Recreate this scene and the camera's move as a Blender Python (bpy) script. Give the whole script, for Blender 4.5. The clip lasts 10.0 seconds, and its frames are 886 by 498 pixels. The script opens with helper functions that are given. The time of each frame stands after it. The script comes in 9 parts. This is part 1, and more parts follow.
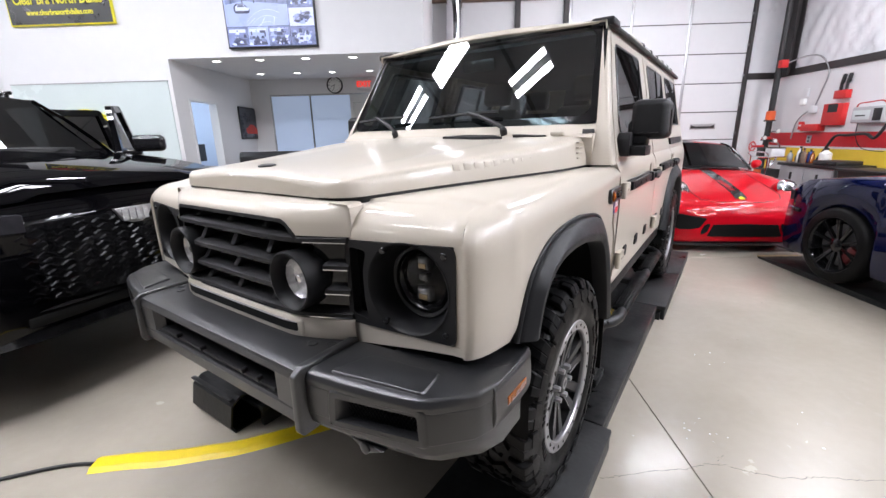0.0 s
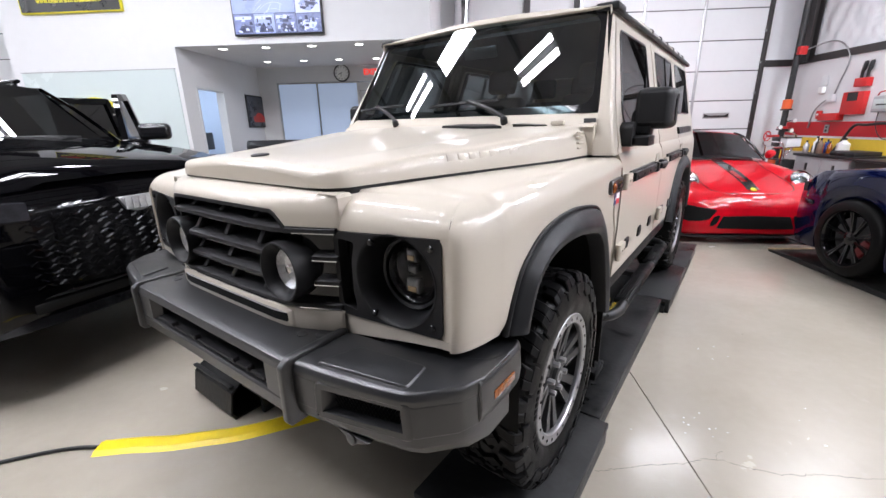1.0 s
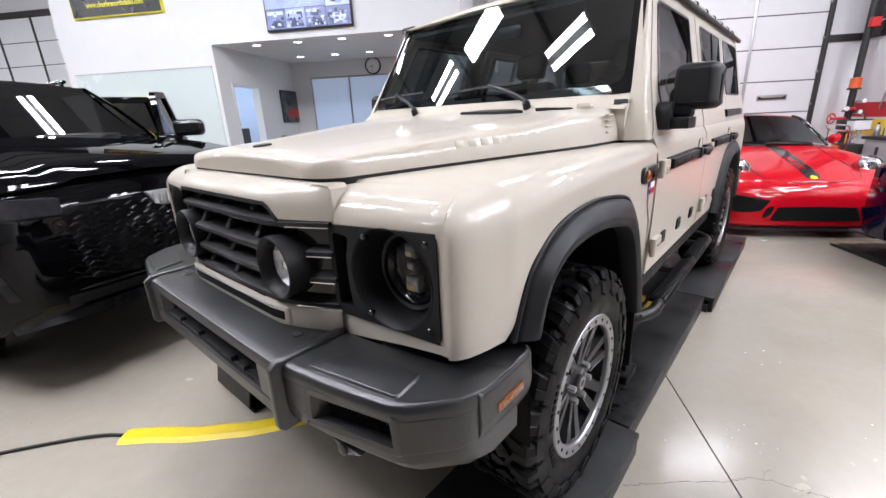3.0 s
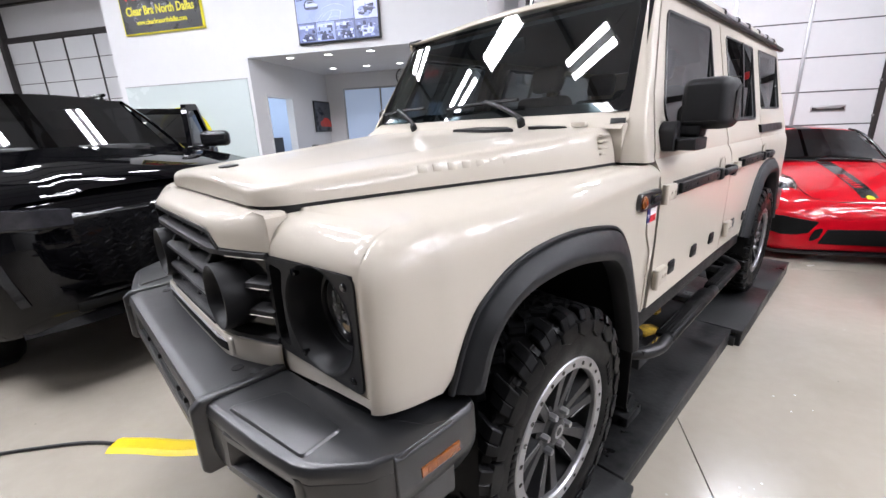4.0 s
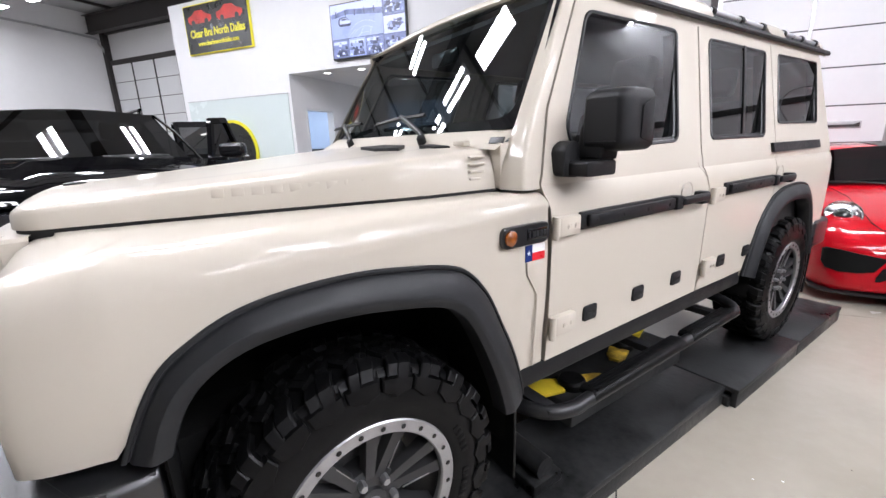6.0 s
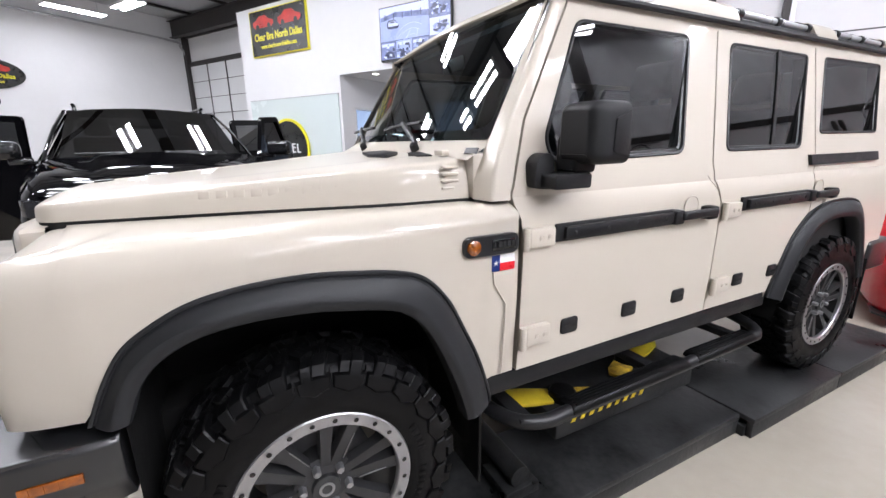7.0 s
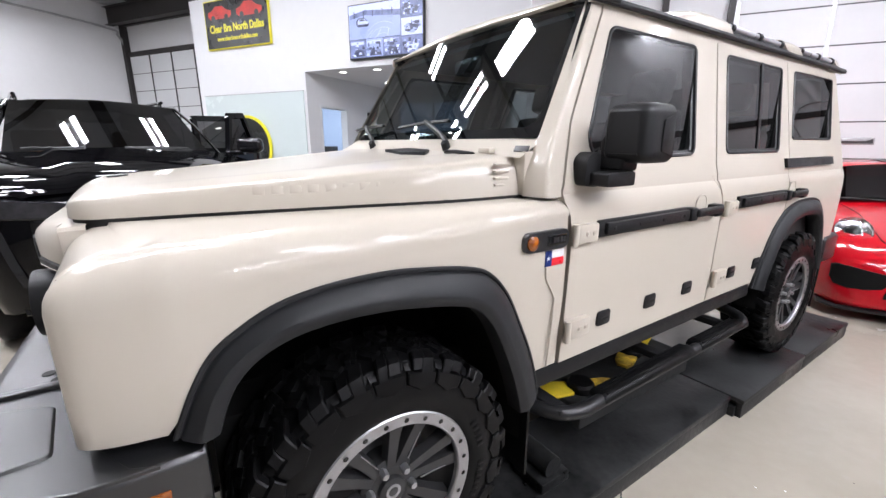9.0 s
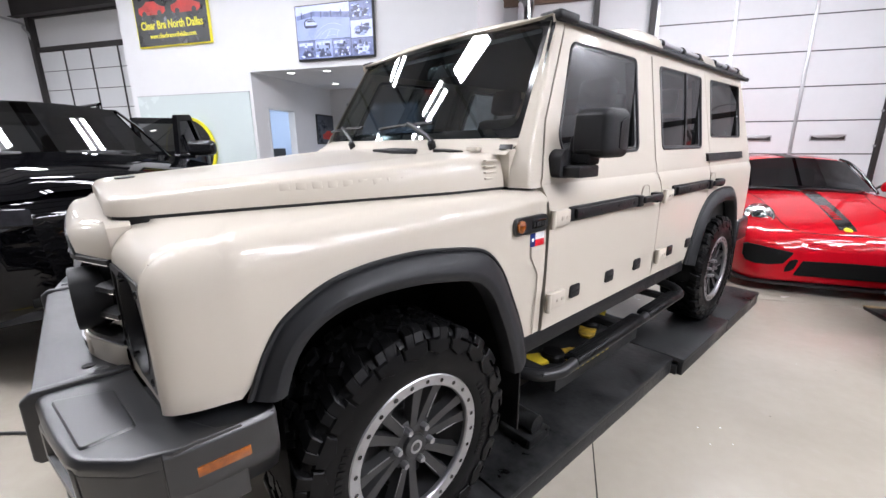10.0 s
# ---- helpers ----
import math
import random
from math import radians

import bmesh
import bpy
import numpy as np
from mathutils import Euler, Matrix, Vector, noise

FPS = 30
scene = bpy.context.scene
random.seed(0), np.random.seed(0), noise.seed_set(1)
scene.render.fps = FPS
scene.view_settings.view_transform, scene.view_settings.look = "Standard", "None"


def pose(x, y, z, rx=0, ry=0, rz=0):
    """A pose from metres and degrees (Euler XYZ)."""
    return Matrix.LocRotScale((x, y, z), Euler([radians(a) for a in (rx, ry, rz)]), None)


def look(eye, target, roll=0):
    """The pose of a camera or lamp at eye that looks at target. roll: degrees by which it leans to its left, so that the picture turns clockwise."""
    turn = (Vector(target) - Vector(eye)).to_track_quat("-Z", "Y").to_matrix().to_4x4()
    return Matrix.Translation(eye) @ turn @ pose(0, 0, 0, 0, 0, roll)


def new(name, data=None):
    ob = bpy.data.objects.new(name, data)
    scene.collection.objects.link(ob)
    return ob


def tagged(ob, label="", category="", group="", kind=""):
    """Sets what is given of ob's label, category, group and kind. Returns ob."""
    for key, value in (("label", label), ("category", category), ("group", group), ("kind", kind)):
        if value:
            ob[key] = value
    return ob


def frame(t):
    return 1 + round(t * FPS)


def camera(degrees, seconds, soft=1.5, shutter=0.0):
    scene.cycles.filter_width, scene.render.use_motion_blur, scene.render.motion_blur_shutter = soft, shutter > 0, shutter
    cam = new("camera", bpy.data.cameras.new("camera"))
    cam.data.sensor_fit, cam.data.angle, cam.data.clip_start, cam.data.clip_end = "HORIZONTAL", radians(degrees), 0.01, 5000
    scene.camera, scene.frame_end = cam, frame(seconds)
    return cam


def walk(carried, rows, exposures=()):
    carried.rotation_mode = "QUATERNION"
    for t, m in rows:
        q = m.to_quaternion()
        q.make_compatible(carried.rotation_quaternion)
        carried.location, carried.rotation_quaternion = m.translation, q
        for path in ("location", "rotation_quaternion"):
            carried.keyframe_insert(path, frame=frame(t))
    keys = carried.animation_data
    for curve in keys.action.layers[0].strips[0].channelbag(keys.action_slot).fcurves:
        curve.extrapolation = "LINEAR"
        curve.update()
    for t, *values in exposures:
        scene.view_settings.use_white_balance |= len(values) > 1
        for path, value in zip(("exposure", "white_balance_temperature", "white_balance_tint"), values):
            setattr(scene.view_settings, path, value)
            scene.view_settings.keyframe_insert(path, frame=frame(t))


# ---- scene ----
cam = camera(94.4, 10.0)
PATH = [
    (0, (1.33, -1.406, 1.458), (0.224, 0.175, 0.93), -1.3),
    (0.5, (1.344, -1.372, 1.45), (0.219, 0.186, 0.894), -1.3),
    (1, (1.364, -1.362, 1.459), (0.23, 0.182, 0.883), -1.2),
    (1.5, (1.359, -1.35, 1.442), (0.207, 0.168, 0.836), -1.5),
    (2, (1.355, -1.345, 1.437), (0.179, 0.151, 0.821), -2.1),
    (2.5, (1.38, -1.321, 1.433), (0.189, 0.161, 0.814), -2.3),
    (2.7, (1.369, -1.290, 1.427), (0.153, 0.174, 0.812), -2.4),
    (3.8, (1.386, -1.043, 1.462), (0.012, 0.292, 0.890), -2.6),
    (4, (1.459, -0.998, 1.464), (0.065, 0.321, 0.902), -2.3),
    (4.5, (1.642, -0.881, 1.475), (0.189, 0.378, 0.923), -2.1),
    (5, (1.711, -0.761, 1.471), (0.219, 0.46, 0.938), -2.0),
    (5.2, (1.723, -0.671, 1.459), (0.216, 0.543, 0.950), -1.9),
    (6.3, (1.825, -0.236, 1.477), (0.178, 0.779, 0.968), -1.5),
    (6.5, (1.874, -0.183, 1.487), (0.199, 0.784, 0.976), -1.2),
    (7, (1.935, -0.133, 1.496), (0.206, 0.736, 0.992), -0.8),
    (7.5, (1.944, -0.119, 1.496), (0.191, 0.704, 0.997), -0.5),
    (8, (1.936, -0.139, 1.5), (0.195, 0.712, 1.007), -0.2),
    (8.5, (1.89, -0.243, 1.496), (0.196, 0.701, 1.006), 0.0),
    (9, (1.782, -0.415, 1.483), (0.166, 0.653, 0.986), 0.2),
    (9.5, (1.762, -0.531, 1.487), (0.223, 0.645, 0.988), -0.1),
    (10, (1.822, -0.681, 1.479), (0.364, 0.595, 0.985), -0.4),
]
walk(cam, [(t, look(eye, target, roll)) for t, eye, target, roll in PATH])

# ---- world and lamps ----
world = bpy.data.worlds.new("world")
scene.world = world
world.use_nodes = True
world.node_tree.nodes["Background"].inputs[0].default_value = (0.75, 0.82, 0.95, 1)
world.node_tree.nodes["Background"].inputs[1].default_value = 0.25
scene.view_settings.exposure = 0.0
LAMP = 84.0                              # glow of the workshop lamps

TURN_B = 32.5
B = pose(0, 0, 0, 0, 0, TURN_B)          # building axes: u along the tv wall, n towards the back wall


# ---- materials ----
def mat(name, colour, rough=0.5, metal=0.0, var=0.06, scale=6.0, bump=0.0, bscale=80.0, coat=0.0, emit=0.0, spec=0.5, rvar=0.08, tint=None, crough=0.03):
    m = bpy.data.materials.new(name)
    m.use_nodes = True
    nt = m.node_tree
    p = nt.nodes["Principled BSDF"]
    p.inputs["Base Color"].default_value = (*colour, 1)
    p.inputs["Roughness"].default_value, p.inputs["Metallic"].default_value = rough, metal
    p.inputs["Specular IOR Level"].default_value = spec
    p.inputs["Coat Weight"].default_value, p.inputs["Coat Roughness"].default_value = coat, crough
    tc = nt.nodes.new("ShaderNodeTexCoord")
    if var > 0:
        n1, n2 = nt.nodes.new("ShaderNodeTexNoise"), nt.nodes.new("ShaderNodeTexNoise")
        n1.inputs["Scale"].default_value, n2.inputs["Scale"].default_value = scale, scale * 9
        n1.inputs["Detail"].default_value, n2.inputs["Detail"].default_value = 4, 3
        mx = nt.nodes.new("ShaderNodeMath")
        mx.operation = "MULTIPLY_ADD"
        mx.inputs[1].default_value = 0.4
        nt.links.new(n2.outputs["Fac"], mx.inputs[0])
        nt.links.new(n1.outputs["Fac"], mx.inputs[2])
        ramp = nt.nodes.new("ShaderNodeMapRange")
        ramp.inputs["From Min"].default_value, ramp.inputs["From Max"].default_value = 0.45, 0.95
        nt.links.new(mx.outputs[0], ramp.inputs["Value"])
        mix = nt.nodes.new("ShaderNodeMix")
        mix.data_type = "RGBA"
        lo = [max(0, c * (1 - var)) for c in colour]
        hi = [min(1, c * (1 + var)) for c in (tint or colour)]
        mix.inputs[6].default_value, mix.inputs[7].default_value = (*lo, 1), (*hi, 1)
        nt.links.new(ramp.outputs[0], mix.inputs[0])
        nt.links.new(mix.outputs[2], p.inputs["Base Color"])
        rr = nt.nodes.new("ShaderNodeMapRange")
        rr.inputs["To Min"].default_value, rr.inputs["To Max"].default_value = max(0.01, rough - rvar), min(1, rough + rvar)
        nt.links.new(ramp.outputs[0], rr.inputs["Value"])
        nt.links.new(rr.outputs[0], p.inputs["Roughness"])
        for n in (n1, n2):
            nt.links.new(tc.outputs["Object"], n.inputs["Vector"])
    if bump > 0:
        nb, bp = nt.nodes.new("ShaderNodeTexNoise"), nt.nodes.new("ShaderNodeBump")
        nb.inputs["Scale"].default_value, nb.inputs["Detail"].default_value = bscale, 3
        bp.inputs["Strength"].default_value, bp.inputs["Distance"].default_value = bump, 0.004
        nt.links.new(tc.outputs["Object"], nb.inputs["Vector"])
        nt.links.new(nb.outputs["Fac"], bp.inputs["Height"])
        nt.links.new(bp.outputs["Normal"], p.inputs["Normal"])
    if emit > 0:
        p.inputs["Emission Color"].default_value = (*colour, 1)
        p.inputs["Emission Strength"].default_value = emit
    return m


def glass_mat(name, colour=(1, 1, 1), rough=0.0, clear=0.9, gloss=0.08):
    """Thin glass: a tinted see-through sheet with a mirror gloss by Fresnel."""
    m = bpy.data.materials.new(name)
    m.use_nodes = True
    nt = m.node_tree
    nt.nodes.remove(nt.nodes["Principled BSDF"])
    tr, gl, mix, lw, pw, fr = (nt.nodes.new("ShaderNode" + k) for k in ("BsdfTransparent", "BsdfGlossy", "MixShader", "LayerWeight", "Math", "MapRange"))
    tr.inputs[0].default_value = (*[c * clear for c in colour], 1)
    gl.inputs["Roughness"].default_value = rough
    lw.inputs["Blend"].default_value = 0.5
    pw.operation = "POWER"
    pw.inputs[1].default_value = 5.0
    fr.inputs["To Min"].default_value = gloss
    nt.links.new(lw.outputs["Facing"], pw.inputs[0])
    nt.links.new(pw.outputs[0], fr.inputs["Value"])
    nt.links.new(fr.outputs[0], mix.inputs[0])
    nt.links.new(tr.outputs[0], mix.inputs[1])
    nt.links.new(gl.outputs[0], mix.inputs[2])
    nt.links.new(mix.outputs[0], nt.nodes["Material Output"].inputs[0])
    return m


# ---- mesh tools ----
def link(name, bm, material, parent=None, label="", smooth=None, m=None):
    """The bmesh as one mesh object; smooth: the angle in degrees under which edges are shaded round, or "weighted" for flat faces with rounded edges."""
    me = bpy.data.meshes.new(name)
    if smooth:
        bmesh.ops.recalc_face_normals(bm, faces=bm.faces)
    if smooth and smooth != "weighted":
        for f in bm.faces:
            f.smooth = True
        for e in bm.edges:
            if len(e.link_faces) == 2 and e.calc_face_angle(0) > radians(smooth):
                e.smooth = False
    normals = None
    if smooth == "weighted":
        for f in bm.faces:
            f.smooth = True
        normals = [sum((f.normal * f.calc_area() for f in v.link_faces), Vector()).normalized() for v in bm.verts]
    bm.to_mesh(me)
    bm.free()
    if normals:
        me.normals_split_custom_set_from_vertices(normals)
    for k in material if isinstance(material, (list, tuple)) else [material]:
        me.materials.append(k)
    ob = new(name, me)
    if m is not None:
        ob.matrix_world = m
    if parent:
        ob.parent = parent
    if label:
        ob["label"] = label
    return ob


def part(name, bm, material, parent, label="", smooth=35):
    return link(name, bm, material, parent, label, smooth)


def thing(name, m, label, category, group="", kind=""):
    ob = new(name)
    ob.empty_display_size = 0.1
    ob.matrix_world = m
    return tagged(ob, label, category, group, kind)


def box(lo, hi, bevel=0.0, seg=2, bm=None, m=None):
    out = bm or bmesh.new()
    k = bmesh.new()
    bmesh.ops.create_cube(k, size=1)
    lo, hi = Vector(lo), Vector(hi)
    for v in k.verts:
        v.co = Vector(((lo[i] + hi[i]) / 2 + v.co[i] * (hi[i] - lo[i])) for i in range(3))
    if bevel:
        bmesh.ops.bevel(k, geom=list(k.edges), offset=bevel, segments=seg, profile=0.5, affect="EDGES")
    return _add(out, k, m)


def _add(out, k, m=None):
    if m is not None:
        bmesh.ops.transform(k, matrix=m, verts=k.verts)
    me = bpy.data.meshes.new("t")
    k.to_mesh(me)
    k.free()
    out.from_mesh(me)
    bpy.data.meshes.remove(me)
    return out


def prism(pts, axis, a, b, bevel=0.0, seg=2, bm=None, m=None):
    """The outline pts, in the two other axes, drawn out along axis from a to b."""
    out, k = bm or bmesh.new(), bmesh.new()
    put = {"x": lambda p, d: (d, p[0], p[1]), "y": lambda p, d: (p[0], d, p[1]), "z": lambda p, d: (p[0], p[1], d)}[axis]
    lo, hi = [k.verts.new(put(p, a)) for p in pts], [k.verts.new(put(p, b)) for p in pts]
    k.faces.new(lo)
    k.faces.new(hi[::-1])
    for i in range(len(pts)):
        j = (i + 1) % len(pts)
        k.faces.new((lo[i], hi[i], hi[j], lo[j]))
    bmesh.ops.recalc_face_normals(k, faces=k.faces)
    if bevel:
        bmesh.ops.bevel(k, geom=list(k.edges), offset=bevel, segments=seg, profile=0.5, affect="EDGES", clamp_overlap=True)
    return _add(out, k, m)


def loft(rings, closed=True, caps=True, bm=None, m=None):
    out, k = bm or bmesh.new(), bmesh.new()
    vs = [[k.verts.new(p) for p in ring] for ring in rings]
    n = len(rings[0])
    for a, b in zip(vs, vs[1:]):
        for i in range(n if closed else n - 1):
            j = (i + 1) % n
            k.faces.new((a[i], a[j], b[j], b[i]))
    if caps and closed:
        k.faces.new(vs[0][::-1])
        k.faces.new(vs[-1])
    bmesh.ops.recalc_face_normals(k, faces=k.faces)
    return _add(out, k, m)


def lathe(profile, seg=32, bm=None, m=None, closed=False, caps=True):
    """Turn (radius, height) pairs round the z axis."""
    rings = [[(r * math.cos(2 * math.pi * i / seg), r * math.sin(2 * math.pi * i / seg), z) for i in range(seg)] for r, z in profile]
    if closed:
        return loft(rings + [rings[0]], True, False, bm, m)
    return loft(rings, True, caps, bm, m)


def tube(pts, r, seg=8, bm=None, m=None):
    """A round bar along the points."""
    pts = [Vector(p) for p in pts]
    rings, side = [], None
    for i, p in enumerate(pts):
        d = (pts[min(i + 1, len(pts) - 1)] - pts[max(i - 1, 0)]).normalized()
        if side is None:
            side = d.orthogonal().normalized()
        side = (side - d * side.dot(d)).normalized()
        up = d.cross(side)
        rings.append([p + r * (math.cos(2 * math.pi * k / seg) * side + math.sin(2 * math.pi * k / seg) * up) for k in range(seg)])
    return loft(rings, True, True, bm, m)


def rod(a, b, r, seg=12, bm=None, m=None):
    return tube([a, b], r, seg, bm, m)


def arc(cx, cy, r, a0, a1, n):
    return [(cx + r * math.cos(radians(a0 + (a1 - a0) * i / n)), cy + r * math.sin(radians(a0 + (a1 - a0) * i / n))) for i in range(n + 1)]


def rounded(x0, y0, x1, y1, r, n=5):
    """A rectangle with round corners, as an outline."""
    return arc(x1 - r, y1 - r, r, 0, 90, n) + arc(x0 + r, y1 - r, r, 90, 180, n) + arc(x0 + r, y0 + r, r, 180, 270, n) + arc(x1 - r, y0 + r, r, 270, 360, n)


def soften(bm, offset, angle=28, seg=2):
    """Round every edge sharper than the angle."""
    bmesh.ops.remove_doubles(bm, verts=bm.verts, dist=0.0002)
    bmesh.ops.recalc_face_normals(bm, faces=bm.faces)
    edges = [e for e in bm.edges if len(e.link_faces) == 2 and e.calc_face_angle(0) > radians(angle)]
    bmesh.ops.bevel(bm, geom=edges, offset=offset, segments=seg, profile=0.5, affect="EDGES", clamp_overlap=True)
    return bm


def smooth_line(pts, n=6):
    """A smooth curve through the points (Catmull-Rom)."""
    pts = [Vector(p) for p in pts]
    out = []
    for i in range(len(pts) - 1):
        p0, p1, p2, p3 = pts[max(i - 1, 0)], pts[i], pts[i + 1], pts[min(i + 2, len(pts) - 1)]
        for k in range(n):
            t = k / n
            out.append(0.5 * (2 * p1 + (p2 - p0) * t + (2 * p0 - 5 * p1 + 4 * p2 - p3) * t * t + (3 * p1 - p0 - 3 * p2 + p3) * t ** 3))
    return out + [pts[-1]]


def sbox(name, lo, hi, material, label, bevel=0.0, category="wall"):
    """A block of the setting, in building axes."""
    return tagged(link(name, box(lo, hi, bevel), material, m=B), label, category, kind="structure")
# ---- materials of the place ----
PAINT = mat("cream_paint", (0.515, 0.468, 0.397), 0.32, var=0.008, scale=1.2, coat=0.45, rvar=0.01, spec=0.06, crough=0.045)
GREY_PAINT = mat("satin_grey_paint", (0.0135, 0.0138, 0.0150), 0.33, 0.0, var=0.08, scale=5, bump=0.06, bscale=900, rvar=0.05, spec=0.75)
BLACK_TRIM = mat("black_textured_plastic", (0.0125, 0.0125, 0.0135), 0.46, var=0.15, scale=8, bump=0.12, bscale=700, spec=0.22)
FLARE_GREY = mat("dark_grey_plastic", (0.0165, 0.0172, 0.0190), 0.50, var=0.1, scale=5, bump=0.06, bscale=800, spec=0.28)
GLOSS_BLACK = mat("gloss_black", (0.008, 0.008, 0.009), 0.08, var=0.1)
LINER = mat("black_liner", (0.008, 0.008, 0.008), 0.8, var=0.2, scale=12, bump=0.2, bscale=60, spec=0.15)
RUBBER = mat("tyre_rubber", (0.0032, 0.0032, 0.0035), 0.46, var=0.3, scale=14, bump=0.10, bscale=240, rvar=0.12, spec=0.16)
STEP_BLACK = mat("satin_black_steel", (0.012, 0.012, 0.013), 0.4, var=0.15, scale=6, spec=0.4)
CHROME = mat("chrome", (0.85, 0.85, 0.86), 0.08, 1.0, var=0.03)
ALLOY = mat("brushed_alloy", (0.40, 0.40, 0.41), 0.42, 0.9, var=0.08, scale=20, bump=0.05, bscale=400)
WHEEL_GREY = mat("dark_grey_wheel", (0.022, 0.022, 0.023), 0.42, 0.0, var=0.12, scale=12)
PROJECTOR = mat("projector_glass", (0.20, 0.20, 0.20), 0.08, 0.5, var=0.5, scale=60, coat=1.0)
WARM_CELL = mat("warm_lamp_cell", (0.42, 0.30, 0.16), 0.2, 0.3, var=0.3, scale=80, coat=0.8)
DULL_STEEL = mat("dull_brake_steel", (0.09, 0.09, 0.092), 0.5, 0.4, var=0.2, scale=25)
AMBER = mat("amber_lens", (0.24, 0.060, 0.004), 0.15, var=0.4, scale=70, coat=0.6)
LENS_WHITE = mat("lamp_reflector", (0.78, 0.78, 0.79), 0.20, 0.5, var=0.2, scale=90)
SEAL = mat("rubber_seal", (0.008, 0.008, 0.009), 0.34, var=0.1, scale=20, spec=0.35)
SATIN_TUBE = mat("satin_silver_tube", (0.55, 0.56, 0.58), 0.32, 0.7, var=0.05, scale=12)
SEAM = mat("seam_black", (0.006, 0.006, 0.006), 0.7, var=0)
TINT = glass_mat("tinted_glass", (0.24, 0.25, 0.26), gloss=0.072)
SCREEN_GLASS = glass_mat("windscreen_glass", (0.56, 0.66, 0.68), gloss=0.17)
CLEAR = glass_mat("clear_glass", (1, 1, 1), clear=0.95, gloss=0.035)
CABIN = mat("cabin_black", (0.02, 0.02, 0.022), 0.6, var=0.2, scale=9)
SEAT = mat("seat_grey", (0.06, 0.06, 0.065), 0.7, var=0.2, scale=20)
FLAG_BLUE = mat("flag_blue", (0.01, 0.03, 0.16), 0.3)
FLAG_RED = mat("flag_red", (0.62, 0.02, 0.03), 0.3)
FLAG_WHITE = mat("flag_white", (0.82, 0.82, 0.82), 0.3)

# ---- the cream off-road wagon, front axle at y = 0, nose towards -y ----
WAGON = thing("offroad_wagon", pose(0, 0, 0), "cream boxy off-road wagon with black flares, standing on lift runways", "car")
HUB_Z, WHEELBASE = 0.527, 2.922


def lerp_table(tab, v):
    if v <= tab[0][0]:
        return tab[0][1]
    for (a, x), (b, y) in zip(tab, tab[1:]):
        if v <= b:
            return x + (y - x) * (v - a) / (b - a)
    return tab[-1][1]


SIDE = [(0.60, 0.895), (0.72, 0.904), (0.90, 0.911), (1.10, 0.913), (1.22, 0.911), (1.28, 0.906), (1.31, 0.896), (1.325, 0.887), (1.36, 0.884), (2.1, 0.704)]


def side_x(z):
    return lerp_table(SIDE, z)


def skin(outer, holes, xfun, thick, sx=1, cuts=(), ycuts=(), bm=None):
    """A sheet-metal panel: an outline in (y, z) with holes, laid on the body's side and given a thickness."""
    k = bmesh.new()
    edges = []
    for loop in (outer, *holes):
        vs = [k.verts.new((0, y, z)) for y, z in loop]
        edges += [k.edges.new((vs[i], vs[(i + 1) % len(vs)])) for i in range(len(vs))]
    bmesh.ops.triangle_fill(k, use_beauty=True, edges=edges)
    for z in cuts:
        bmesh.ops.bisect_plane(k, geom=k.verts[:] + k.edges[:] + k.faces[:], plane_co=(0, 0, z), plane_no=(0, 0, 1))
    for y in ycuts:
        bmesh.ops.bisect_plane(k, geom=k.verts[:] + k.edges[:] + k.faces[:], plane_co=(0, y, 0), plane_no=(0, 1, 0))
    for v in k.verts:
        v.co.x = xfun(v.co.z)
    if thick:
        bounds = [e for e in k.edges if len(e.link_faces) == 1]
        twin = {v: k.verts.new((v.co.x - thick, v.co.y, v.co.z)) for v in {v for e in bounds for v in e.verts}}
        for e in bounds:
            a, b = e.verts
            k.faces.new((a, b, twin[b], twin[a]))
    for v in k.verts:
        v.co.x *= sx
    bmesh.ops.recalc_face_normals(k, faces=k.faces)
    return _add(bm or bmesh.new(), k)


def round_poly(pts, r, n=4):
    """An outline with each corner rounded to about r."""
    out, m = [], len(pts)
    for i in range(m):
        p, a, b = Vector(pts[i]), Vector(pts[i - 1]), Vector(pts[(i + 1) % m])
        ra = min(r, 0.45 * (a - p).length, 0.45 * (b - p).length)
        s, e = p + (a - p).normalized() * ra, p + (b - p).normalized() * ra
        for k in range(n + 1):
            t = k / n
            out.append(tuple((1 - t) ** 2 * s + 2 * t * (1 - t) * p + t * t * e))
    return out


CUTS = (0.9, 1.1, 1.22, 1.255, 1.28, 1.295, 1.31, 1.325, 1.36)
ARCH_F = [(-0.478, 0.915), (-0.44, 1.005), (-0.396, 1.076), (-0.34, 1.118), (-0.274, 1.151), (-0.20, 1.170), (-0.10, 1.181), (0.02, 1.182), (0.13, 1.171), (0.22, 1.158), (0.29, 1.140), (0.335, 1.113), (0.375, 1.072), (0.412, 1.018), (0.455, 0.930), (0.494, 0.848), (0.525, 0.765), (0.548, 0.680), (0.552, 0.645)]
ARCH_F_IN = [(-0.410, 0.915), (-0.385, 0.985), (-0.352, 1.035), (-0.305, 1.070), (-0.25, 1.092), (-0.19, 1.103), (-0.10, 1.108), (0.01, 1.102), (0.10, 1.088), (0.18, 1.073), (0.235, 1.056), (0.275, 1.030), (0.31, 0.993), (0.34, 0.945), (0.375, 0.872), (0.405, 0.80), (0.43, 0.73), (0.45, 0.66), (0.455, 0.63)]
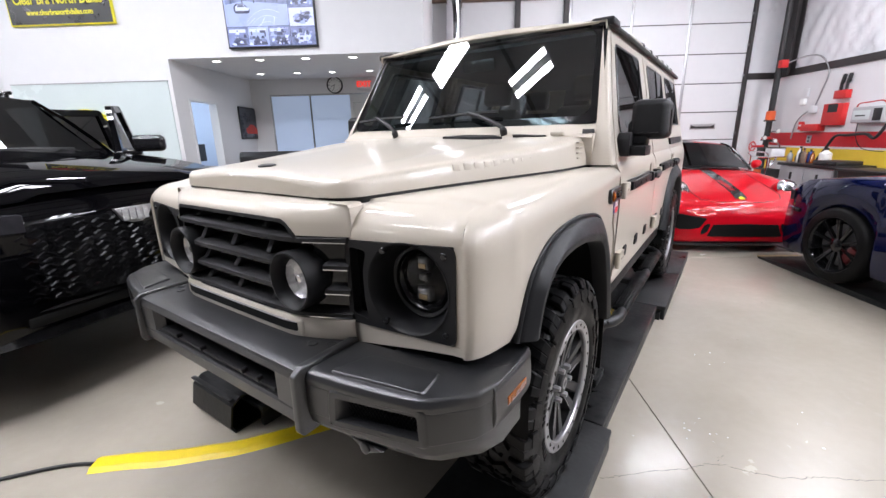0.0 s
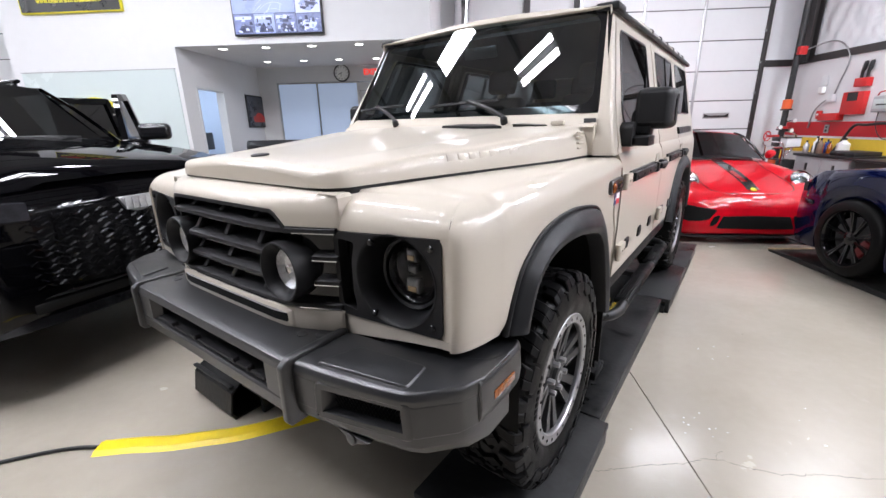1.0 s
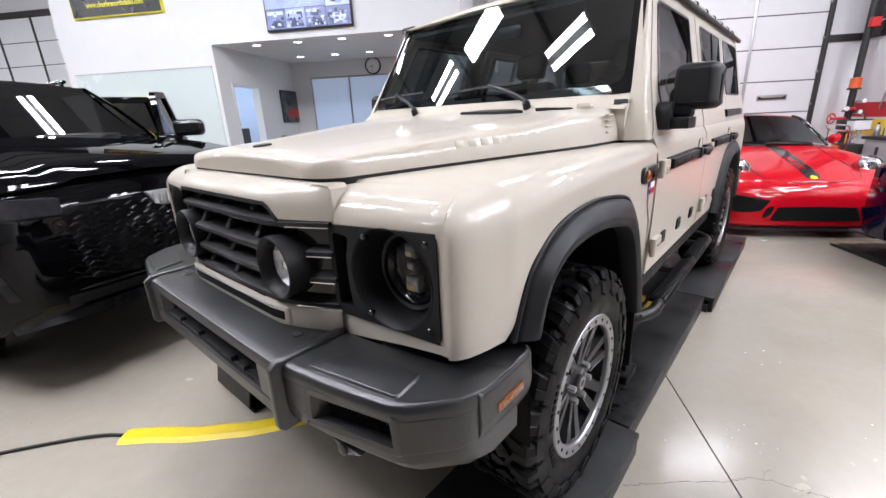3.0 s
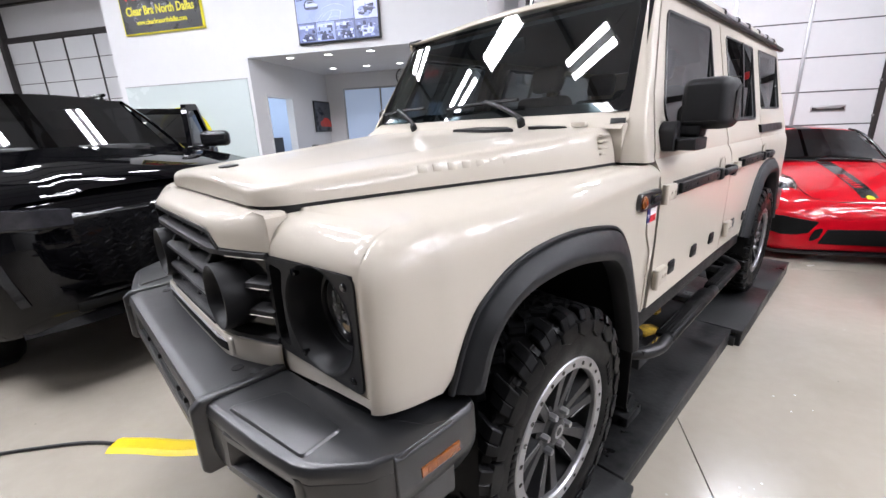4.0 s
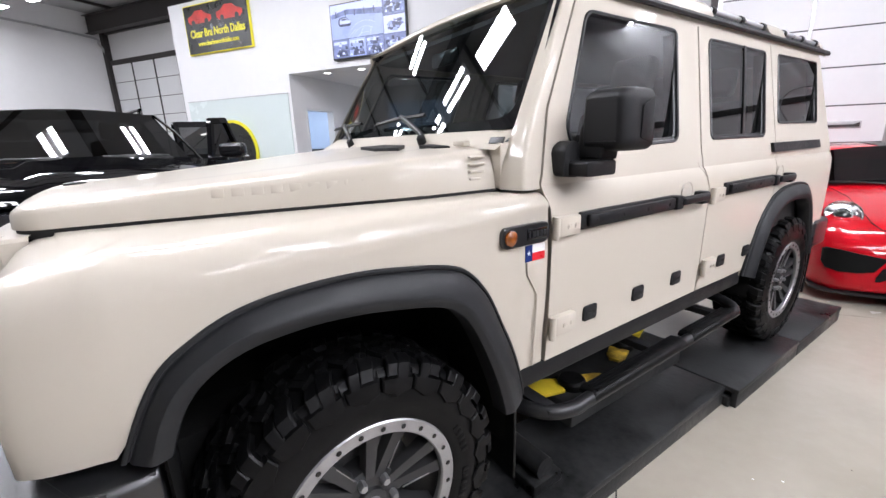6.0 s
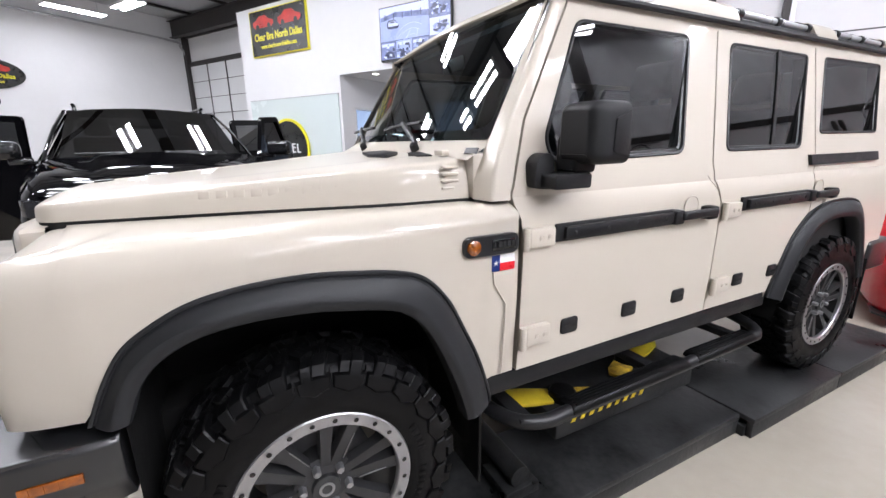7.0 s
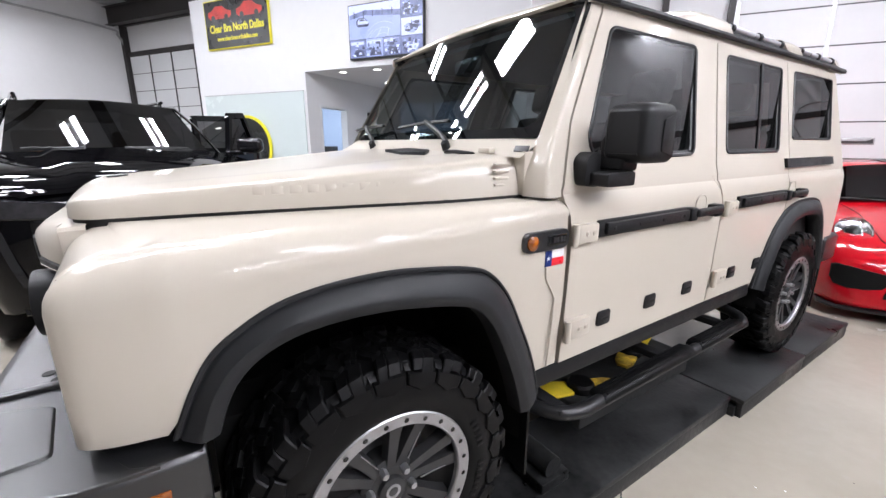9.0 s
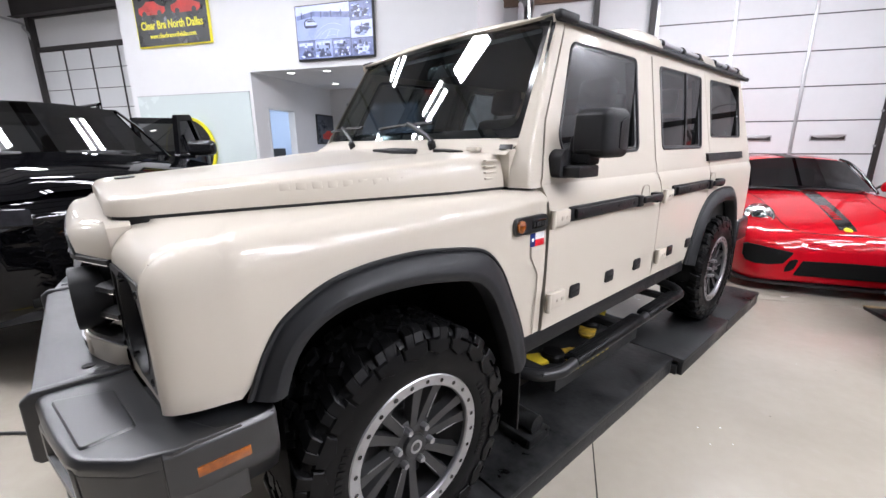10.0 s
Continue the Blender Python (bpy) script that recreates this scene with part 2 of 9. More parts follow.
ARCH_R = [(2.235, 0.70), (2.262, 0.775), (2.30, 0.865), (2.345, 0.960), (2.40, 1.035), (2.47, 1.095), (2.56, 1.138), (2.67, 1.160), (2.80, 1.168), (2.93, 1.165), (3.03, 1.150), (3.09, 1.120), (3.14, 1.07), (3.19, 0.985), (3.24, 0.885), (3.28, 0.79), (3.31, 0.69)]
ARCH_R_IN = [(2.315, 0.68), (2.34, 0.755), (2.375, 0.835), (2.415, 0.915), (2.465, 0.98), (2.525, 1.03), (2.60, 1.062), (2.70, 1.078), (2.80, 1.083), (2.91, 1.08), (2.98, 1.067), (3.025, 1.04), (3.065, 0.995), (3.11, 0.915), (3.155, 0.82), (3.19, 0.735), (3.215, 0.66)]
SEAM_LINE = [(-0.655, 0.421), (-0.64, 0.444), (-0.61, 0.470), (-0.58, 0.4826), (-0.548, 0.487), (-0.33, 0.537), (0.0, 0.640), (0.29, 0.738), (0.56, 0.782)]


def seam_z(y):
    return lerp_table([(-0.66, 1.298), (-0.3, 1.303), (0.0, 1.309), (0.56, 1.320)], y)


def flare(outer, inner, sx, parent):
    """Plastic arch: thin upper lip with a groove, broad leaning face, rolled lower edge."""
    outs = [p for p in smooth_line([(0, y, z) for y, z in outer], 5)]
    ins = [p for p in smooth_line([(0, y, z) for y, z in inner], 5)]
    rings = []
    for a, b in zip(outs, ins):
        o, i = Vector((0.906, a.y, a.z)), Vector((0.958, b.y, b.z))
        din = Vector((0, b.y - a.y, b.z - a.z)).normalized()
        w = (Vector((0, b.y, b.z)) - Vector((0, a.y, a.z))).length
        put = [(0.0, 0.0), (0.010, -0.001), (0.014, 0.002), (0.0145, 0.008), (0.0095, 0.010), (0.0095, 0.013), (0.019, 0.015), (0.025, 0.020), (0.040, 0.5 * w), (0.050, w - 0.022), (0.0515, w - 0.014), (0.049, w - 0.004), (0.042, w + 0.010), (0.034, w + 0.014), (-0.02, w + 0.014), (-0.03, 0.03)]
        rings.append([((o.x + dx) * sx, (o + din * d).y, (o + din * d).z) for dx, d in put])
    part("wheel_arch_flare", loft(rings, True, True), FLARE_GREY, parent, "satin dark grey plastic wheel arch flare", 32)


def arch_height(y, arch):
    pts = sorted(arch)
    if y < pts[0][0] or y > pts[-1][0]:
        return None
    return lerp_table(pts, y)


def fender(sx, parent):
    """Front wing: a path in plan from the nose round the corner to the door, with a rounded shoulder."""
    front = [(0.468, -0.655), (0.55, -0.648), (0.63, -0.641), (0.70, -0.6355), (0.76, -0.6305), (0.80, -0.6275), (0.838, -0.6245), (0.8395, -0.6243)]
    turn = [(0.842, -0.631), (0.850, -0.631), (0.860, -0.626), (0.870, -0.614), (0.880, -0.594), (0.888, -0.570), (0.895, -0.540), (0.901, -0.512), (0.906, -0.485)]
    ys = [-0.46, -0.44, -0.418, -0.396, -0.37, -0.34, -0.31, -0.274, -0.2, -0.1, 0.0, 0.1, 0.22, 0.29, 0.335, 0.375, 0.412, 0.45, 0.494, 0.525, 0.54, 0.56, 0.60, 0.652]
    path = front + turn + [(0.911, y) for y in ys]
    nf, n = len(front), len(path)
    rings = []
    for i, (x, y) in enumerate(path):
        f = i / (n - 1)
        # where the top skin ends at the bonnet's edge
        ty = min(0.60, lerp_table([(0, -0.555), (0.10, -0.50), (0.20, -0.43), (0.36, -0.35), (0.55, -0.12), (0.85, 0.36), (1.0, 0.60)], f))
        tx, tz = lerp_table(SEAM_LINE, ty) + 0.002, seam_z(ty) - 0.009
        if y > 0.56:
            tx, tz = 0.79, 1.308
        a, b = path[max(i - 2, 0)], path[min(i + 2, n - 1)]
        nrm = Vector((-(b[1] - a[1]), b[0] - a[0], 0)).normalized()
        if i < 2:
            nrm = Vector((0, 1, 0))
        rad = lerp_table([(0, 0.085), (2, 0.084), (4, 0.082), (7, 0.078), (12, 0.108), (15, 0.115), (23, 0.095), (38, 0.055)], i)
        rh = lerp_table([(0, 0.045), (4, 0.058), (7, 0.052), (11, 0.052), (14, 0.062), (18, 0.088), (23, 0.095), (38, 0.055)], i)
        top = lerp_table([(-0.7, 1.284), (-0.637, 1.281), (-0.5, 1.290), (0.0, 1.303), (0.65, 1.309)], y)
        zb = 0.918
        if i < nf - 1:
            zb = lerp_table([(0.468, 1.189), (0.82, 1.206)], x)
            rad = min(rad, top - zb - 0.004)
        elif y > 0.548:
            zb = 0.722
        elif y > -0.478:
            h = arch_height(y, ARCH_F)
            zb = (h - 0.004) if h else 0.722
        # plan position where the roll of the shoulder ends
        inner = Vector((x, y, 0)) + nrm * rh
        if i < nf:
            inner = Vector((0.468 + (x - 0.468) * 0.90, y + lerp_table([(0, 0.092), (2, 0.102), (4, 0.110), (nf - 1, 0.115)], i), 0))
        elif i < nf + len(turn):
            g = (i - nf + 1) / (len(turn) + 1)
            inner = Vector((0.468 + 0.3715 * 0.90, -0.5093, 0)).lerp(Vector((0.816, -0.45, 0)), g)
        ring = []
        straight = top - rad
        for t in (0, 0.25, 0.5, 0.75, 1.0):
            z = zb + (straight - zb) * t
            ring.append(Vector((x - (0.006 if z < 0.95 and i > nf else 0) + (side_x(z) - 0.913 if y > -0.52 else 0), y, z)))
        for k in range(1, 9):
            a = radians(90 * k / 8)
            p = Vector((x, y, 0)).lerp(inner, 1 - math.cos(a))
            ring.append(Vector((p.x, p.y, straight + rad * math.sin(a))))
        last, end = ring[-1], Vector((tx, ty, tz))
        for t in (0.2, 0.4, 0.6, 0.8, 1.0):
            ring.append(last.lerp(end, t))
        ring.append(end + Vector((0, 0, -0.05)))
        rings.append([(p.x * sx, p.y, p.z) for p in ring])
    part("front_wing", loft(rings, False, False), PAINT, parent, "", 60)
    # seam up the corner
    line = [Vector(p) for p in rings[nf - 1][:8]]
    line = [p + Vector((0.4 * sx, -0.35, 0.6 if p.z > 1.22 else 0.0)) * 0.0006 for p in line]
    part("wing_shut_line", tube(line, 0.0010, 6), SEAM, parent)
    # strip below the lamp panel and round the corner's foot
    low = [(0.464, -0.6545), (0.58, -0.645), (0.70, -0.635), (0.838, -0.6245)]
    rr = [[(x * sx, y, z0), (x * sx, y - 0.001, 0.944), (x * sx, y + 0.03, 0.944), (x * sx, y + 0.03, z0)] for (x, y), z0 in zip(low, (0.878, 0.892, 0.908, 0.922))]
    part("lamp_panel_sill", loft(rr, True, True), PAINT, parent, "", 30)
    rr = [[(x * sx, y, z) for z in (0.918, 1.21)] + [((x - 0.01) * sx, y + 0.03, z) for z in (1.21, 0.918)] for x, y in ((0.815, -0.6255), (0.826, -0.6245), (0.8385, -0.6238))]
    part("wing_edge", loft(rr, True, True), PAINT, parent, "", 30)


def pull(y):
    """The bonnet's front edge, set back a little."""
    return y if y > -0.548 else -0.548 + (y + 0.548) * 0.82


def bonnet(parent):
    rings = []
    ys = [-0.668, -0.667, -0.664, -0.659, -0.652, -0.643, -0.632, -0.618, -0.60, -0.58, -0.548, -0.5, -0.4, -0.25, -0.1, 0.05, 0.2, 0.32, 0.42, 0.50, 0.545]
    for y in ys:
        w = 0.367 + math.sqrt(max(0, 0.12 ** 2 - (y + 0.548) ** 2)) if y < -0.548 else lerp_table([(-0.548, 0.487), (-0.33, 0.537), (0.0, 0.640), (0.29, 0.738), (0.545, 0.780)], y)
        z0 = seam_z(y)
        z1 = 1.318 + 0.027 * math.sqrt(max(0, 1 - ((y + 0.593) / 0.075) ** 2)) if y < -0.593 else lerp_table([(-0.593, 1.345), (-0.5, 1.352), (0.0, 1.392), (0.3, 1.420), (0.545, 1.440)], y)
        crown = 0.022
        lean = lerp_table([(-0.66, 0.010), (-0.4, 0.022), (0.545, 0.035)], y)
        half = [(1.0, z0, 0.0), (1.0, z0 + 0.35 * (z1 - z0), 0.15), (1.0, z0 + 0.75 * (z1 - z0), 0.55), (1.0, z0 + 0.95 * (z1 - z0), 0.9), (1, z1 + 0.002, 1.25)]
        pts = [(w - lean * k, z) for _, z, k in half]
        wt = pts[-1][0]
        pts += [(wt * f, z1 + 0.003 + crown * (1 - f ** 2) ** 0.8) for f in (0.98, 0.95, 0.90, 0.85, 0.80, 0.76, 0.72, 0.68, 0.64, 0.60, 0.55, 0.45, 0.35, 0.25, 0.12, 0.0)]
        # the middle of the bonnet lies a little lower between two soft ridges
        ring = [(x, y, z - 0.006 * lerp_table([(0.60, 1.0), (0.64, 0.9), (0.72, 0.1), (0.76, 0.0)], abs(x) / wt) * lerp_table([(-0.52, 0.0), (-0.35, 1.0)], y)) for x, z in pts]
        ring = ring + [(-x, yy, z) for x, yy, z in ring[-2::-1]]
        rings.append(ring)
    bm = loft(rings, False, False)
    # the front edge turned under, and the rear edge closed
    for y, ring in ((-0.668, rings[0]), (0.545, rings[-1])):
        low = [(x, yy + (0.003 if y < 0 else 0.0), min(z, seam_z(y)) - 0.002) for x, yy, z in ring]
        loft([ring, low], False, False, bm)
    for v in bm.verts:
        v.co.y = pull(v.co.y)
    hood = part("bonnet", bm, PAINT, parent, "", 40)
    # black gasket under the bonnet's edge
    line = [(x, y) for y, x in SEAM_LINE]
    pts = [(-x, y) for x, y in line[::-1]] + [(x, y) for x, y in line]
    bm = bmesh.new()
    pts = [(x, pull(y)) for x, y in pts]
    rings = [[(x * 0.96, y + 0.012, seam_z(y) + 0.003), (x * 0.997, y + 0.004, seam_z(y) + 0.001), (x * 0.997, y + 0.004, seam_z(y) - 0.020), (x * 0.96, y + 0.012, seam_z(y) - 0.020)] for x, y in pts]
    loft(rings, True, True, bm)
    part("bonnet_seal", bm, SEAM, parent, "", 30)
    # raised lettering along both edges of the bonnet is done apart
    return hood


def nose(parent):
    """Cream panel over the grille, grille, lamps and the cream panel under it."""

    def bow(x):
        return -0.735 + lerp_table([(0, 0), (0.28, 0.001), (0.32, 0.006), (0.36, 0.018), (0.42, 0.043), (0.488, 0.075), (0.6, 0.12)], abs(x))

    # front face with the notch, then the slope up to the bonnet
    k = bmesh.new()
    grid = []
    cols = [-0.488, -0.42, -0.37, -0.345, -0.318, -0.30, -0.2, -0.1, 0, 0.1, 0.2, 0.30, 0.318, 0.345, 0.37, 0.42, 0.488]
    for x in [-0.497] + cols + [0.497]:
        a = abs(x)
        zb = lerp_table([(0, 1.244), (0.30, 1.243), (0.318, 1.232), (0.340, 1.198), (0.5, 1.196)], a)
        y = bow(x) + (0.006 if a > 0.49 else 0)
        e = 0.004 * (a / 0.488) ** 4 + (0.008 if a > 0.49 else 0)
        grid.append([(x, y + 0.03, zb), (x, y, zb + 0.002), (x, y + 0.001, zb + (1.258 - zb) * 0.6), (x, y + 0.006, 1.262), (x, y + 0.022, 1.279), (x, -0.652, 1.290 - e), (x, -0.60, 1.292 - e)])
    # returns at both ends
    grid = [[(-0.4985, p[1] + 0.004, 1.19) for p in grid[0]]] + grid + [[(0.4985, p[1] + 0.004, 1.19) for p in grid[-1]]]
    part("nose_panel", loft(grid, False, False), PAINT, parent, "", 40)
    grid = []
    for x in [-0.494] + cols + [0.494]:
        y = bow(x) - 0.008 + (0.008 if abs(x) > 0.49 else 0)
        grid.append([(x, y + 0.04, 0.955), (x, y, 0.953), (x, y - 0.004, 0.946), (x, y - 0.004, 0.888), (x, y + 0.002, 0.880), (x, y + 0.05, 0.876)])
    part("lower_nose_panel", loft(grid, False, False), PAINT, parent, "", 40)
    # slot in the lower panel
    rings = []
    for x in [-0.335, -0.325, -0.28, 0, 0.28, 0.325, 0.335]:
        y, e = bow(x) - 0.0150, (0.006 if abs(x) > 0.33 else 0)
        rings.append([(x, y, 0.908 + e), (x, y, 0.939 - e), (x, y + 0.01, 0.939 - e), (x, y + 0.01, 0.908 + e)])
    part("lower_slot", loft(rings, True, True), LINER, parent)
    o, i_ = round_poly([(-0.352, 0.897), (0.352, 0.897), (0.352, 0.950), (-0.352, 0.950)], 0.012, 4), round_poly([(-0.334, 0.908), (0.334, 0.908), (0.334, 0.939), (-0.334, 0.939)], 0.006, 4)
    k = bmesh.new()
    loft([[(x, bow(x) - 0.012 - d, z) for x, z in loop] for loop, d in ((o, 0.0), (inset(o, 0.002), 0.004), (inset(o, 0.006), 0.0055), (i_, 0.0050), (i_, -0.002))], True, False, k)
    rim = part("slot_rim", k, PAINT, parent, "cream rim round the lower slot", 40)
    part("slot_trim", loft([[(x, bow(x) - 0.0175, z) for z in (0.9365, 0.9395)] + [(x, bow(x) - 0.012, z) for z in (0.9395, 0.9365)] for x in (-0.33, -0.28, 0, 0.28, 0.33)], True, True), ALLOY, rim, "thin bright edge")
    # grille
    grille = part("grille", _back_plate(bow), LINER, parent, "matt black grille with three heavy bars")
    w = 0.487
    for zc in (1.186, 1.108, 1.035, 0.962):
        near = 1.0 < zc < 1.15
        spans = [[-w, -0.44, -0.418], [-0.235, -0.12, 0, 0.12, 0.235], [0.418, 0.44, w]] if near else [[-w, -0.44, -0.40, -0.36, -0.30, -0.15, 0, 0.15, 0.30, 0.36, 0.40, 0.44, w]]
        for span in spans:
            rings = []
            for x in span:
                y0 = bow(x) - 0.004
                rings.append([(x, y0, zc - 0.006), (x, y0, zc + 0.007), (x, y0 + 0.012, zc + 0.014), (x, y0 + 0.09, zc + 0.034), (x, y0 + 0.09, zc + 0.002)])
            part("grille_bar", loft(rings, True, True), BLACK_TRIM, grille)
        b = 0.42 if near else 0.37
        for span, edge in (([-0.23, -0.12, 0, 0.12, 0.23], GLOSS_BLACK), ([b, 0.45, w], CHROME), ([-w, -0.45, -b], CHROME)):
            rings = [[(x, bow(x) - 0.007, zc - 0.006), (x, bow(x) - 0.007, zc - 0.003), (x, bow(x) - 0.003, zc - 0.003), (x, bow(x) - 0.003, zc - 0.006)] for x in span]
            part("bar_edge", loft(rings, True, True), edge, grille)
    for sx in (-1, 1):
        rings = [[(x * sx, bow(x) + 0.03, 0.95), (x * sx, bow(x) + 0.03, 1.19), (x * sx, bow(x) + 0.05, 1.19), (x * sx, bow(x) + 0.05, 0.95)] for x in (0.37, 0.42, 0.488)]
        part("gloss_panel", loft(rings, True, True), GLOSS_BLACK, grille, "glossy black grille end")
    for z0, z1 in ((1.21, 1.243), (1.128, 1.186), (1.055, 1.103), (0.98, 1.03)):
        for x in (-0.20, 0, 0.20):
            bm = prism([(bow(x) + 0.012, z0), (bow(x) + 0.012, z0 + 0.004), (bow(x) + 0.045, z1), (bow(x) + 0.10, z1), (bow(x) + 0.10, z0)], "x", x - 0.012, x + 0.012, 0.003)
            part("grille_divider", bm, BLACK_TRIM, grille)
    rings = []
    for x, z in [(-0.345, 1.188), (-0.318, 1.232), (-0.30, 1.242), (-0.15, 1.243), (0, 1.243), (0.15, 1.243), (0.30, 1.242), (0.318, 1.232), (0.345, 1.188)]:
        y = bow(x) - 0.002
        rings.append([(x, y - 0.002, z - 0.008), (x, y - 0.002, z + 0.003), (x, y + 0.04, z + 0.003), (x, y + 0.05, z - 0.012)])
    part("grille_top_trim", loft(rings, True, True), BLACK_TRIM, grille)
    for sx in (-1, 1):
        c = Vector((0.325 * sx, 0, 1.065))
        m = pose(c.x, -0.750, c.z, -90, 0, 0) @ Matrix.Diagonal((0.90, 0.90, 0.92, 1))
        bm = lathe([(0.096, 0.13), (0.100, 0.01), (0.098, 0.001), (0.094, 0.0), (0.086, 0.006), (0.072, 0.036), (0.070, 0.10)], 40, m=m, caps=False)
        lampo = part("driving_lamp", bm, BLACK_TRIM, parent, "round white driving lamp in a deep black ring", 40)
        part("reflector", lathe([(0.070, 0.040), (0.055, 0.062), (0.03, 0.074), (0.0005, 0.076)], 12, m=m, caps=False), LENS_WHITE, lampo, "", 10)
        part("bulb_shield", lathe([(0.0005, 0.034), (0.014, 0.037), (0.017, 0.07)], 14, m=m), CHROME, lampo)
        part("lens", lathe([(0.0715, 0.038), (0.055, 0.029), (0.03, 0.024), (0.0005, 0.022)], 32, m=m, caps=False), CLEAR, lampo)
        headlamp(sx, parent)


def _back_plate(bow):
    rings = []
    for x in [-0.49, -0.4, -0.2, 0, 0.2, 0.4, 0.49]:
        y = bow(x) + 0.085
        rings.append([(x, y, 0.945), (x, y, 1.25), (x, y + 0.02, 1.25), (x, y + 0.02, 0.945)])
    return loft(rings, True, True)


def headlamp(sx, parent):
    """Black square panel with a round recess and the lamp in it; built flat in (x, z) and swept back with the nose."""
    def face_y(x):
        return -0.656 + 0.030 * (abs(x) - 0.470) / 0.35
    cx, cz, r = 0.678, 1.076, 0.124
    k = bmesh.new()
    outer = round_poly([(0.474, 0.946), (0.820, 0.946), (0.820, 1.205), (0.474, 1.188)], 0.022)
    pocket = round_poly([(0.490, 0.975), (0.544, 0.965), (0.534, 1.03), (0.534, 1.11), (0.548, 1.165), (0.490, 1.172)], 0.012)
    hole = arc(cx, cz, r, 0, 360 - 360 / 48, 47)
    edges = []
    for loop in (outer, hole, pocket):
        vs = [k.verts.new((x, 0, z)) for x, z in loop]
        edges += [k.edges.new((vs[i], vs[(i + 1) % len(vs)])) for i in range(len(vs))]
    bmesh.ops.triangle_fill(k, use_beauty=True, edges=edges)
    bounds = [e for e in k.edges if len(e.link_faces) == 1]
    twin = {v: k.verts.new((v.co.x, 0.03, v.co.z)) for v in {v for e in bounds for v in e.verts}}
    for e in bounds:
        a, b = e.verts
        k.faces.new((a, b, twin[b], twin[a]))
    for v in k.verts:
        v.co.y += face_y(v.co.x) - 0.004
        v.co.x *= sx
    bm = _add(bmesh.new(), k)
    panel = part("headlamp_panel", bm, BLACK_TRIM, parent, "black square headlamp surround with a round recess", 30)
    rings = []
    for rad, dep, shift in ((r + 0.003, 0.0, 0), (r - 0.004, 0.006, 0), (0.116, 0.045, -0.003), (0.104, 0.085, -0.004)):
        rings.append([((cx + shift + rad * math.cos(a)) * sx, face_y(cx + rad * math.cos(a)) * (1 - min(1, dep / 0.06)) + face_y(cx) * min(1, dep / 0.06) - 0.006 + dep, cz + rad * math.sin(a)) for a in [2 * math.pi * i / 48 for i in range(48)]])
    part("recess", loft(rings, True, False), BLACK_TRIM, panel, "", 50)
    part("pocket_floor", box((min(0.483 * sx, 0.553 * sx), -0.624, 0.955), (max(0.483 * sx, 0.553 * sx), -0.614, 1.18)), GLOSS_BLACK, panel)
    m = pose((cx - 0.004) * sx, face_y(cx) + 0.062, cz, -90, 0, 0)
    lampo = part("headlamp", lathe([(0.104, 0.03), (0.104, 0.006), (0.099, 0.0), (0.092, 0.004), (0.090, 0.03)], 48, m=m, caps=False), WHEEL_GREY, parent, "round black led headlamp with grey rim", 40)
    part("bowl", lathe([(0.091, 0.008), (0.088, 0.03), (0.06, 0.045), (0.0005, 0.05)], 32, m=m, caps=False), LINER, lampo)
    part("inner_bezel", lathe([(0.089, 0.010), (0.080, 0.004), (0.070, 0.012), (0.066, 0.030)], 40, m=m, caps=False), GLOSS_BLACK, lampo, "", 40)
    for dz, a, b, amber in ((0.052, 0.021, 0.020, True), (0.012, 0.017, 0.012, False), (-0.036, 0.026, 0.022, True)):
        mm = m @ Matrix.Translation((0, -dz, 0))
        o = round_poly([(-a, -b), (a, -b), (a * 0.86, b), (-a * 0.86, b)], 0.006, 3)
        pr = part("projector", loft([[(x, -z, 0.030) for x, z in o], [(x, -z, 0.012) for x, z in o], [(x * 0.85, -z * 0.85, 0.006) for x, z in o], [(x * 0.5, -z * 0.5, 0.003) for x, z in o]], True, True, m=mm), PROJECTOR, lampo, "clear projector lens", 50)
        if amber:
            part("amber_cell", box((-a * 0.4, -0.35 * b, 0.001), (a * 0.7, 0.35 * b, 0.004), 0.001, m=mm @ Matrix.Translation((0.0, 0.3 * b, 0))), WARM_CELL, pr)
    for i in range(12):
        t = 2 * math.pi * (i + 0.5) / 12
        part("reflector_facet", box((-0.008, -0.006, 0.0), (0.008, 0.006, 0.004), 0.001, m=m @ Matrix.Translation((0.074 * math.cos(t), 0.074 * math.sin(t), 0.012)) @ Matrix.Rotation(t + math.pi / 2, 4, "Z")), WHEEL_GREY, lampo)
    part("lens", lathe([(0.0915, 0.006), (0.08, -0.008), (0.05, -0.018), (0.0005, -0.023)], 40, m=m, caps=False), CLEAR, lampo)
    for x, z in ((0.790, 1.179), (0.604, 1.173), (0.790, 0.972), (0.604, 0.972)):
        part("screw", lathe([(0.0005, -0.003), (0.007, -0.003), (0.0095, 0.0), (0.0095, 0.01)], 12, m=pose(x * sx, face_y(x) - 0.005, z, -90, 0, 0)), GLOSS_BLACK, panel)


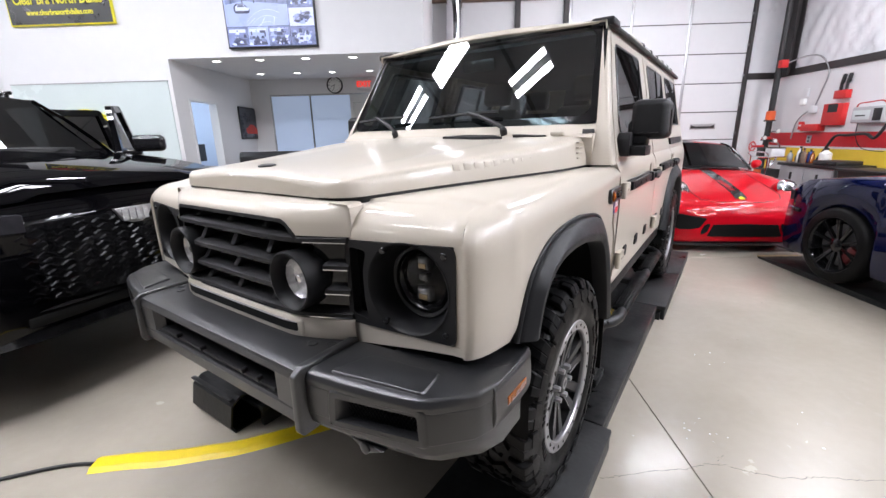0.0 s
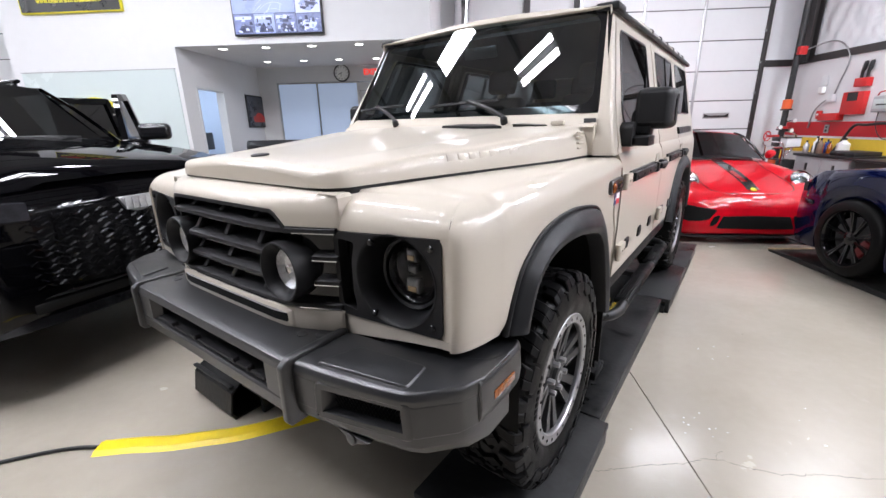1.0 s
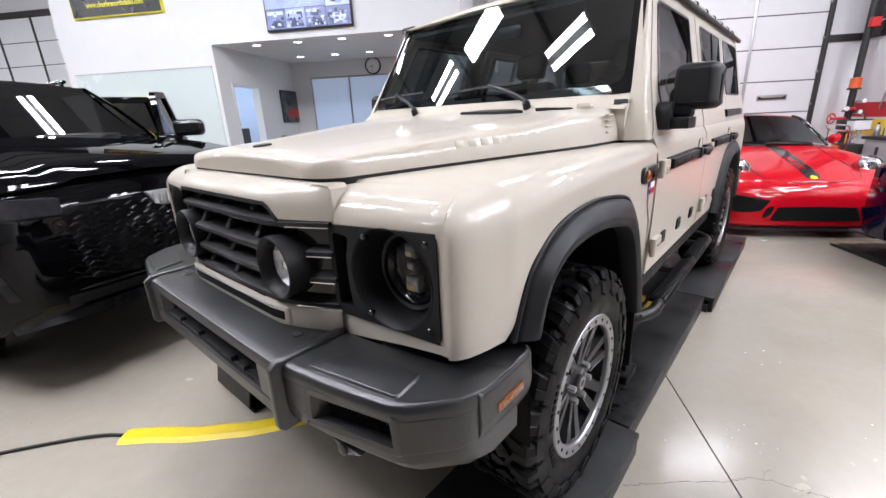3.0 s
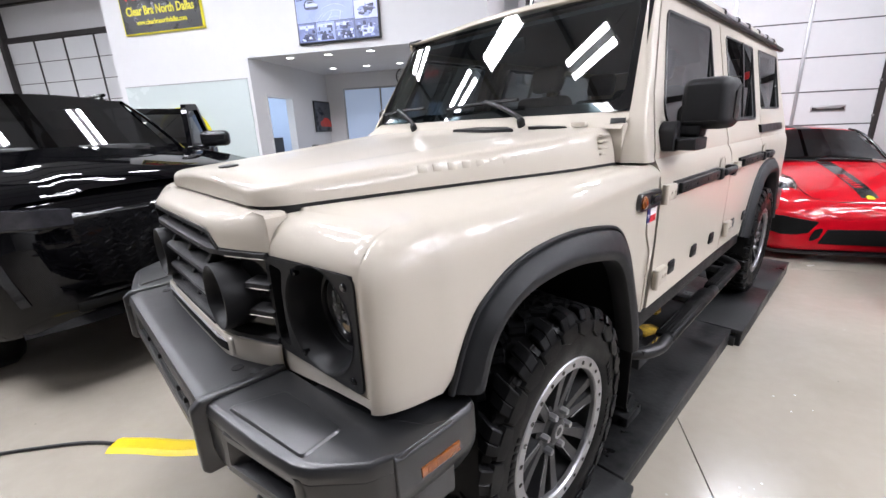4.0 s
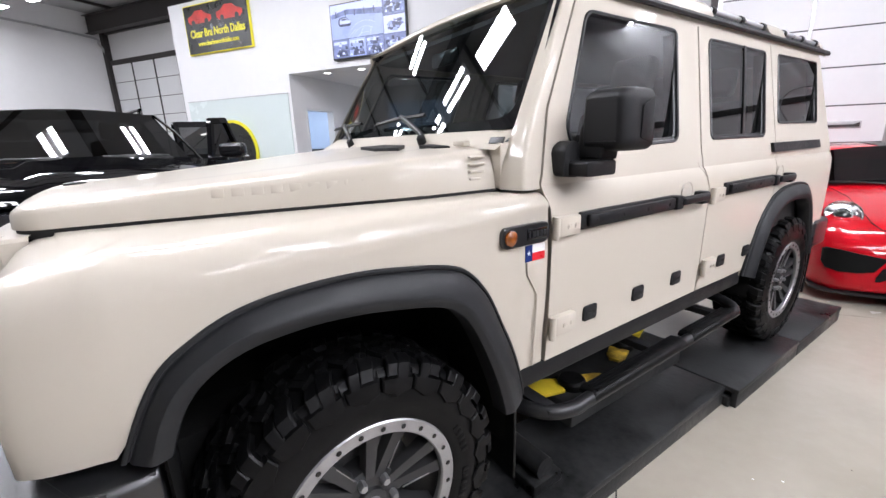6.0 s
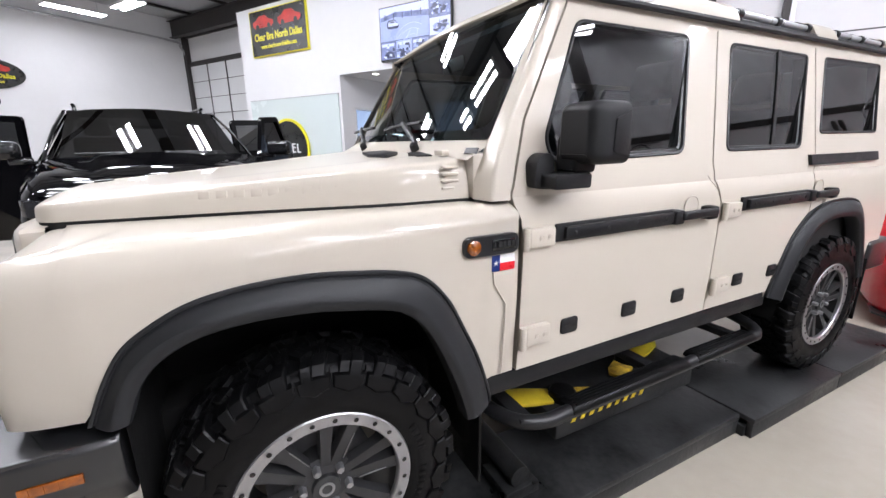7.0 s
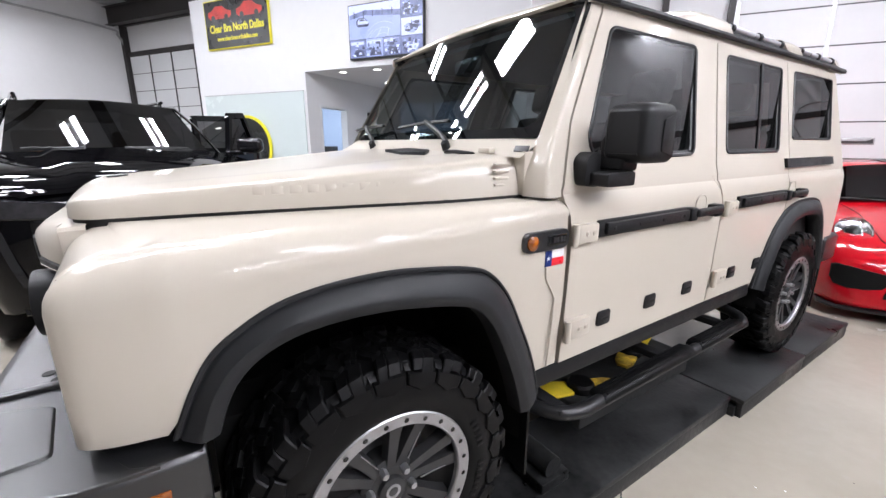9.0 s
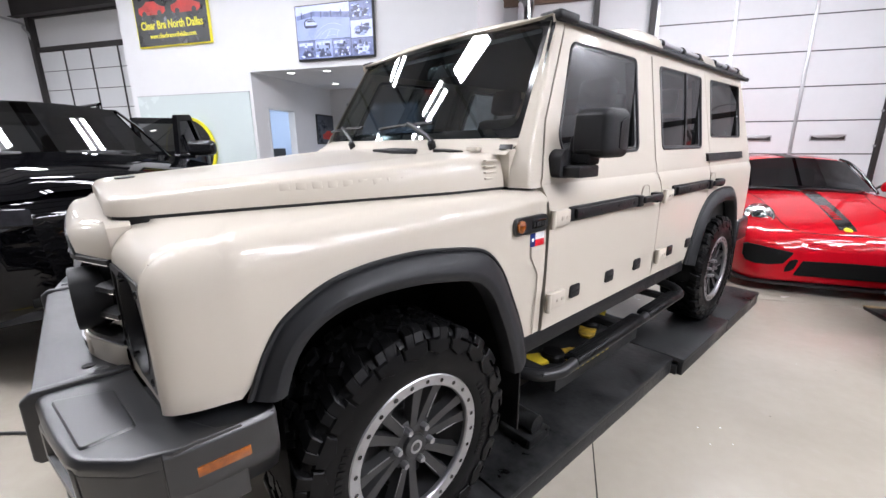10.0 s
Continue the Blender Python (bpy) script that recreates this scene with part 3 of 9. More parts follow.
def mesh_grid(x0, x1, z0, z1, yfun, s=1):
    """Expanded metal: crossed slanting strands between x0 and x1, laid along y = yfun(x)."""
    k = bmesh.new()
    p, w = 0.0105, 0.0010
    h = z1 - z0
    for d in (1, -1):
        x = x0 - h
        while x < x1 + h:
            a, b = x, x + 0.62 * h
            t0, t1 = max(0.0, (x0 - a) / (b - a)), min(1.0, (x1 - a) / (b - a))
            if t1 - t0 > 0.02:
                pts = []
                for t in (t0, t1):
                    xx, zz = a + (b - a) * t, z0 + h * (t if d > 0 else 1 - t)
                    pts.append((xx, zz))
                (xa, za), (xb, zb) = pts
                v = [k.verts.new((xx * s, yfun(xx) + dy, zz)) for xx, zz, dy in ((xa - w, za, 0), (xa + w, za, 0), (xb + w, zb, 0), (xb - w, zb, 0), (xa, za, -0.002), (xb, zb, -0.002))]
                k.faces.new((v[0], v[4], v[5], v[3]))
                k.faces.new((v[4], v[1], v[2], v[5]))
            x += p
    return k


def bumper(parent):
    # middle section
    def section(x, y_front, y_back, z_top, z_low, lip=0.02):
        return [(x, y_back, z_top), (x, y_front + 0.035, z_top), (x, y_front + 0.008, z_top - 0.008), (x, y_front, z_top - lip - 0.012), (x, y_front + 0.004, z_low + 0.02), (x, y_front + 0.02, z_low), (x, y_back, z_low)]
    mid = bmesh.new()
    # top beam, lower beam and the two cheeks that frame the opening
    loft([section(x, -0.868, -0.66, 0.892, 0.856) for x in (-0.475, -0.47, 0.47, 0.475)], True, True, mid)
    loft([[(x, -0.862, 0.774), (x, -0.867, 0.766), (x, -0.865, 0.728), (x, -0.84, 0.712), (x, -0.70, 0.712), (x, -0.70, 0.766), (x, -0.845, 0.774)] for x in (-0.475, 0.475)], True, True, mid)
    for s in (-1, 1):
        a, b, c = 0.362 * s, 0.385 * s, 0.475 * s
        loft([[(x, y, 0.866), (x, y, 0.762), (x, -0.70, 0.762), (x, -0.70, 0.866)] for x, y in ((a, -0.835), (b, -0.864), (c, -0.866))], True, True, mid)
    ob = part("bumper_middle", soften(mid, 0.006), GREY_PAINT, parent, "satin grey steel bumper middle section with a wide opening", "weighted")
    part("opening_back", box((-0.39, -0.78, 0.73), (0.39, -0.77, 0.87)), LINER, ob)
    tagged(part("opening_mesh", mesh_grid(-0.372, 0.372, 0.770, 0.858, lambda x: -0.805), BLACK_TRIM, ob, "black expanded metal mesh"), kind="stuff")
    part("opening_rail", box((-0.36, -0.856, 0.777), (0.36, -0.806, 0.788), 0.003), BLACK_TRIM, ob)
    for x in (-0.22, -0.05, 0.2, 0.28):
        part("clip", box((x - 0.006, -0.862, 0.784), (x + 0.006, -0.842, 0.800), 0.002), BLACK_TRIM, ob)
    for s in (-1, 1):
        for dx, dy in ((0.455, -0.722), (0.405, -0.748)):
            part("bolt_hole", lathe([(0.0150, 0.0), (0.0145, 0.0016), (0.0005, 0.0010)], 18, m=pose(dx * s, dy, 0.8925)), SEAM, ob)
        # plate under the bolts and the dark proud joint strip between the sections
        part("joint_strip", prism([(-0.872, 0.705), (-0.884, 0.72), (-0.882, 0.880), (-0.858, 0.900), (-0.66, 0.902), (-0.66, 0.705)], "x", 0.4755 * s, 0.502 * s, 0.006, 3), GREY_PAINT, ob)
        # end section: slices along the plan from the joint to the wheel
        path = [(0.503, -0.855, -0.66), (0.54, -0.850, -0.655), (0.63, -0.837, -0.645), (0.73, -0.818, -0.63), (0.815, -0.798, -0.61), (0.850, -0.780, -0.59), (0.920, -0.705, -0.55), (0.943, -0.640, -0.50)]
        bm = bmesh.new()
        rings = []
        for x, y, yb in path:
            rings.append([(x * s, yb, 0.890), (x * s, y + 0.022, 0.890), (x * s, y + 0.007, 0.885), (x * s, y, 0.870), (x * s, y + 0.002, 0.852), (x * s, y + 0.05, 0.852), (x * s, yb, 0.852)])
        loft(rings, True, True, bm)
        rings = [[(x * s, yb, 0.774), (x * s, y + 0.05, 0.774), (x * s, y + 0.002, 0.774), (x * s, y + 0.006, 0.742), (x * s, y + 0.035, 0.706), (x * s, yb, 0.706)] for x, y, yb in path]
        loft(rings, True, True, bm)
        for sub_ in ([(0.503, -0.854), (0.598, -0.841), (0.618, -0.800)], [(0.800, -0.765), (0.823, -0.792), (0.850, -0.779), (0.920, -0.704), (0.943, -0.639)]):
            loft([[(x * s, y, 0.856), (x * s, y, 0.770), (x * s, y + 0.09, 0.770), (x * s, y + 0.09, 0.856)] for x, y in sub_], True, True, bm)
        # side cheek towards the wheel, with its lower chamfer
        loft([[(x * s, y, 0.889), ((x + 0.009) * s, y, 0.876), ((x + 0.013) * s, y, 0.81), ((x + 0.010) * s, y, 0.786), ((x + 0.003) * s, y, 0.766), ((x - 0.03) * s, y, 0.708), ((x - 0.10) * s, y, 0.708), ((x - 0.10) * s, y, 0.889)] for x, y in ((0.934, -0.652), (0.938, -0.60), (0.938, -0.52), (0.936, -0.45), (0.926, -0.425))], True, True, bm)
        # shoulder plate closing the top behind
        loft([[(x * s, y, z), (x * s, y2, z), (x * s, y2, z - 0.02), (x * s, y, z - 0.02)] for x, y, y2, z in ((0.62, -0.70, -0.55, 0.886), (0.82, -0.66, -0.44, 0.887), (0.935, -0.60, -0.43, 0.8885))], True, True, bm)
        end = part("bumper_end", soften(bm, 0.007), GREY_PAINT, parent, "satin grey bumper corner with lamp opening and raised top pad", "weighted")
        # frame round the lamp opening
        o, i_ = round_poly([(0.572, 0.754), (0.845, 0.762), (0.838, 0.868), (0.580, 0.864)], 0.02, 4), round_poly([(0.612, 0.778), (0.818, 0.784), (0.815, 0.850), (0.612, 0.846)], 0.014, 4)
        yo = lambda x: -0.8415 + 0.225 * (x - 0.60)
        k = bmesh.new()
        loft([[(x * s, yo(x) + d, z) for x, z in loop] for loop, d in ((o, 0.002), (inset(o, 0.006), -0.003), (inset(o, 0.022), -0.002), (i_, 0.022), (i_, 0.06))], True, False, k)
        part("opening_frame", k, GREY_PAINT, end, "", 40)
        pad = round_poly([(0.560, -0.822), (0.598, -0.704), (0.806, -0.676), (0.822, -0.772)], 0.014, 5)
        pv = [(x * s, y) for x, y in pad]
        k = bmesh.new()
        loft([[((x - 0.70 * s) * f + 0.70 * s, (y + 0.745) * g - 0.745, z) for x, y in pv] for f, g, z in ((1.01, 1.02, 0.8875), (1.0, 1.0, 0.8897), (0.972, 0.95, 0.8952), (0.962, 0.93, 0.8958), (0.94, 0.90, 0.8960))], True, True, k)
        part("raised_pad", k, GREY_PAINT, end, "", 60)
        part("opening_back", box((min(0.57 * s, 0.83 * s), -0.755, 0.765), (max(0.57 * s, 0.83 * s), -0.745, 0.862)), LINER, end)
        tagged(part("opening_mesh", mesh_grid(0.600, 0.826, 0.772, 0.856, lambda x: yo(x) + 0.028, s), BLACK_TRIM, end, "black expanded metal mesh"), kind="stuff")
        mk = part("side_marker", box((-0.003, -0.053, -0.012), (0.003, 0.053, 0.012), 0.002, m=pose(0.9505 * s, -0.545, 0.822, 0, 0, -1 * s)), AMBER, end, "amber side marker")
        for dy in (-0.036, -0.012, 0.012, 0.036):
            part("lens_rib", box((-0.001, -0.001, -0.010), (0.0035, 0.001, 0.010), 0.0005, m=pose(0.9505 * s, -0.545 + dy, 0.822)), AMBER, mk)
        # tow eye in a lug under the end
        part("tow_lug", prism([(0.605 * s, 0.716), (0.640 * s, 0.700), (0.655 * s, 0.692), (0.673 * s, 0.692), (0.688 * s, 0.700), (0.725 * s, 0.718)], "y", -0.814, -0.790, 0.004), GREY_PAINT, end)
        part("tow_bolt", lathe([(0.016, 0.0), (0.016, 0.006), (0.010, 0.009), (0.0005, 0.009)], 16, m=pose(0.664 * s, -0.8135, 0.707, 90, 0, 0)), GREY_PAINT, end)
    # added plate that blocks light leaking onto the floor below the nose
    part("shade_plate", loft([[(x, y, z) for x in (-0.60, 0.60)] + [(x, y + 0.004, z + 0.006) for x in (0.60, -0.60)] for y, z in ((-0.80, 0.700), (-0.68, 0.60), (-0.45, 0.50), (-0.10, 0.46), (0.45, 0.46))], True, True), LINER, parent, "black plate added under the nose to deepen its shadow")
    part("number_plate_mount", prism([(-0.84, 0.69), (-0.79, 0.66), (-0.70, 0.66), (-0.70, 0.70), (-0.84, 0.705)], "x", -0.3, 0.42, 0.006), BLACK_TRIM, parent)
# ---- wagon: sides, glass, roof ----


def inset(poly, d):
    """The outline moved inwards by d."""
    out, m = [], len(poly)
    area = sum(poly[i - 1][0] * poly[i][1] - poly[i][0] * poly[i - 1][1] for i in range(m))
    s = 1 if area > 0 else -1
    for i in range(m):
        a, p, b = Vector(poly[i - 1]), Vector(poly[i]), Vector(poly[(i + 1) % m])
        t = (b - a)
        if t.length < 1e-9:
            out.append(tuple(p))
            continue
        t.normalize()
        out.append((p.x - s * t.y * d, p.y + s * t.x * d))
    return out


def window(outline, sx, parent, r, seal=0.022, split=None):
    """Black rubber seal in steps, pane set back in it, and a fixed post where the pane slides."""
    o = round_poly(outline, r, 6)
    k = bmesh.new()
    loops = ((o, 0.003), (inset(o, 0.004), 0.006), (inset(o, seal * 0.55), 0.004), (inset(o, seal * 0.60), -0.006), (inset(o, seal), -0.010), (inset(o, seal), -0.05))
    loft([[((side_x(z) + d) * sx, y, z) for y, z in loop] for loop, d in loops], True, False, k)
    w = part("window_seal", k, SEAL, parent, "", 30)
    zl, zh = min(q[1] for q in o), max(q[1] for q in o)
    bend = 0.0325 / (zh - zl)

    def glass_x(z):
        return side_x(zh) + 0.003 + 0.20 * (zh - z) - bend * (zh - z) ** 2
    part("window_pane", skin(inset(o, seal * 0.6), [], glass_x, 0, sx, [zl + (zh - zl) * k / 8 for k in range(1, 8)]), TINT, w, "dark tinted glass", 60)
    if split:
        y0, y1 = split
        part("window_post", skin([(y0, outline[2][1]), (y0 + 0.024, outline[2][1]), (y1 + 0.024, outline[0][1]), (y1, outline[0][1])], [], lambda z: glass_x(z) + 0.005, 0.02, sx, [1.5, 1.6, 1.7, 1.8]), SEAL, w)


def hinge(y, z0, z1, sx, door):
    m = Matrix.Diagonal((sx, 1, 1, 1))
    k = box((0.905, y + 0.018, z0), (0.934, y + 0.122, z1), 0.008, 2)
    bmesh.ops.transform(k, matrix=m, verts=k.verts)
    h = part("door_hinge", k, PAINT, door)
    part("hinge_barrel", rod((0.928 * sx, y + 0.006, z0 - 0.006), (0.928 * sx, y + 0.006, z1 + 0.004), 0.012, 14), PAINT, h)
    for dy in (0.062, 0.096):
        part("hinge_screw", lathe([(0.0005, 0.004), (0.004, 0.004), (0.005, 0.002), (0.009, 0.003), (0.010, 0)], 12, m=pose(0.9335 * sx, y + dy, (z0 + z1) / 2, 0, 90 * sx, 0)), PAINT, h)


def cap(y, sx, door):
    o = [(0.0, b, c) for b, c in rounded(y, 0.817, y + 0.078, 0.876, 0.012)]
    k = loft([[(x0 * sx, b, c) for _, b, c in o] for x0 in (0.905, 0.9145)] + [[(0.9165 * sx, (b - y - 0.039) * 0.93 + y + 0.039, (c - 0.8465) * 0.92 + 0.8465) for _, b, c in o]], True, True)
    h = part("rubber_cap", k, BLACK_TRIM, door)
    part("cap_slot", box((min(0.9165 * sx, 0.918 * sx), y + 0.014, 0.842), (max(0.9165 * sx, 0.918 * sx), y + 0.064, 0.851), 0.0), SEAM, h)


def rub_rail(y0, y1, z, sx, door, handle):
    """Black load rail on the door, with the handle at its rear end."""
    m = Matrix.Diagonal((sx, 1, 1, 1))

    def put(name, k, material, parent, label=""):
        bmesh.ops.transform(k, matrix=m, verts=k.verts)
        return part(name, k, material, parent, label, 35)
    yh = y1 - 0.262 if handle else y1
    base = put("load_rail", box((0.908, y0, z - 0.031), (0.924, y1 if not handle else yh + 0.02, z + 0.031), 0.006), BLACK_TRIM, door, "black textured load rail")
    put("rail_bar", box((0.922, y0 + 0.03, z - 0.022), (0.940, yh, z + 0.022), 0.007), BLACK_TRIM, base)
    n = max(2, int((yh - y0) / 0.13))
    for i in range(n):
        y = y0 + 0.07 + i * (yh - y0 - 0.12) / (n - 1)
        k = lathe([(0.0005, 0.002), (0.005, 0.002), (0.007, 0.0005), (0.007, -0.002)], 10, m=pose(0.9405, y, z, 0, 90, 0))
        put("rail_screw", k, SEAM, base)
    if handle:
        h = put("door_handle", box((0.935, yh + 0.03, z - 0.012), (0.962, y1 - 0.01, z + 0.022), 0.010, 3), BLACK_TRIM, door, "black pull handle with push button")
        put("handle_foot", box((0.905, y1 - 0.06, z - 0.026), (0.955, y1, z + 0.028), 0.009), BLACK_TRIM, h)
        put("handle_root", box((0.905, yh - 0.005, z - 0.028), (0.950, yh + 0.05, z + 0.028), 0.009), BLACK_TRIM, h)
        put("push_button", box((0.935, y1 - 0.045, z + 0.002), (0.959, y1 - 0.016, z + 0.020), 0.004), GLOSS_BLACK, h)
        k = lathe([(0.046, 0.004), (0.044, 0.006), (0.038, -0.004), (0.0005, -0.010)], 24, m=pose(0.9105, (yh + y1) / 2, z + 0.030, 0, 90, 0))
        put("handle_cup", k, PAINT, h)


def wagon_side(sx):
    p = WAGON
    fender(sx, p)
    flare(ARCH_F, ARCH_F_IN, sx, p)
    flare(ARCH_R, ARCH_R_IN, sx, p)
    w1 = [(0.985, 1.902), (1.605, 1.906), (1.490, 1.438), (0.812, 1.420), (0.783, 1.50)]
    w2 = [(1.885, 1.903), (2.560, 1.903), (2.402, 1.442), (1.776, 1.440)]
    w3 = [(2.735, 1.906), (3.415, 1.912), (3.275, 1.514), (2.604, 1.512)]
    front = [(0.664, 0.722), (1.715, 0.732), (1.715, 1.235), (1.690, 1.285), (1.640, 1.345), (1.638, 1.405), (1.725, 1.945), (0.952, 1.945), (0.718, 1.561), (0.640, 1.335), (0.640, 1.305), (0.662, 1.255), (0.670, 1.17)]
    d = part("front_door", skin(front, [round_poly(w1, 0.045, 5)], side_x, 0.03, sx, CUTS), PAINT, p, "cream front door with black load rail", 25)
    window(w1, sx, d, 0.045)
    rear = [(1.722, 0.732), (2.243, 0.730)] + [(y - 0.002, z) for y, z in ARCH_R if y < 2.50] + [(2.500, 1.12), (2.515, 1.30), (2.545, 1.41), (2.640, 1.945), (1.806, 1.945), (1.683, 1.390), (1.690, 1.335), (1.704, 1.285), (1.722, 1.235)]
    d2 = part("rear_door", skin(rear, [round_poly(w2, 0.04, 5)], side_x, 0.03, sx, CUTS), PAINT, p, "cream rear door with black load rail", 25)
    window(w2, sx, d2, 0.04, split=(2.19, 2.265))
    # pillar between the doors
    part("door_pillar", skin([(1.697, 1.290), (1.686, 1.345), (1.680, 1.400), (1.801, 1.945), (1.730, 1.945), (1.643, 1.405), (1.645, 1.348)], [], lambda z: side_x(z) - 0.003, 0.02, sx, CUTS), PAINT, p, "", 25)
    arch = [(y, z) for y, z in ARCH_R if y >= 2.50]
    quarter = [(2.508, 1.12)] + arch + [(3.33, 0.69), (3.50, 0.69), (3.50, 1.945), (2.648, 1.945), (2.553, 1.41), (2.523, 1.30)]
    q = part("rear_quarter_panel", skin(quarter, [round_poly(w3, 0.03, 5)], side_x, 0.03, sx, CUTS), PAINT, p, "", 25)
    window(w3, sx, q, 0.03, seal=0.014)
    # rear corner and tail
    rings = []
    for z in (0.69, 0.9, 1.1, 1.28, 1.31, 1.36, 1.65, 1.945):
        x = side_x(z)
        rings.append([(x * sx, 3.50, z)] + [((x - 0.07 + 0.07 * math.cos(a)) * sx, 3.50 + 0.07 * math.sin(a), z) for a in [radians(v) for v in (20, 45, 70, 90)]] + [(0, 3.57, z)])
    part("tail_panel", loft(rings, False, False), PAINT, p, "", 45)
    # rails, hinges, caps
    rub_rail(0.795, 1.640, 1.199, sx, d, True)
    rub_rail(1.862, 2.680, 1.212, sx, d2, True)
    part("load_rail", skin([(2.472, 1.360), (3.25, 1.364), (3.25, 1.412), (2.472, 1.410)], [], lambda z: side_x(z) + 0.016, 0.02, sx), BLACK_TRIM, q, "black textured load rail")
    for yy, dd in ((0.664, d), (1.724, d2)):
        hinge(yy, 1.162, 1.226, sx, dd)
        hinge(yy, 0.815, 0.886, sx, dd)
    for yy in (0.851, 1.163, 1.464):
        cap(yy, sx, d)
    for yy in (1.905, 2.203):
        cap(yy, sx, d2)
    # indicator plate and badge bars on the wing
    o = round_poly([(0.446, 1.158), (0.446, 1.222), (0.645, 1.222), (0.645, 1.158)], 0.028, 6)
    k = loft([[(0.908 * sx, b, c) for b, c in o], [(0.921 * sx, b, c) for b, c in o], [(0.924 * sx, (b - 0.545) * 0.97 + 0.545, (c - 1.19) * 0.92 + 1.19) for b, c in o]], True, True)
    ip = part("indicator_plate", k, GREY_PAINT, p, "dark plate with round amber indicator")
    part("indicator_lens", lathe([(0.024, -0.004), (0.023, 0.006), (0.015, 0.011), (0.0005, 0.013)], 20, m=pose(0.923 * sx, 0.478, 1.190, 0, 90 * sx, 0)), AMBER, ip, "round amber lens", 40)
    part("badge_plate", box((min(0.922 * sx, 0.927 * sx), 0.543, 1.173), (max(0.922 * sx, 0.927 * sx), 0.628, 1.208), 0.002), GLOSS_BLACK, ip)
    for i, wd in enumerate((0.004, 0.013, 0.011, 0.012, 0.011)):
        y = 0.550 + i * 0.0155
        part("badge_bar", box((min(0.926 * sx, 0.9285 * sx), y, 1.182), (max(0.926 * sx, 0.9285 * sx), y + wd, 1.199)), WHEEL_GREY, ip)
    if sx > 0:
        fl = part("flag_sticker", box((0.9105, 0.580, 1.1005), (0.9122, 0.637, 1.127)), FLAG_RED, p, "small red, white and blue flag sticker")
        part("white_stripe", box((0.9105, 0.580, 1.1265), (0.9123, 0.637, 1.153)), FLAG_WHITE, fl)
        part("blue_stripe", box((0.9105, 0.551, 1.1005), (0.9124, 0.5805, 1.153)), FLAG_BLUE, fl)
        star = [(0.5655 + r * math.sin(radians(36 * i)), 1.127 + r * math.cos(radians(36 * i))) for i in range(10) for r in [(0.0095, 0.0038)[i % 2]]]
        part("star", prism(star, "x", 0.912, 0.9130), FLAG_WHITE, fl)
    # fine shut line on the wing behind the arch
    pts = [(0.9135 * sx, 0.556, 1.10), (0.9135 * sx, 0.560, 1.06), (0.9135 * sx, 0.605, 0.985), (0.912 * sx, 0.604, 0.90), (0.9055 * sx, 0.598, 0.73)]
    part("wing_crease", tube(pts, 0.0035, 6), PAINT, p)
    # sills, liners, flaps
    part("sill", box((min(0.60 * sx, 0.900 * sx), 0.54, 0.645), (max(0.60 * sx, 0.900 * sx), 2.26, 0.721), 0.012), BLACK_TRIM, p)
    for arch_in, y0, y1 in ((ARCH_F_IN, -0.44, 0.46), (ARCH_R_IN, 2.3, 3.22)):
        rings = [[(x * sx, y, z + 0.012) for y, z in [(arch_in[0][0], 0.55)] + arch_in + [(arch_in[-1][0], 0.50)]] for x in (0.93, 0.45)]
        bm = loft(rings, False, False)
        k = [(0.45 * sx, y, z) for y, z in [(arch_in[0][0], 0.45)] + [(a, b + 0.012) for a, b in arch_in] + [(arch_in[-1][0], 0.45)]]
        f = bm.faces.new([bm.verts.new(v) for v in k])
        part("wheel_housing", bm, LINER, p, "", 40)
    part("mud_flap", box((min(0.69 * sx, 0.925 * sx), 0.500, 0.335), (max(0.69 * sx, 0.925 * sx), 0.512, 0.70), 0.003), RUBBER, p)
    part("mud_flap", box((min(0.69 * sx, 0.925 * sx), 3.36, 0.34), (max(0.69 * sx, 0.925 * sx), 3.372, 0.75), 0.003), RUBBER, p)
    # rear bumper corner
    part("rear_bumper_end", box((min(0.55 * sx, 0.925 * sx), 3.36, 0.66), (max(0.55 * sx, 0.925 * sx), 3.66, 0.86), 0.03, 3), GREY_PAINT, p)
    # windscreen pillar between glass and door
    pillar = []
    for i in range(33):
        z = 1.318 + (1.990 - 1.318) * i / 32
        yd = lerp_table([(1.30, 0.632), (1.335, 0.632), (1.561, 0.710), (1.945, 0.944), (1.96, 0.953)], z)
        xo = side_x(z) - 0.002
        yg = lerp_table([(1.318, 0.545), (1.40, 0.558), (1.46, 0.585), (1.515, 0.616), (1.990, 0.893)], z)
        xg = lerp_table([(1.318, 0.80), (1.515, 0.792), (1.990, 0.716)], z)
        run = [(xg, yg)] + [(xg + 0.35 * (xo - 0.016 - xg), yg + 0.004), (xg + 0.7 * (xo - 0.016 - xg), yg + 0.010)] + [(xo - 0.016 + 0.016 * math.sin(radians(a)), yg + 0.016 + 0.016 * (1 - math.cos(radians(a)))) for a in range(0, 91, 15)] + [(xo, yd), (xo - 0.03, yd)]
        pillar.append([(x * sx, min(y, yd), z) for x, y in run])
    part("windscreen_pillar", loft(pillar, False, False), PAINT, p, "", 50)
    mirror(sx, p)
    step_bar(sx, p)


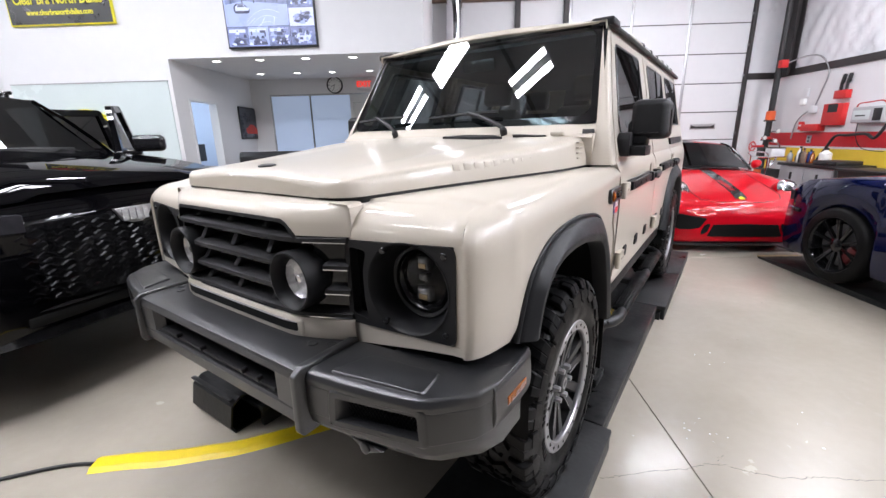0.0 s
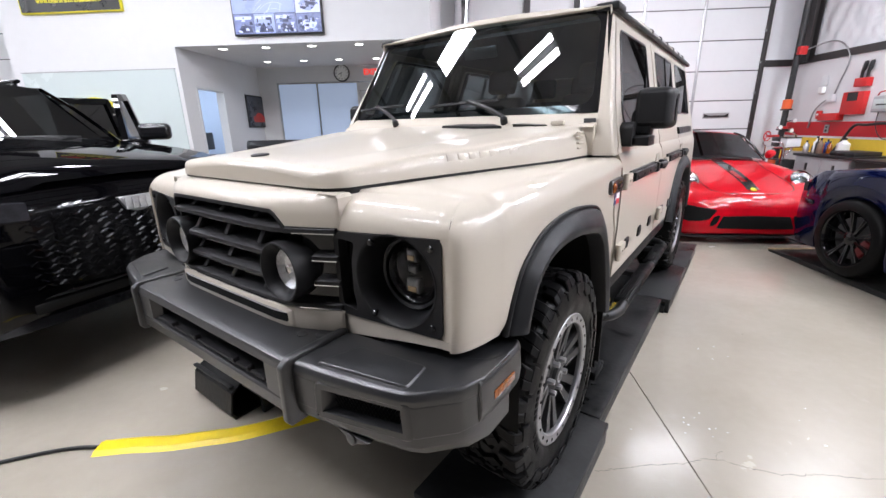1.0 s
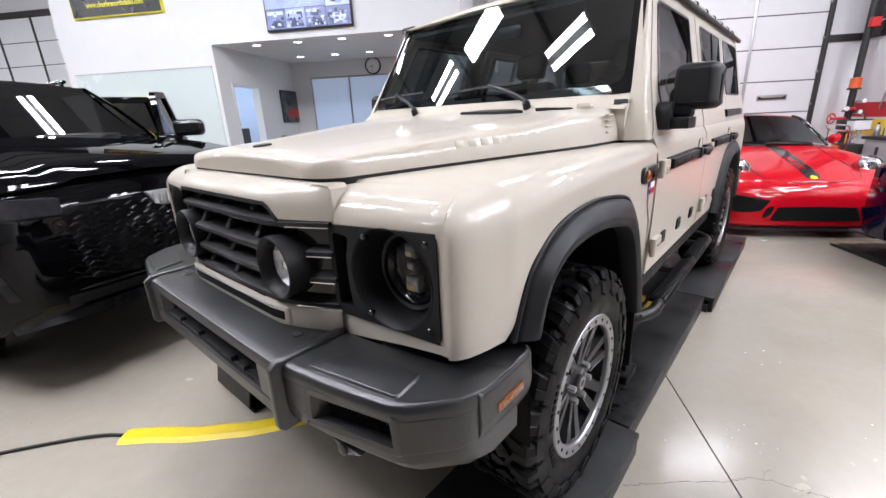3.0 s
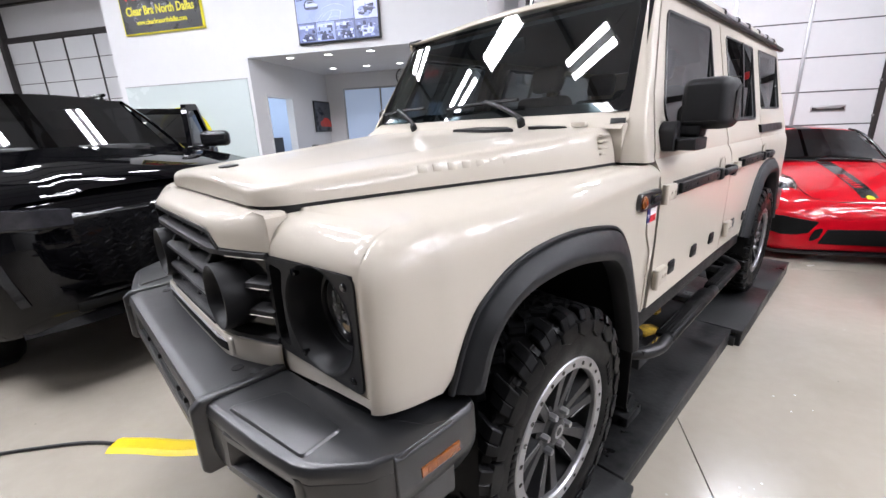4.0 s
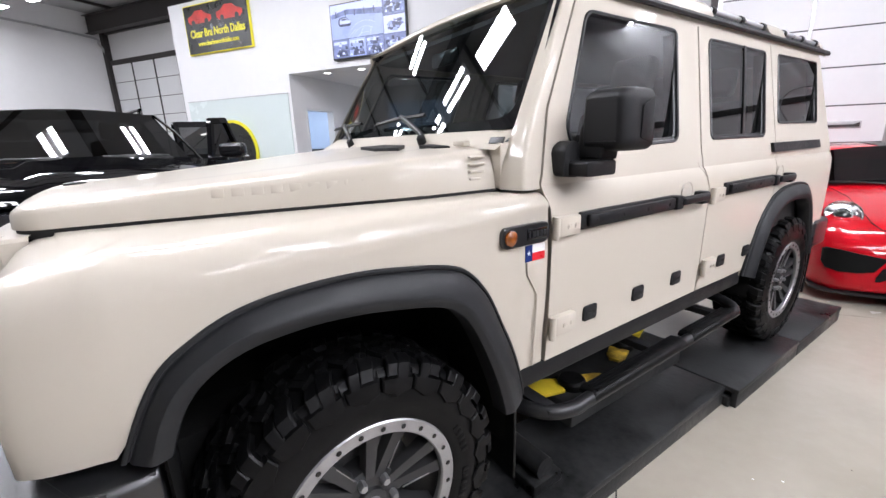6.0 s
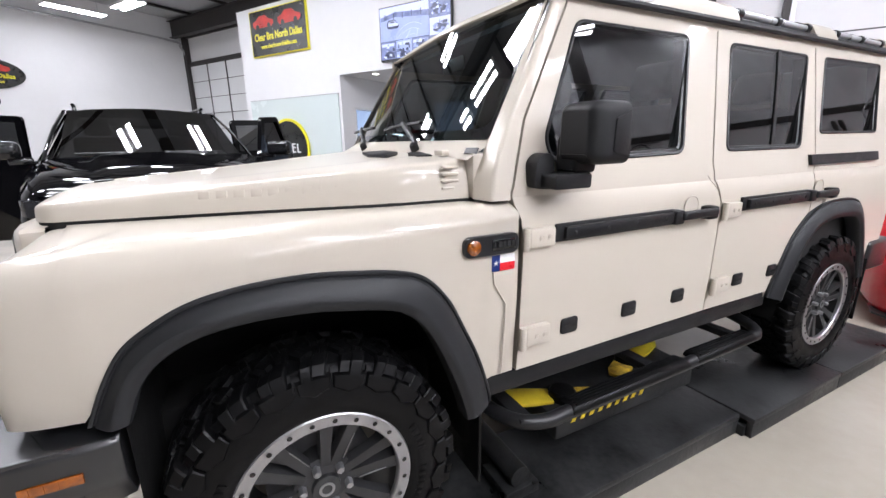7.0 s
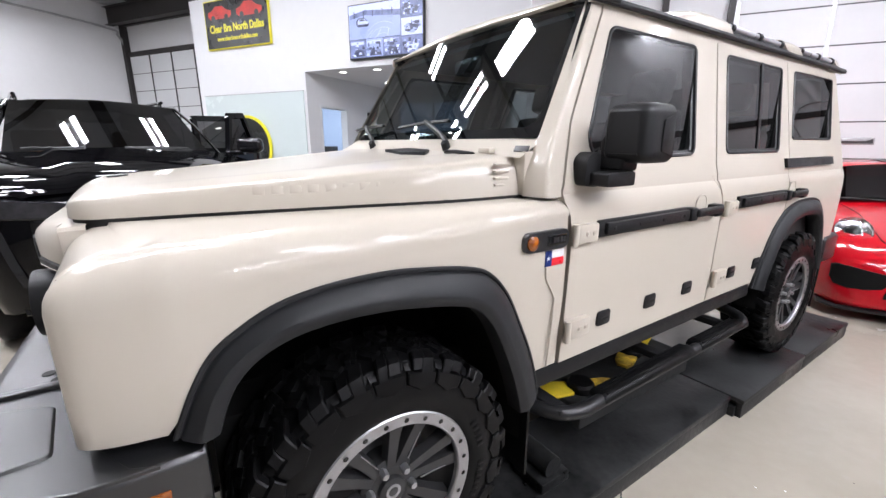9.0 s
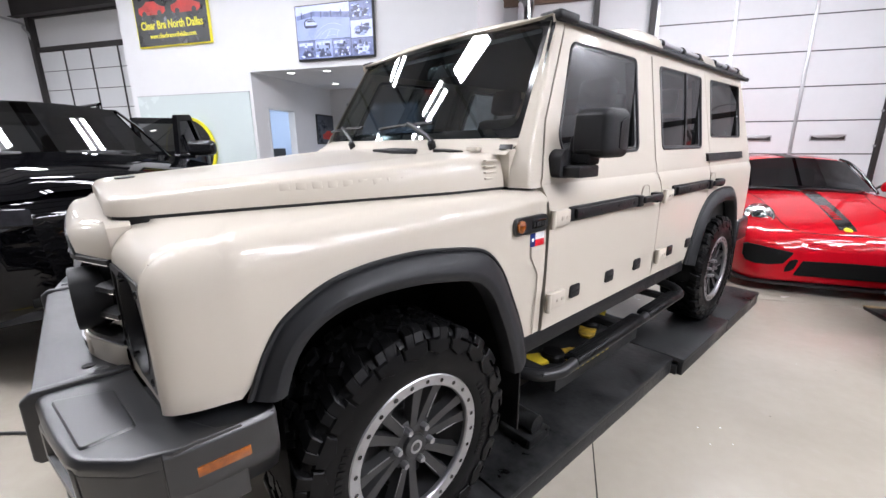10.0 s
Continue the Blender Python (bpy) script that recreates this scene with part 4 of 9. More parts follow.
def mirror(sx, p):
    m = Matrix.Diagonal((sx, 1, 1, 1))

    def put(name, k, parent, material=BLACK_TRIM, label=""):
        bmesh.ops.transform(k, matrix=m, verts=k.verts)
        return part(name, k, material, parent, label, "weighted" if name == "mirror_head" else 40)
    # head and neck in one moulding: outline across the car, rounded towards the front
    shape = round_poly([(0.902, 1.610), (1.060, 1.609), (1.066, 1.424), (0.898, 1.424)], 0.040, 6)
    rings = []
    for y, q in ((0.790, 0.0300), (0.794, 0.0220), (0.802, 0.0130), (0.814, 0.0060), (0.830, 0.0015), (0.848, 0.0), (0.87, 0.0), (0.932, 0.001), (0.940, 0.008)):
        rings.append([(x + 0.06 * (y - 0.88), y, z) for x, z in inset(shape, q)])
    k = loft(rings, True, True)
    neck = round_poly([(0.890, 1.398), (0.978, 1.398), (0.984, 1.45), (0.970, 1.53), (0.915, 1.53), (0.890, 1.500)], 0.010, 3)
    loft([[(x, y, z) for x, z in inset(neck, q)] for y, q in ((0.800, 0.010), (0.804, 0.004), (0.812, 0.0), (0.884, 0.0), (0.892, 0.005))], True, True, k)
    head = put("mirror_head", k, p, BLACK_TRIM, "large black textured door mirror")
    # outer cheek: a slightly sunk panel with a fine joint round it
    cheek = round_poly([(0.864, 1.462), (0.868, 1.556), (0.928, 1.582), (0.928, 1.446)], 0.008, 3)
    put("mirror_cheek", prism(cheek, "x", 1.050, 1.0665, 0.002), head)
    o = rounded(-0.072, -0.074, 0.072, 0.076, 0.03, 5)
    put("mirror_glass", loft([[(0.993 + 0.80 * a, y, 1.517 + b) for a, b in o] for y in (0.9405, 0.943)], True, True), head, CHROME, "mirror glass")
    arm = round_poly([(0.742, 1.352), (0.886, 1.352), (0.886, 1.397), (0.742, 1.397)], 0.010, 3)
    put("mirror_arm", prism([(y, z) for y, z in arm], "x", 0.885, 0.992, 0.008, 3, m=Matrix.Translation((0, -0.022, 0))), head)
    put("arm_joint", prism([(y, z) for y, z in round_poly([(0.790, 1.3955), (0.868, 1.3955), (0.868, 1.4000), (0.790, 1.4000)], 0.001, 2)], "x", 0.892, 0.978), head, SEAM)
    foot = round_poly([(0.694, 1.352), (0.770, 1.345), (0.770, 1.452), (0.736, 1.462), (0.702, 1.440)], 0.020, 4)
    put("mirror_foot", prism(foot, "x", 0.868, 0.924, 0.012, 3), head)


def step_bar(sx, p):
    z, x = 0.487, 0.930
    pts = smooth_line([(0.62, 0.63, 0.50), (0.76, 0.65, 0.485), (0.88, 0.70, z), (0.928, 0.80, z), (x, 0.92, z + 0.004), (x, 1.5, z + 0.012), (x, 2.08, z + 0.022), (0.925, 2.18, z + 0.026), (0.86, 2.25, z + 0.035), (0.72, 2.28, z + 0.05), (0.60, 2.28, z + 0.06)], 5)
    bar = part("side_step", tube([(a * sx, b, c) for a, b, c in pts], 0.028, 14), STEP_BLACK, p, "black tubular side step with rubber treads", 60)
    for y0, y1 in ((0.90, 1.60), (1.66, 2.13)):
        rings = []
        for y in (y0, y0 + 0.012, (y0 + y1) / 2, y1 - 0.012, y1):
            zz = z + 0.016 * (y - 0.9) / 1.2
            e = 0.01 if y in (y0, y1) else 0.0
            rings.append([((x - 0.052) * sx, y, zz + 0.008), ((x - 0.050) * sx, y, zz + 0.031 - e), ((x - 0.01) * sx, y, zz + 0.037 - e), ((x + 0.018) * sx, y, zz + 0.034 - e), ((x + 0.030) * sx, y, zz + 0.020 - e), ((x + 0.030) * sx, y, zz + 0.006)])
        t = part("tread_pad", loft(rings, True, True), RUBBER, bar, "", 50)
        for dx in (-0.040, -0.026, -0.012, 0.002, 0.016):
            xa, xb = sorted(((x + dx - 0.003) * sx, (x + dx + 0.003) * sx))
            part("tread_rib", box((xa, y0 + 0.02, z + 0.016 * (y0 - 0.9) / 1.2 + 0.030), (xb, y1 - 0.02, z + 0.016 * (y0 - 0.9) / 1.2 + 0.0410), 0.002), RUBBER, t)
    for y in (0.72, 1.45, 2.1):
        part("step_bracket", box((min(0.55 * sx, 0.91 * sx), y - 0.03, 0.475), (max(0.55 * sx, 0.91 * sx), y + 0.03, 0.51), 0.005), BLACK_TRIM, bar)


def roof_and_screen():
    p = WAGON
    # roof skin
    rings = []
    for y, drop in ((0.866, 0.040), (0.869, 0.030), (0.880, 0.017), (0.91, 0.007), (0.98, 0.002), (1.2, 0), (2.4, 0), (3.3, 0.0), (3.52, 0.006), (3.60, 0.030)):
        pts = []
        for f in (1.0, 0.985, 0.94, 0.85, 0.6, 0.3, 0.0):
            z = 1.988 + 0.055 * (1 - f ** 2.2) - drop * (1 - f ** 4)
            pts.append((0.738 * f, z))
        pts = [(0.742, 1.962 - 0.2 * drop)] + pts
        rings.append([(x, y, z) for x, z in pts] + [(-x, y, z) for x, z in pts[-2::-1]])
    bm = loft(rings, False, False)
    front = rings[0]
    loft([front, [(x * 0.99, 0.878, min(z, 1.998) - 0.008) for x, y, z in front]], False, False, bm)
    part("roof", bm, PAINT, p, "", 40)
    # panel above the screen
    part("screen_header", loft([[(x, 0.885 + 0.044 * (x / 0.75) ** 2, 1.985), (x, 0.872 + 0.04 * (x / 0.75) ** 2, 2.000), (x, 0.90, 2.002), (x, 0.95, 1.990)] for x in (-0.70, -0.5, -0.25, 0, 0.25, 0.5, 0.70)], True, True), PAINT, p)
    for sx in (-1, 1):
        # side header over the doors
        part("side_header", skin([(0.95, 1.940), (3.50, 1.940), (3.50, 1.975), (0.965, 1.975)], [], lambda z: side_x(z) - 0.002, 0.03, sx), PAINT, p)
        pts = [(0.728, 0.875, 1.976), (0.748, 0.89, 1.974), (0.760, 0.95, 1.974), (0.764, 1.3, 1.976), (0.764, 2.5, 1.978), (0.764, 3.4, 1.980), (0.764, 3.62, 1.980), (0.755, 3.66, 1.980)]
        rings = [[((x - 0.030) * sx, y, z - 0.006), ((x - 0.004) * sx, y, z - 0.010), (x * sx, y, z), ((x - 0.004) * sx, y, z + 0.012), ((x - 0.030) * sx, y, z + 0.014)] for x, y, z in pts]
        gutter = part("roof_gutter", loft(rings, True, True), BLACK_TRIM, p, "black roof edge rail", 40)
        part("gutter_nose", box((min(0.66 * sx, 0.770 * sx), 0.878, 1.968), (max(0.66 * sx, 0.770 * sx), 1.02, 2.006), 0.011, 3), BLACK_TRIM, gutter)
        # raised cream mounts and, between them, a low frame with a silver tube in black collars
        for y0, y1 in ((1.30, 1.985), (2.675, 2.915), (3.56, 3.62)):
            rings = []
            for f in [i / 12 for i in range(13)]:
                y = y0 + f * (y1 - y0)
                h = 0.070 * min(1.0, math.sin(math.pi * (0.5 * min(1, f / 0.75) if y0 < 1.5 else 0.5)) ** 1.4)
                rings.append([(0.56 * sx, y, 2.012), (0.60 * sx, y, 2.020 + 0.80 * h), (0.625 * sx, y, 2.016 + h), (0.672 * sx, y, 2.010 + h), (0.700 * sx, y, 2.004 + 0.72 * h), (0.722 * sx, y, 1.996 + 0.2 * h), (0.728 * sx, y, 1.988)])
            part("rail_mount", loft(rings, True, True), PAINT, p, "", 50)
        for y0, y1 in ((1.985, 2.675), (2.915, 3.56)):
            rail = part("roof_rail", tube([(0.632 * sx, y0, 2.078), (0.632 * sx, y1 - 0.05, 2.076), (0.634 * sx, y1 - 0.02, 2.066), (0.64 * sx, y1, 2.03)], 0.011, 10), BLACK_TRIM, p, "low black roof rail with a silver tube", 60)
            part("rail_base", box((min(0.60 * sx, 0.728 * sx), y0, 1.994), (max(0.60 * sx, 0.728 * sx), y1, 2.014), 0.005), BLACK_TRIM, rail)
            part("silver_tube", rod((0.690 * sx, y0 + 0.005, 2.046), (0.690 * sx, y1 - 0.03, 2.042), 0.0150, 16), SATIN_TUBE, rail, "satin silver tube")
            for f in (0.05, 0.52, 0.94):
                y = y0 + f * (y1 - y0)
                part("rail_collar", lathe([(0.0195, -0.018), (0.0205, -0.014), (0.0205, 0.014), (0.0195, 0.018)], 18, m=pose(0.690 * sx, y, 2.045, 90, 0, 0)), BLACK_TRIM, rail, "", 50)
                part("rail_post", prism([(0.62 * sx, 2.085), (0.645 * sx, 2.085), (0.705 * sx, 2.05), (0.705 * sx, 2.0), (0.62 * sx, 2.0)], "y", y - 0.012, y + 0.012, 0.003), BLACK_TRIM, rail)
    # windscreen: dark border and glass, in the plane from its foot to its head
    foot, head = Vector((0, 0.580, 1.500)), Vector((0, 0.872, 2.000))
    up = (head - foot)
    L = up.length
    up.normalize()

    def lay(o, off=0.0):
        nrm = Vector((0, -up.z, up.y))
        return [Vector((a, 0, 0)) + foot + up * b + nrm * off + Vector((0, 0.044 * (a / 0.75) ** 2, 0)) for a, b in o]
    outer = round_poly([(-0.805, 0.0), (0.805, 0.0), (0.736, L), (-0.736, L)], 0.075, 6)
    inner = round_poly([(-0.752, 0.042), (0.752, 0.042), (0.692, L - 0.040), (-0.692, L - 0.040)], 0.075, 6)
    k = bmesh.new()
    ring_o, ring_i = lay(outer, 0.004), lay(inner, 0.004)
    loft([ring_o, ring_i], True, False, k)
    w = part("screen_border", k, GLOSS_BLACK, p, "", 40)
    k = bmesh.new()
    nx = 12
    rows = []
    for j in range(7):
        f = j / 6
        half = 0.790 + (0.722 - 0.790) * f
        rows.append(lay([(half * (2 * i / nx - 1), L * (0.005 + 0.99 * f)) for i in range(nx + 1)], 0.0))
    loft(rows, False, False, k)
    part("windscreen", k, SCREEN_GLASS, w, "lightly tinted windscreen", 60)
    # cowl: cream plenum, black vents, wipers
    cowl = [[(x, 0.525, 1.440 + 0.018 * (1 - (x / 0.8) ** 2)), (x, 0.55, 1.455 + 0.02 * (1 - (x / 0.8) ** 2)), (x, 0.585 + 0.044 * (x / 0.75) ** 2, 1.502)] for x in (-0.80, -0.6, -0.3, 0, 0.3, 0.6, 0.80)]
    part("cowl", loft(cowl, False, False), PAINT, p, "", 40)
    part("cowl_side_left", box((0.68, 0.548, 1.318), (0.80, 0.62, 1.462), 0.01), PAINT, p)
    part("cowl_side_right", box((-0.80, 0.548, 1.318), (-0.68, 0.62, 1.462), 0.01), PAINT, p)
    for pts in ([(0.08, 0.40), (0.30, 0.36), (0.42, 0.40), (0.34, 0.47), (0.16, 0.475)], [(0.44, 0.475), (0.56, 0.46), (0.60, 0.50), (0.47, 0.515)]):
        k = bmesh.new()
        z = [1.424 + 0.022 * (1 - (x / 0.75) ** 2) ** 0.8 + 0.09 * (y - 0.4) + 0.010 for x, y in pts]
        loft([[(x, y, zz - 0.015) for (x, y), zz in zip(pts, z)], [(x, y, zz) for (x, y), zz in zip(pts, z)], [(x * 0.97 + 0.008, y * 0.98 + 0.008, zz + 0.003) for (x, y), zz in zip(pts, z)]], True, True, k)
        part("bonnet_vent", k, BLACK_TRIM, p, "black bonnet vent panel", 50)
    for px, tx, bx0, bx1 in ((0.36, 0.12, -0.14, 0.30), (-0.36, -0.55, -0.70, -0.33)):
        wip = part("wiper", tube(smooth_line([(px, 0.535, 1.478), (px - 0.02, 0.545, 1.50), (px + (tx - px) * 0.5, 0.555, 1.545), (tx, 0.585, 1.578)], 4), 0.011, 10), STEP_BLACK, p, "black windscreen wiper", 60)
        part("wiper_pivot", lathe([(0.018, -0.02), (0.018, 0.01), (0.010, 0.02), (0.0005, 0.022)], 14, m=pose(px, 0.535, 1.478, 20, 0, 0)), BLACK_TRIM, wip)
        part("wiper_blade", loft([[(x, y, z - 0.004), (x, y + 0.01, z), (x, y, z + 0.012), (x, y - 0.012, z)] for x, y, z in ((bx0, 0.588, 1.556), ((bx0 + bx1) / 2, 0.590, 1.569), (bx1, 0.594, 1.572))], True, True), RUBBER, wip)
    # small fittings at the foot of the screen
    part("washer_jet", box((0.615, 0.50, 1.452), (0.675, 0.53, 1.470), 0.005), PAINT, p)
    part("cowl_label", box((-0.026, -0.002, -0.011), (0.026, 0.002, 0.011), 0.001, m=pose(0.775, 0.556, 1.468, -35, 0, 20)), WHEEL_GREY, p)
    for sx in (-1, 1):
        for i in range(4):
            part("side_louvre", box((min(0.752 * sx, 0.768 * sx), 0.455, 1.350 + 0.022 * i), (max(0.752 * sx, 0.768 * sx), 0.515, 1.358 + 0.022 * i), 0.003), PAINT, p)
    # raised lettering on the bonnet's edge, as plain bars
    for sx in (-1, 1):
        for i in range(9):
            y = -0.23 + i * 0.046
            x = lerp_table(SEAM_LINE, y) - 0.011
            wd = 0.010 if i == 7 else 0.030
            part("raised_letter_bar", box((-0.003, 0, -0.011), (0.0004, wd, 0.011), 0.0004, m=pose(x * sx, y, seam_z(y) + 0.052, 0, -14 * sx, -17.5 * sx)), PAINT, p)
    part("bonnet_badge", lathe([(0.030, -0.003), (0.030, 0.003), (0.022, 0.005), (0.016, 0.003), (0.0005, 0.004)], 24, m=pose(0.0, -0.56, 1.3745, 4, 0, 0)), WHEEL_GREY, p)


def wheel(x, y, sx, parent):
    """Chunky all-terrain tyre, dark spokes, polished ring with bolts."""
    base = pose(x, y, HUB_Z, 0, 90 * sx, 0)

    def put(name, k, material, par, label="", smooth=35):
        bmesh.ops.transform(k, matrix=base, verts=k.verts)
        return part(name, k, material, par, label, smooth)
    hw, R = 0.136, 0.405
    prof = [(0.228, hw - 0.035), (0.250, hw - 0.014), (0.272, hw - 0.002), (0.31, hw + 0.001), (0.345, hw - 0.006), (0.37, hw - 0.018), (R - 0.010, hw - 0.030), (R - 0.006, 0.06), (R - 0.006, -0.06), (R - 0.010, -hw + 0.03), (0.345, -hw + 0.006), (0.27, -hw), (0.225, -hw + 0.03)]
    whl = put("wheel_and_tyre", lathe(prof, 72, caps=False), RUBBER, parent, "all-terrain tyre on a dark spoked wheel", 40)
    # tread: stepped shoulder lugs that run down the sidewall in points, and interlocking middle blocks
    k = bmesh.new()
    n = 24
    pitch = 360 / n
    for i in range(n):
        a = pitch * i
        for side in (-1, 1):
            off = 0 if side > 0 else pitch / 2
            long = i % 2
            # upper block: two steps side by side, with a hard lower edge
            for lo_, hi_, top_, z0 in ((-0.32, 0.06, 0.009, 0.066), (0.04, 0.34, 0.0065, 0.080)):
                rings = []
                for q in range(4):
                    f = lo_ + (hi_ - lo_) * (0, 0.12, 0.88, 1)[q]
                    sh = -0.0035 if q in (0, 3) else 0.0
                    low = 0.032 if long == (lo_ < 0) else 0.022
                    prof2 = [(R - 0.012, z0), (R + top_, z0 + 0.002), (R + top_, 0.108), (R + 0.003, 0.121), (R - 0.012, 0.129), (R - low, 0.1345), (R - low - 0.001, 0.120), (R - 0.03, 0.105)]
                    t = radians(a + off + f * pitch)
                    rings.append([((r + sh) * math.cos(t + 0.030 * side * (z - 0.1) / 0.04), (r + sh) * math.sin(t + 0.030 * side * (z - 0.1) / 0.04), (z + 0.6 * sh) * side) for r, z in prof2])
                loft(rings, True, True, k)
            # lower block on the sidewall: a broad point under each lug, nearly touching its neighbours
            rings = []
            for f in (-0.46, -0.42, -0.2, 0.0, 0.2, 0.42, 0.46):
                sh = -0.003 if abs(f) > 0.45 else 0.0
                lowr = 0.342 - 0.018 * (1 - abs(f) / 0.46)
                t = radians(a + off + (f + 0.10) * pitch)
                rings.append([(r * math.cos(t), r * math.sin(t), (z + sh) * side) for r, z in ((R - 0.026, 0.118), (R - 0.032, 0.1345), (0.5 * (R - 0.032 + lowr), 0.1385), (lowr + 0.003, 0.1395), (lowr, 0.1360), (lowr + 0.006, 0.120))])
            loft(rings, True, True, k)
            # tie bar in the groove
            rings = []
            for f in (0.37, 0.63):
                t = radians(a + off + f * pitch)
                rings.append([(r * math.cos(t), r * math.sin(t), z * side) for r, z in ((R - 0.02, 0.09), (R - 0.008, 0.10), (R - 0.018, 0.118), (R - 0.026, 0.124), (R - 0.04, 0.10))])
            loft(rings, True, True, k)
        for zc, tw in ((0.036, 12), (-0.036, -12)):
            t = radians(a + (0.25 if zc > 0 else 0.75) * pitch)
            for dt, dz, tilt, sy, sz in ((0.0, 0.0, tw + 22, 0.021, 0.024), (0.42 * pitch, -0.45 * zc, tw - 38, 0.014, 0.020)):
                mm = Matrix.Rotation(t + radians(dt), 4, "Z") @ Matrix.Translation((R - 0.004, 0, zc + dz)) @ Matrix.Rotation(radians(tilt), 4, "X")
                box((-0.004, -sy, -sz), (0.0115, -0.001, sz), 0, bm=k, m=mm)
                box((-0.004, 0.001, -sz * 0.9), (0.0105, sy, sz), 0, bm=k, m=mm)
    put("tread", k, RUBBER, whl, "", 30)
    # raised writing on the sidewall, as plain bars
    for a0, cnt in ((60, 7), (100, 5), (240, 7), (280, 5)):
        for i in range(cnt):
            t = radians(a0 + i * 4.3)
            put("sidewall_bar", box((-0.011, -0.007, -0.001), (0.011, 0.007, 0.002), 0.001, m=Matrix.Rotation(t, 4, "Z") @ Matrix.Translation((0.292, 0, hw + 0.001))), RUBBER, whl)
    put("rim_barrel", lathe([(0.244, hw - 0.02), (0.226, hw - 0.032), (0.220, 0.02), (0.212, -hw + 0.03), (0.222, -hw + 0.02)], 48, caps=False), WHEEL_GREY, whl)
    put("brake_disc", lathe([(0.16, 0.0), (0.16, 0.014), (0.06, 0.016), (0.06, -0.02), (0.0005, -0.02)], 40), DULL_STEEL, whl, "grey brake disc")
    put("brake_caliper", box((0.09, -0.07, -0.03), (0.175, 0.07, 0.04), 0.015), WHEEL_GREY, whl)
    ring = put("rim_ring", lathe([(0.254, hw - 0.022), (0.254, hw - 0.012), (0.250, hw - 0.008), (0.217, hw - 0.010), (0.213, hw - 0.016), (0.213, hw - 0.030)], 72, closed=True), ALLOY, whl, "bright alloy ring with dark bolts", 30)
    for i in range(24):
        t = radians(15 * i + 6)
        k = lathe([(0.0075, 0.0015), (0.0055, 0.002), (0.0045, -0.0005), (0.0005, -0.001)], 8, m=Matrix.Translation((0.2335 * math.cos(t), 0.2335 * math.sin(t), hw - 0.0085)))
        put("ring_bolt", k, GLOSS_BLACK, ring)
    for i in range(12):
        t = 30 * i + (4 if i % 2 else -4)
        k = bmesh.new()
        rings = [[(r, -w, z - th), (r, -w * 0.82, z), (r, w * 0.82, z), (r, w, z - th)] for r, w, z, th in ((0.052, 0.016, hw - 0.048, 0.04), (0.09, 0.0165, hw - 0.044, 0.035), (0.15, 0.0185, hw - 0.036, 0.035), (0.198, 0.022, hw - 0.028, 0.04), (0.217, 0.025, hw - 0.026, 0.04))]
        loft(rings, True, True, k)
        bmesh.ops.transform(k, matrix=Matrix.Rotation(radians(t), 4, "Z"), verts=k.verts)
        sp = put("spoke", k, WHEEL_GREY, whl)
        if i % 2:
            e = box((0.095, -0.0165, -0.002), (0.185, -0.0135, 0.0015), 0.0008, m=Matrix.Rotation(radians(t), 4, "Z") @ Matrix.Translation((0, 0, hw - 0.0450)) @ Matrix.Rotation(radians(-4), 4, "Y"))
            put("machined_edge", e, ALLOY, sp)
    hub = put("hub", lathe([(0.088, hw - 0.12), (0.088, hw - 0.056), (0.075, hw - 0.048), (0.042, hw - 0.044), (0.040, hw - 0.031), (0.035, hw - 0.028), (0.0005, hw - 0.028)], 36), WHEEL_GREY, whl)
    put("centre_mark", lathe([(0.023, hw - 0.028), (0.023, hw - 0.026), (0.015, hw - 0.026), (0.015, hw - 0.028)], 24, closed=True), ALLOY, hub, "bright ring mark")
    for i in range(6):
        t = radians(60 * i + 20)
        put("wheel_nut", lathe([(0.0125, hw - 0.056), (0.0125, hw - 0.028), (0.010, hw - 0.022), (0.0005, hw - 0.022)], 6, m=Matrix.Translation((0.066 * math.cos(t), 0.066 * math.sin(t), 0))), ALLOY, hub, "", 20)


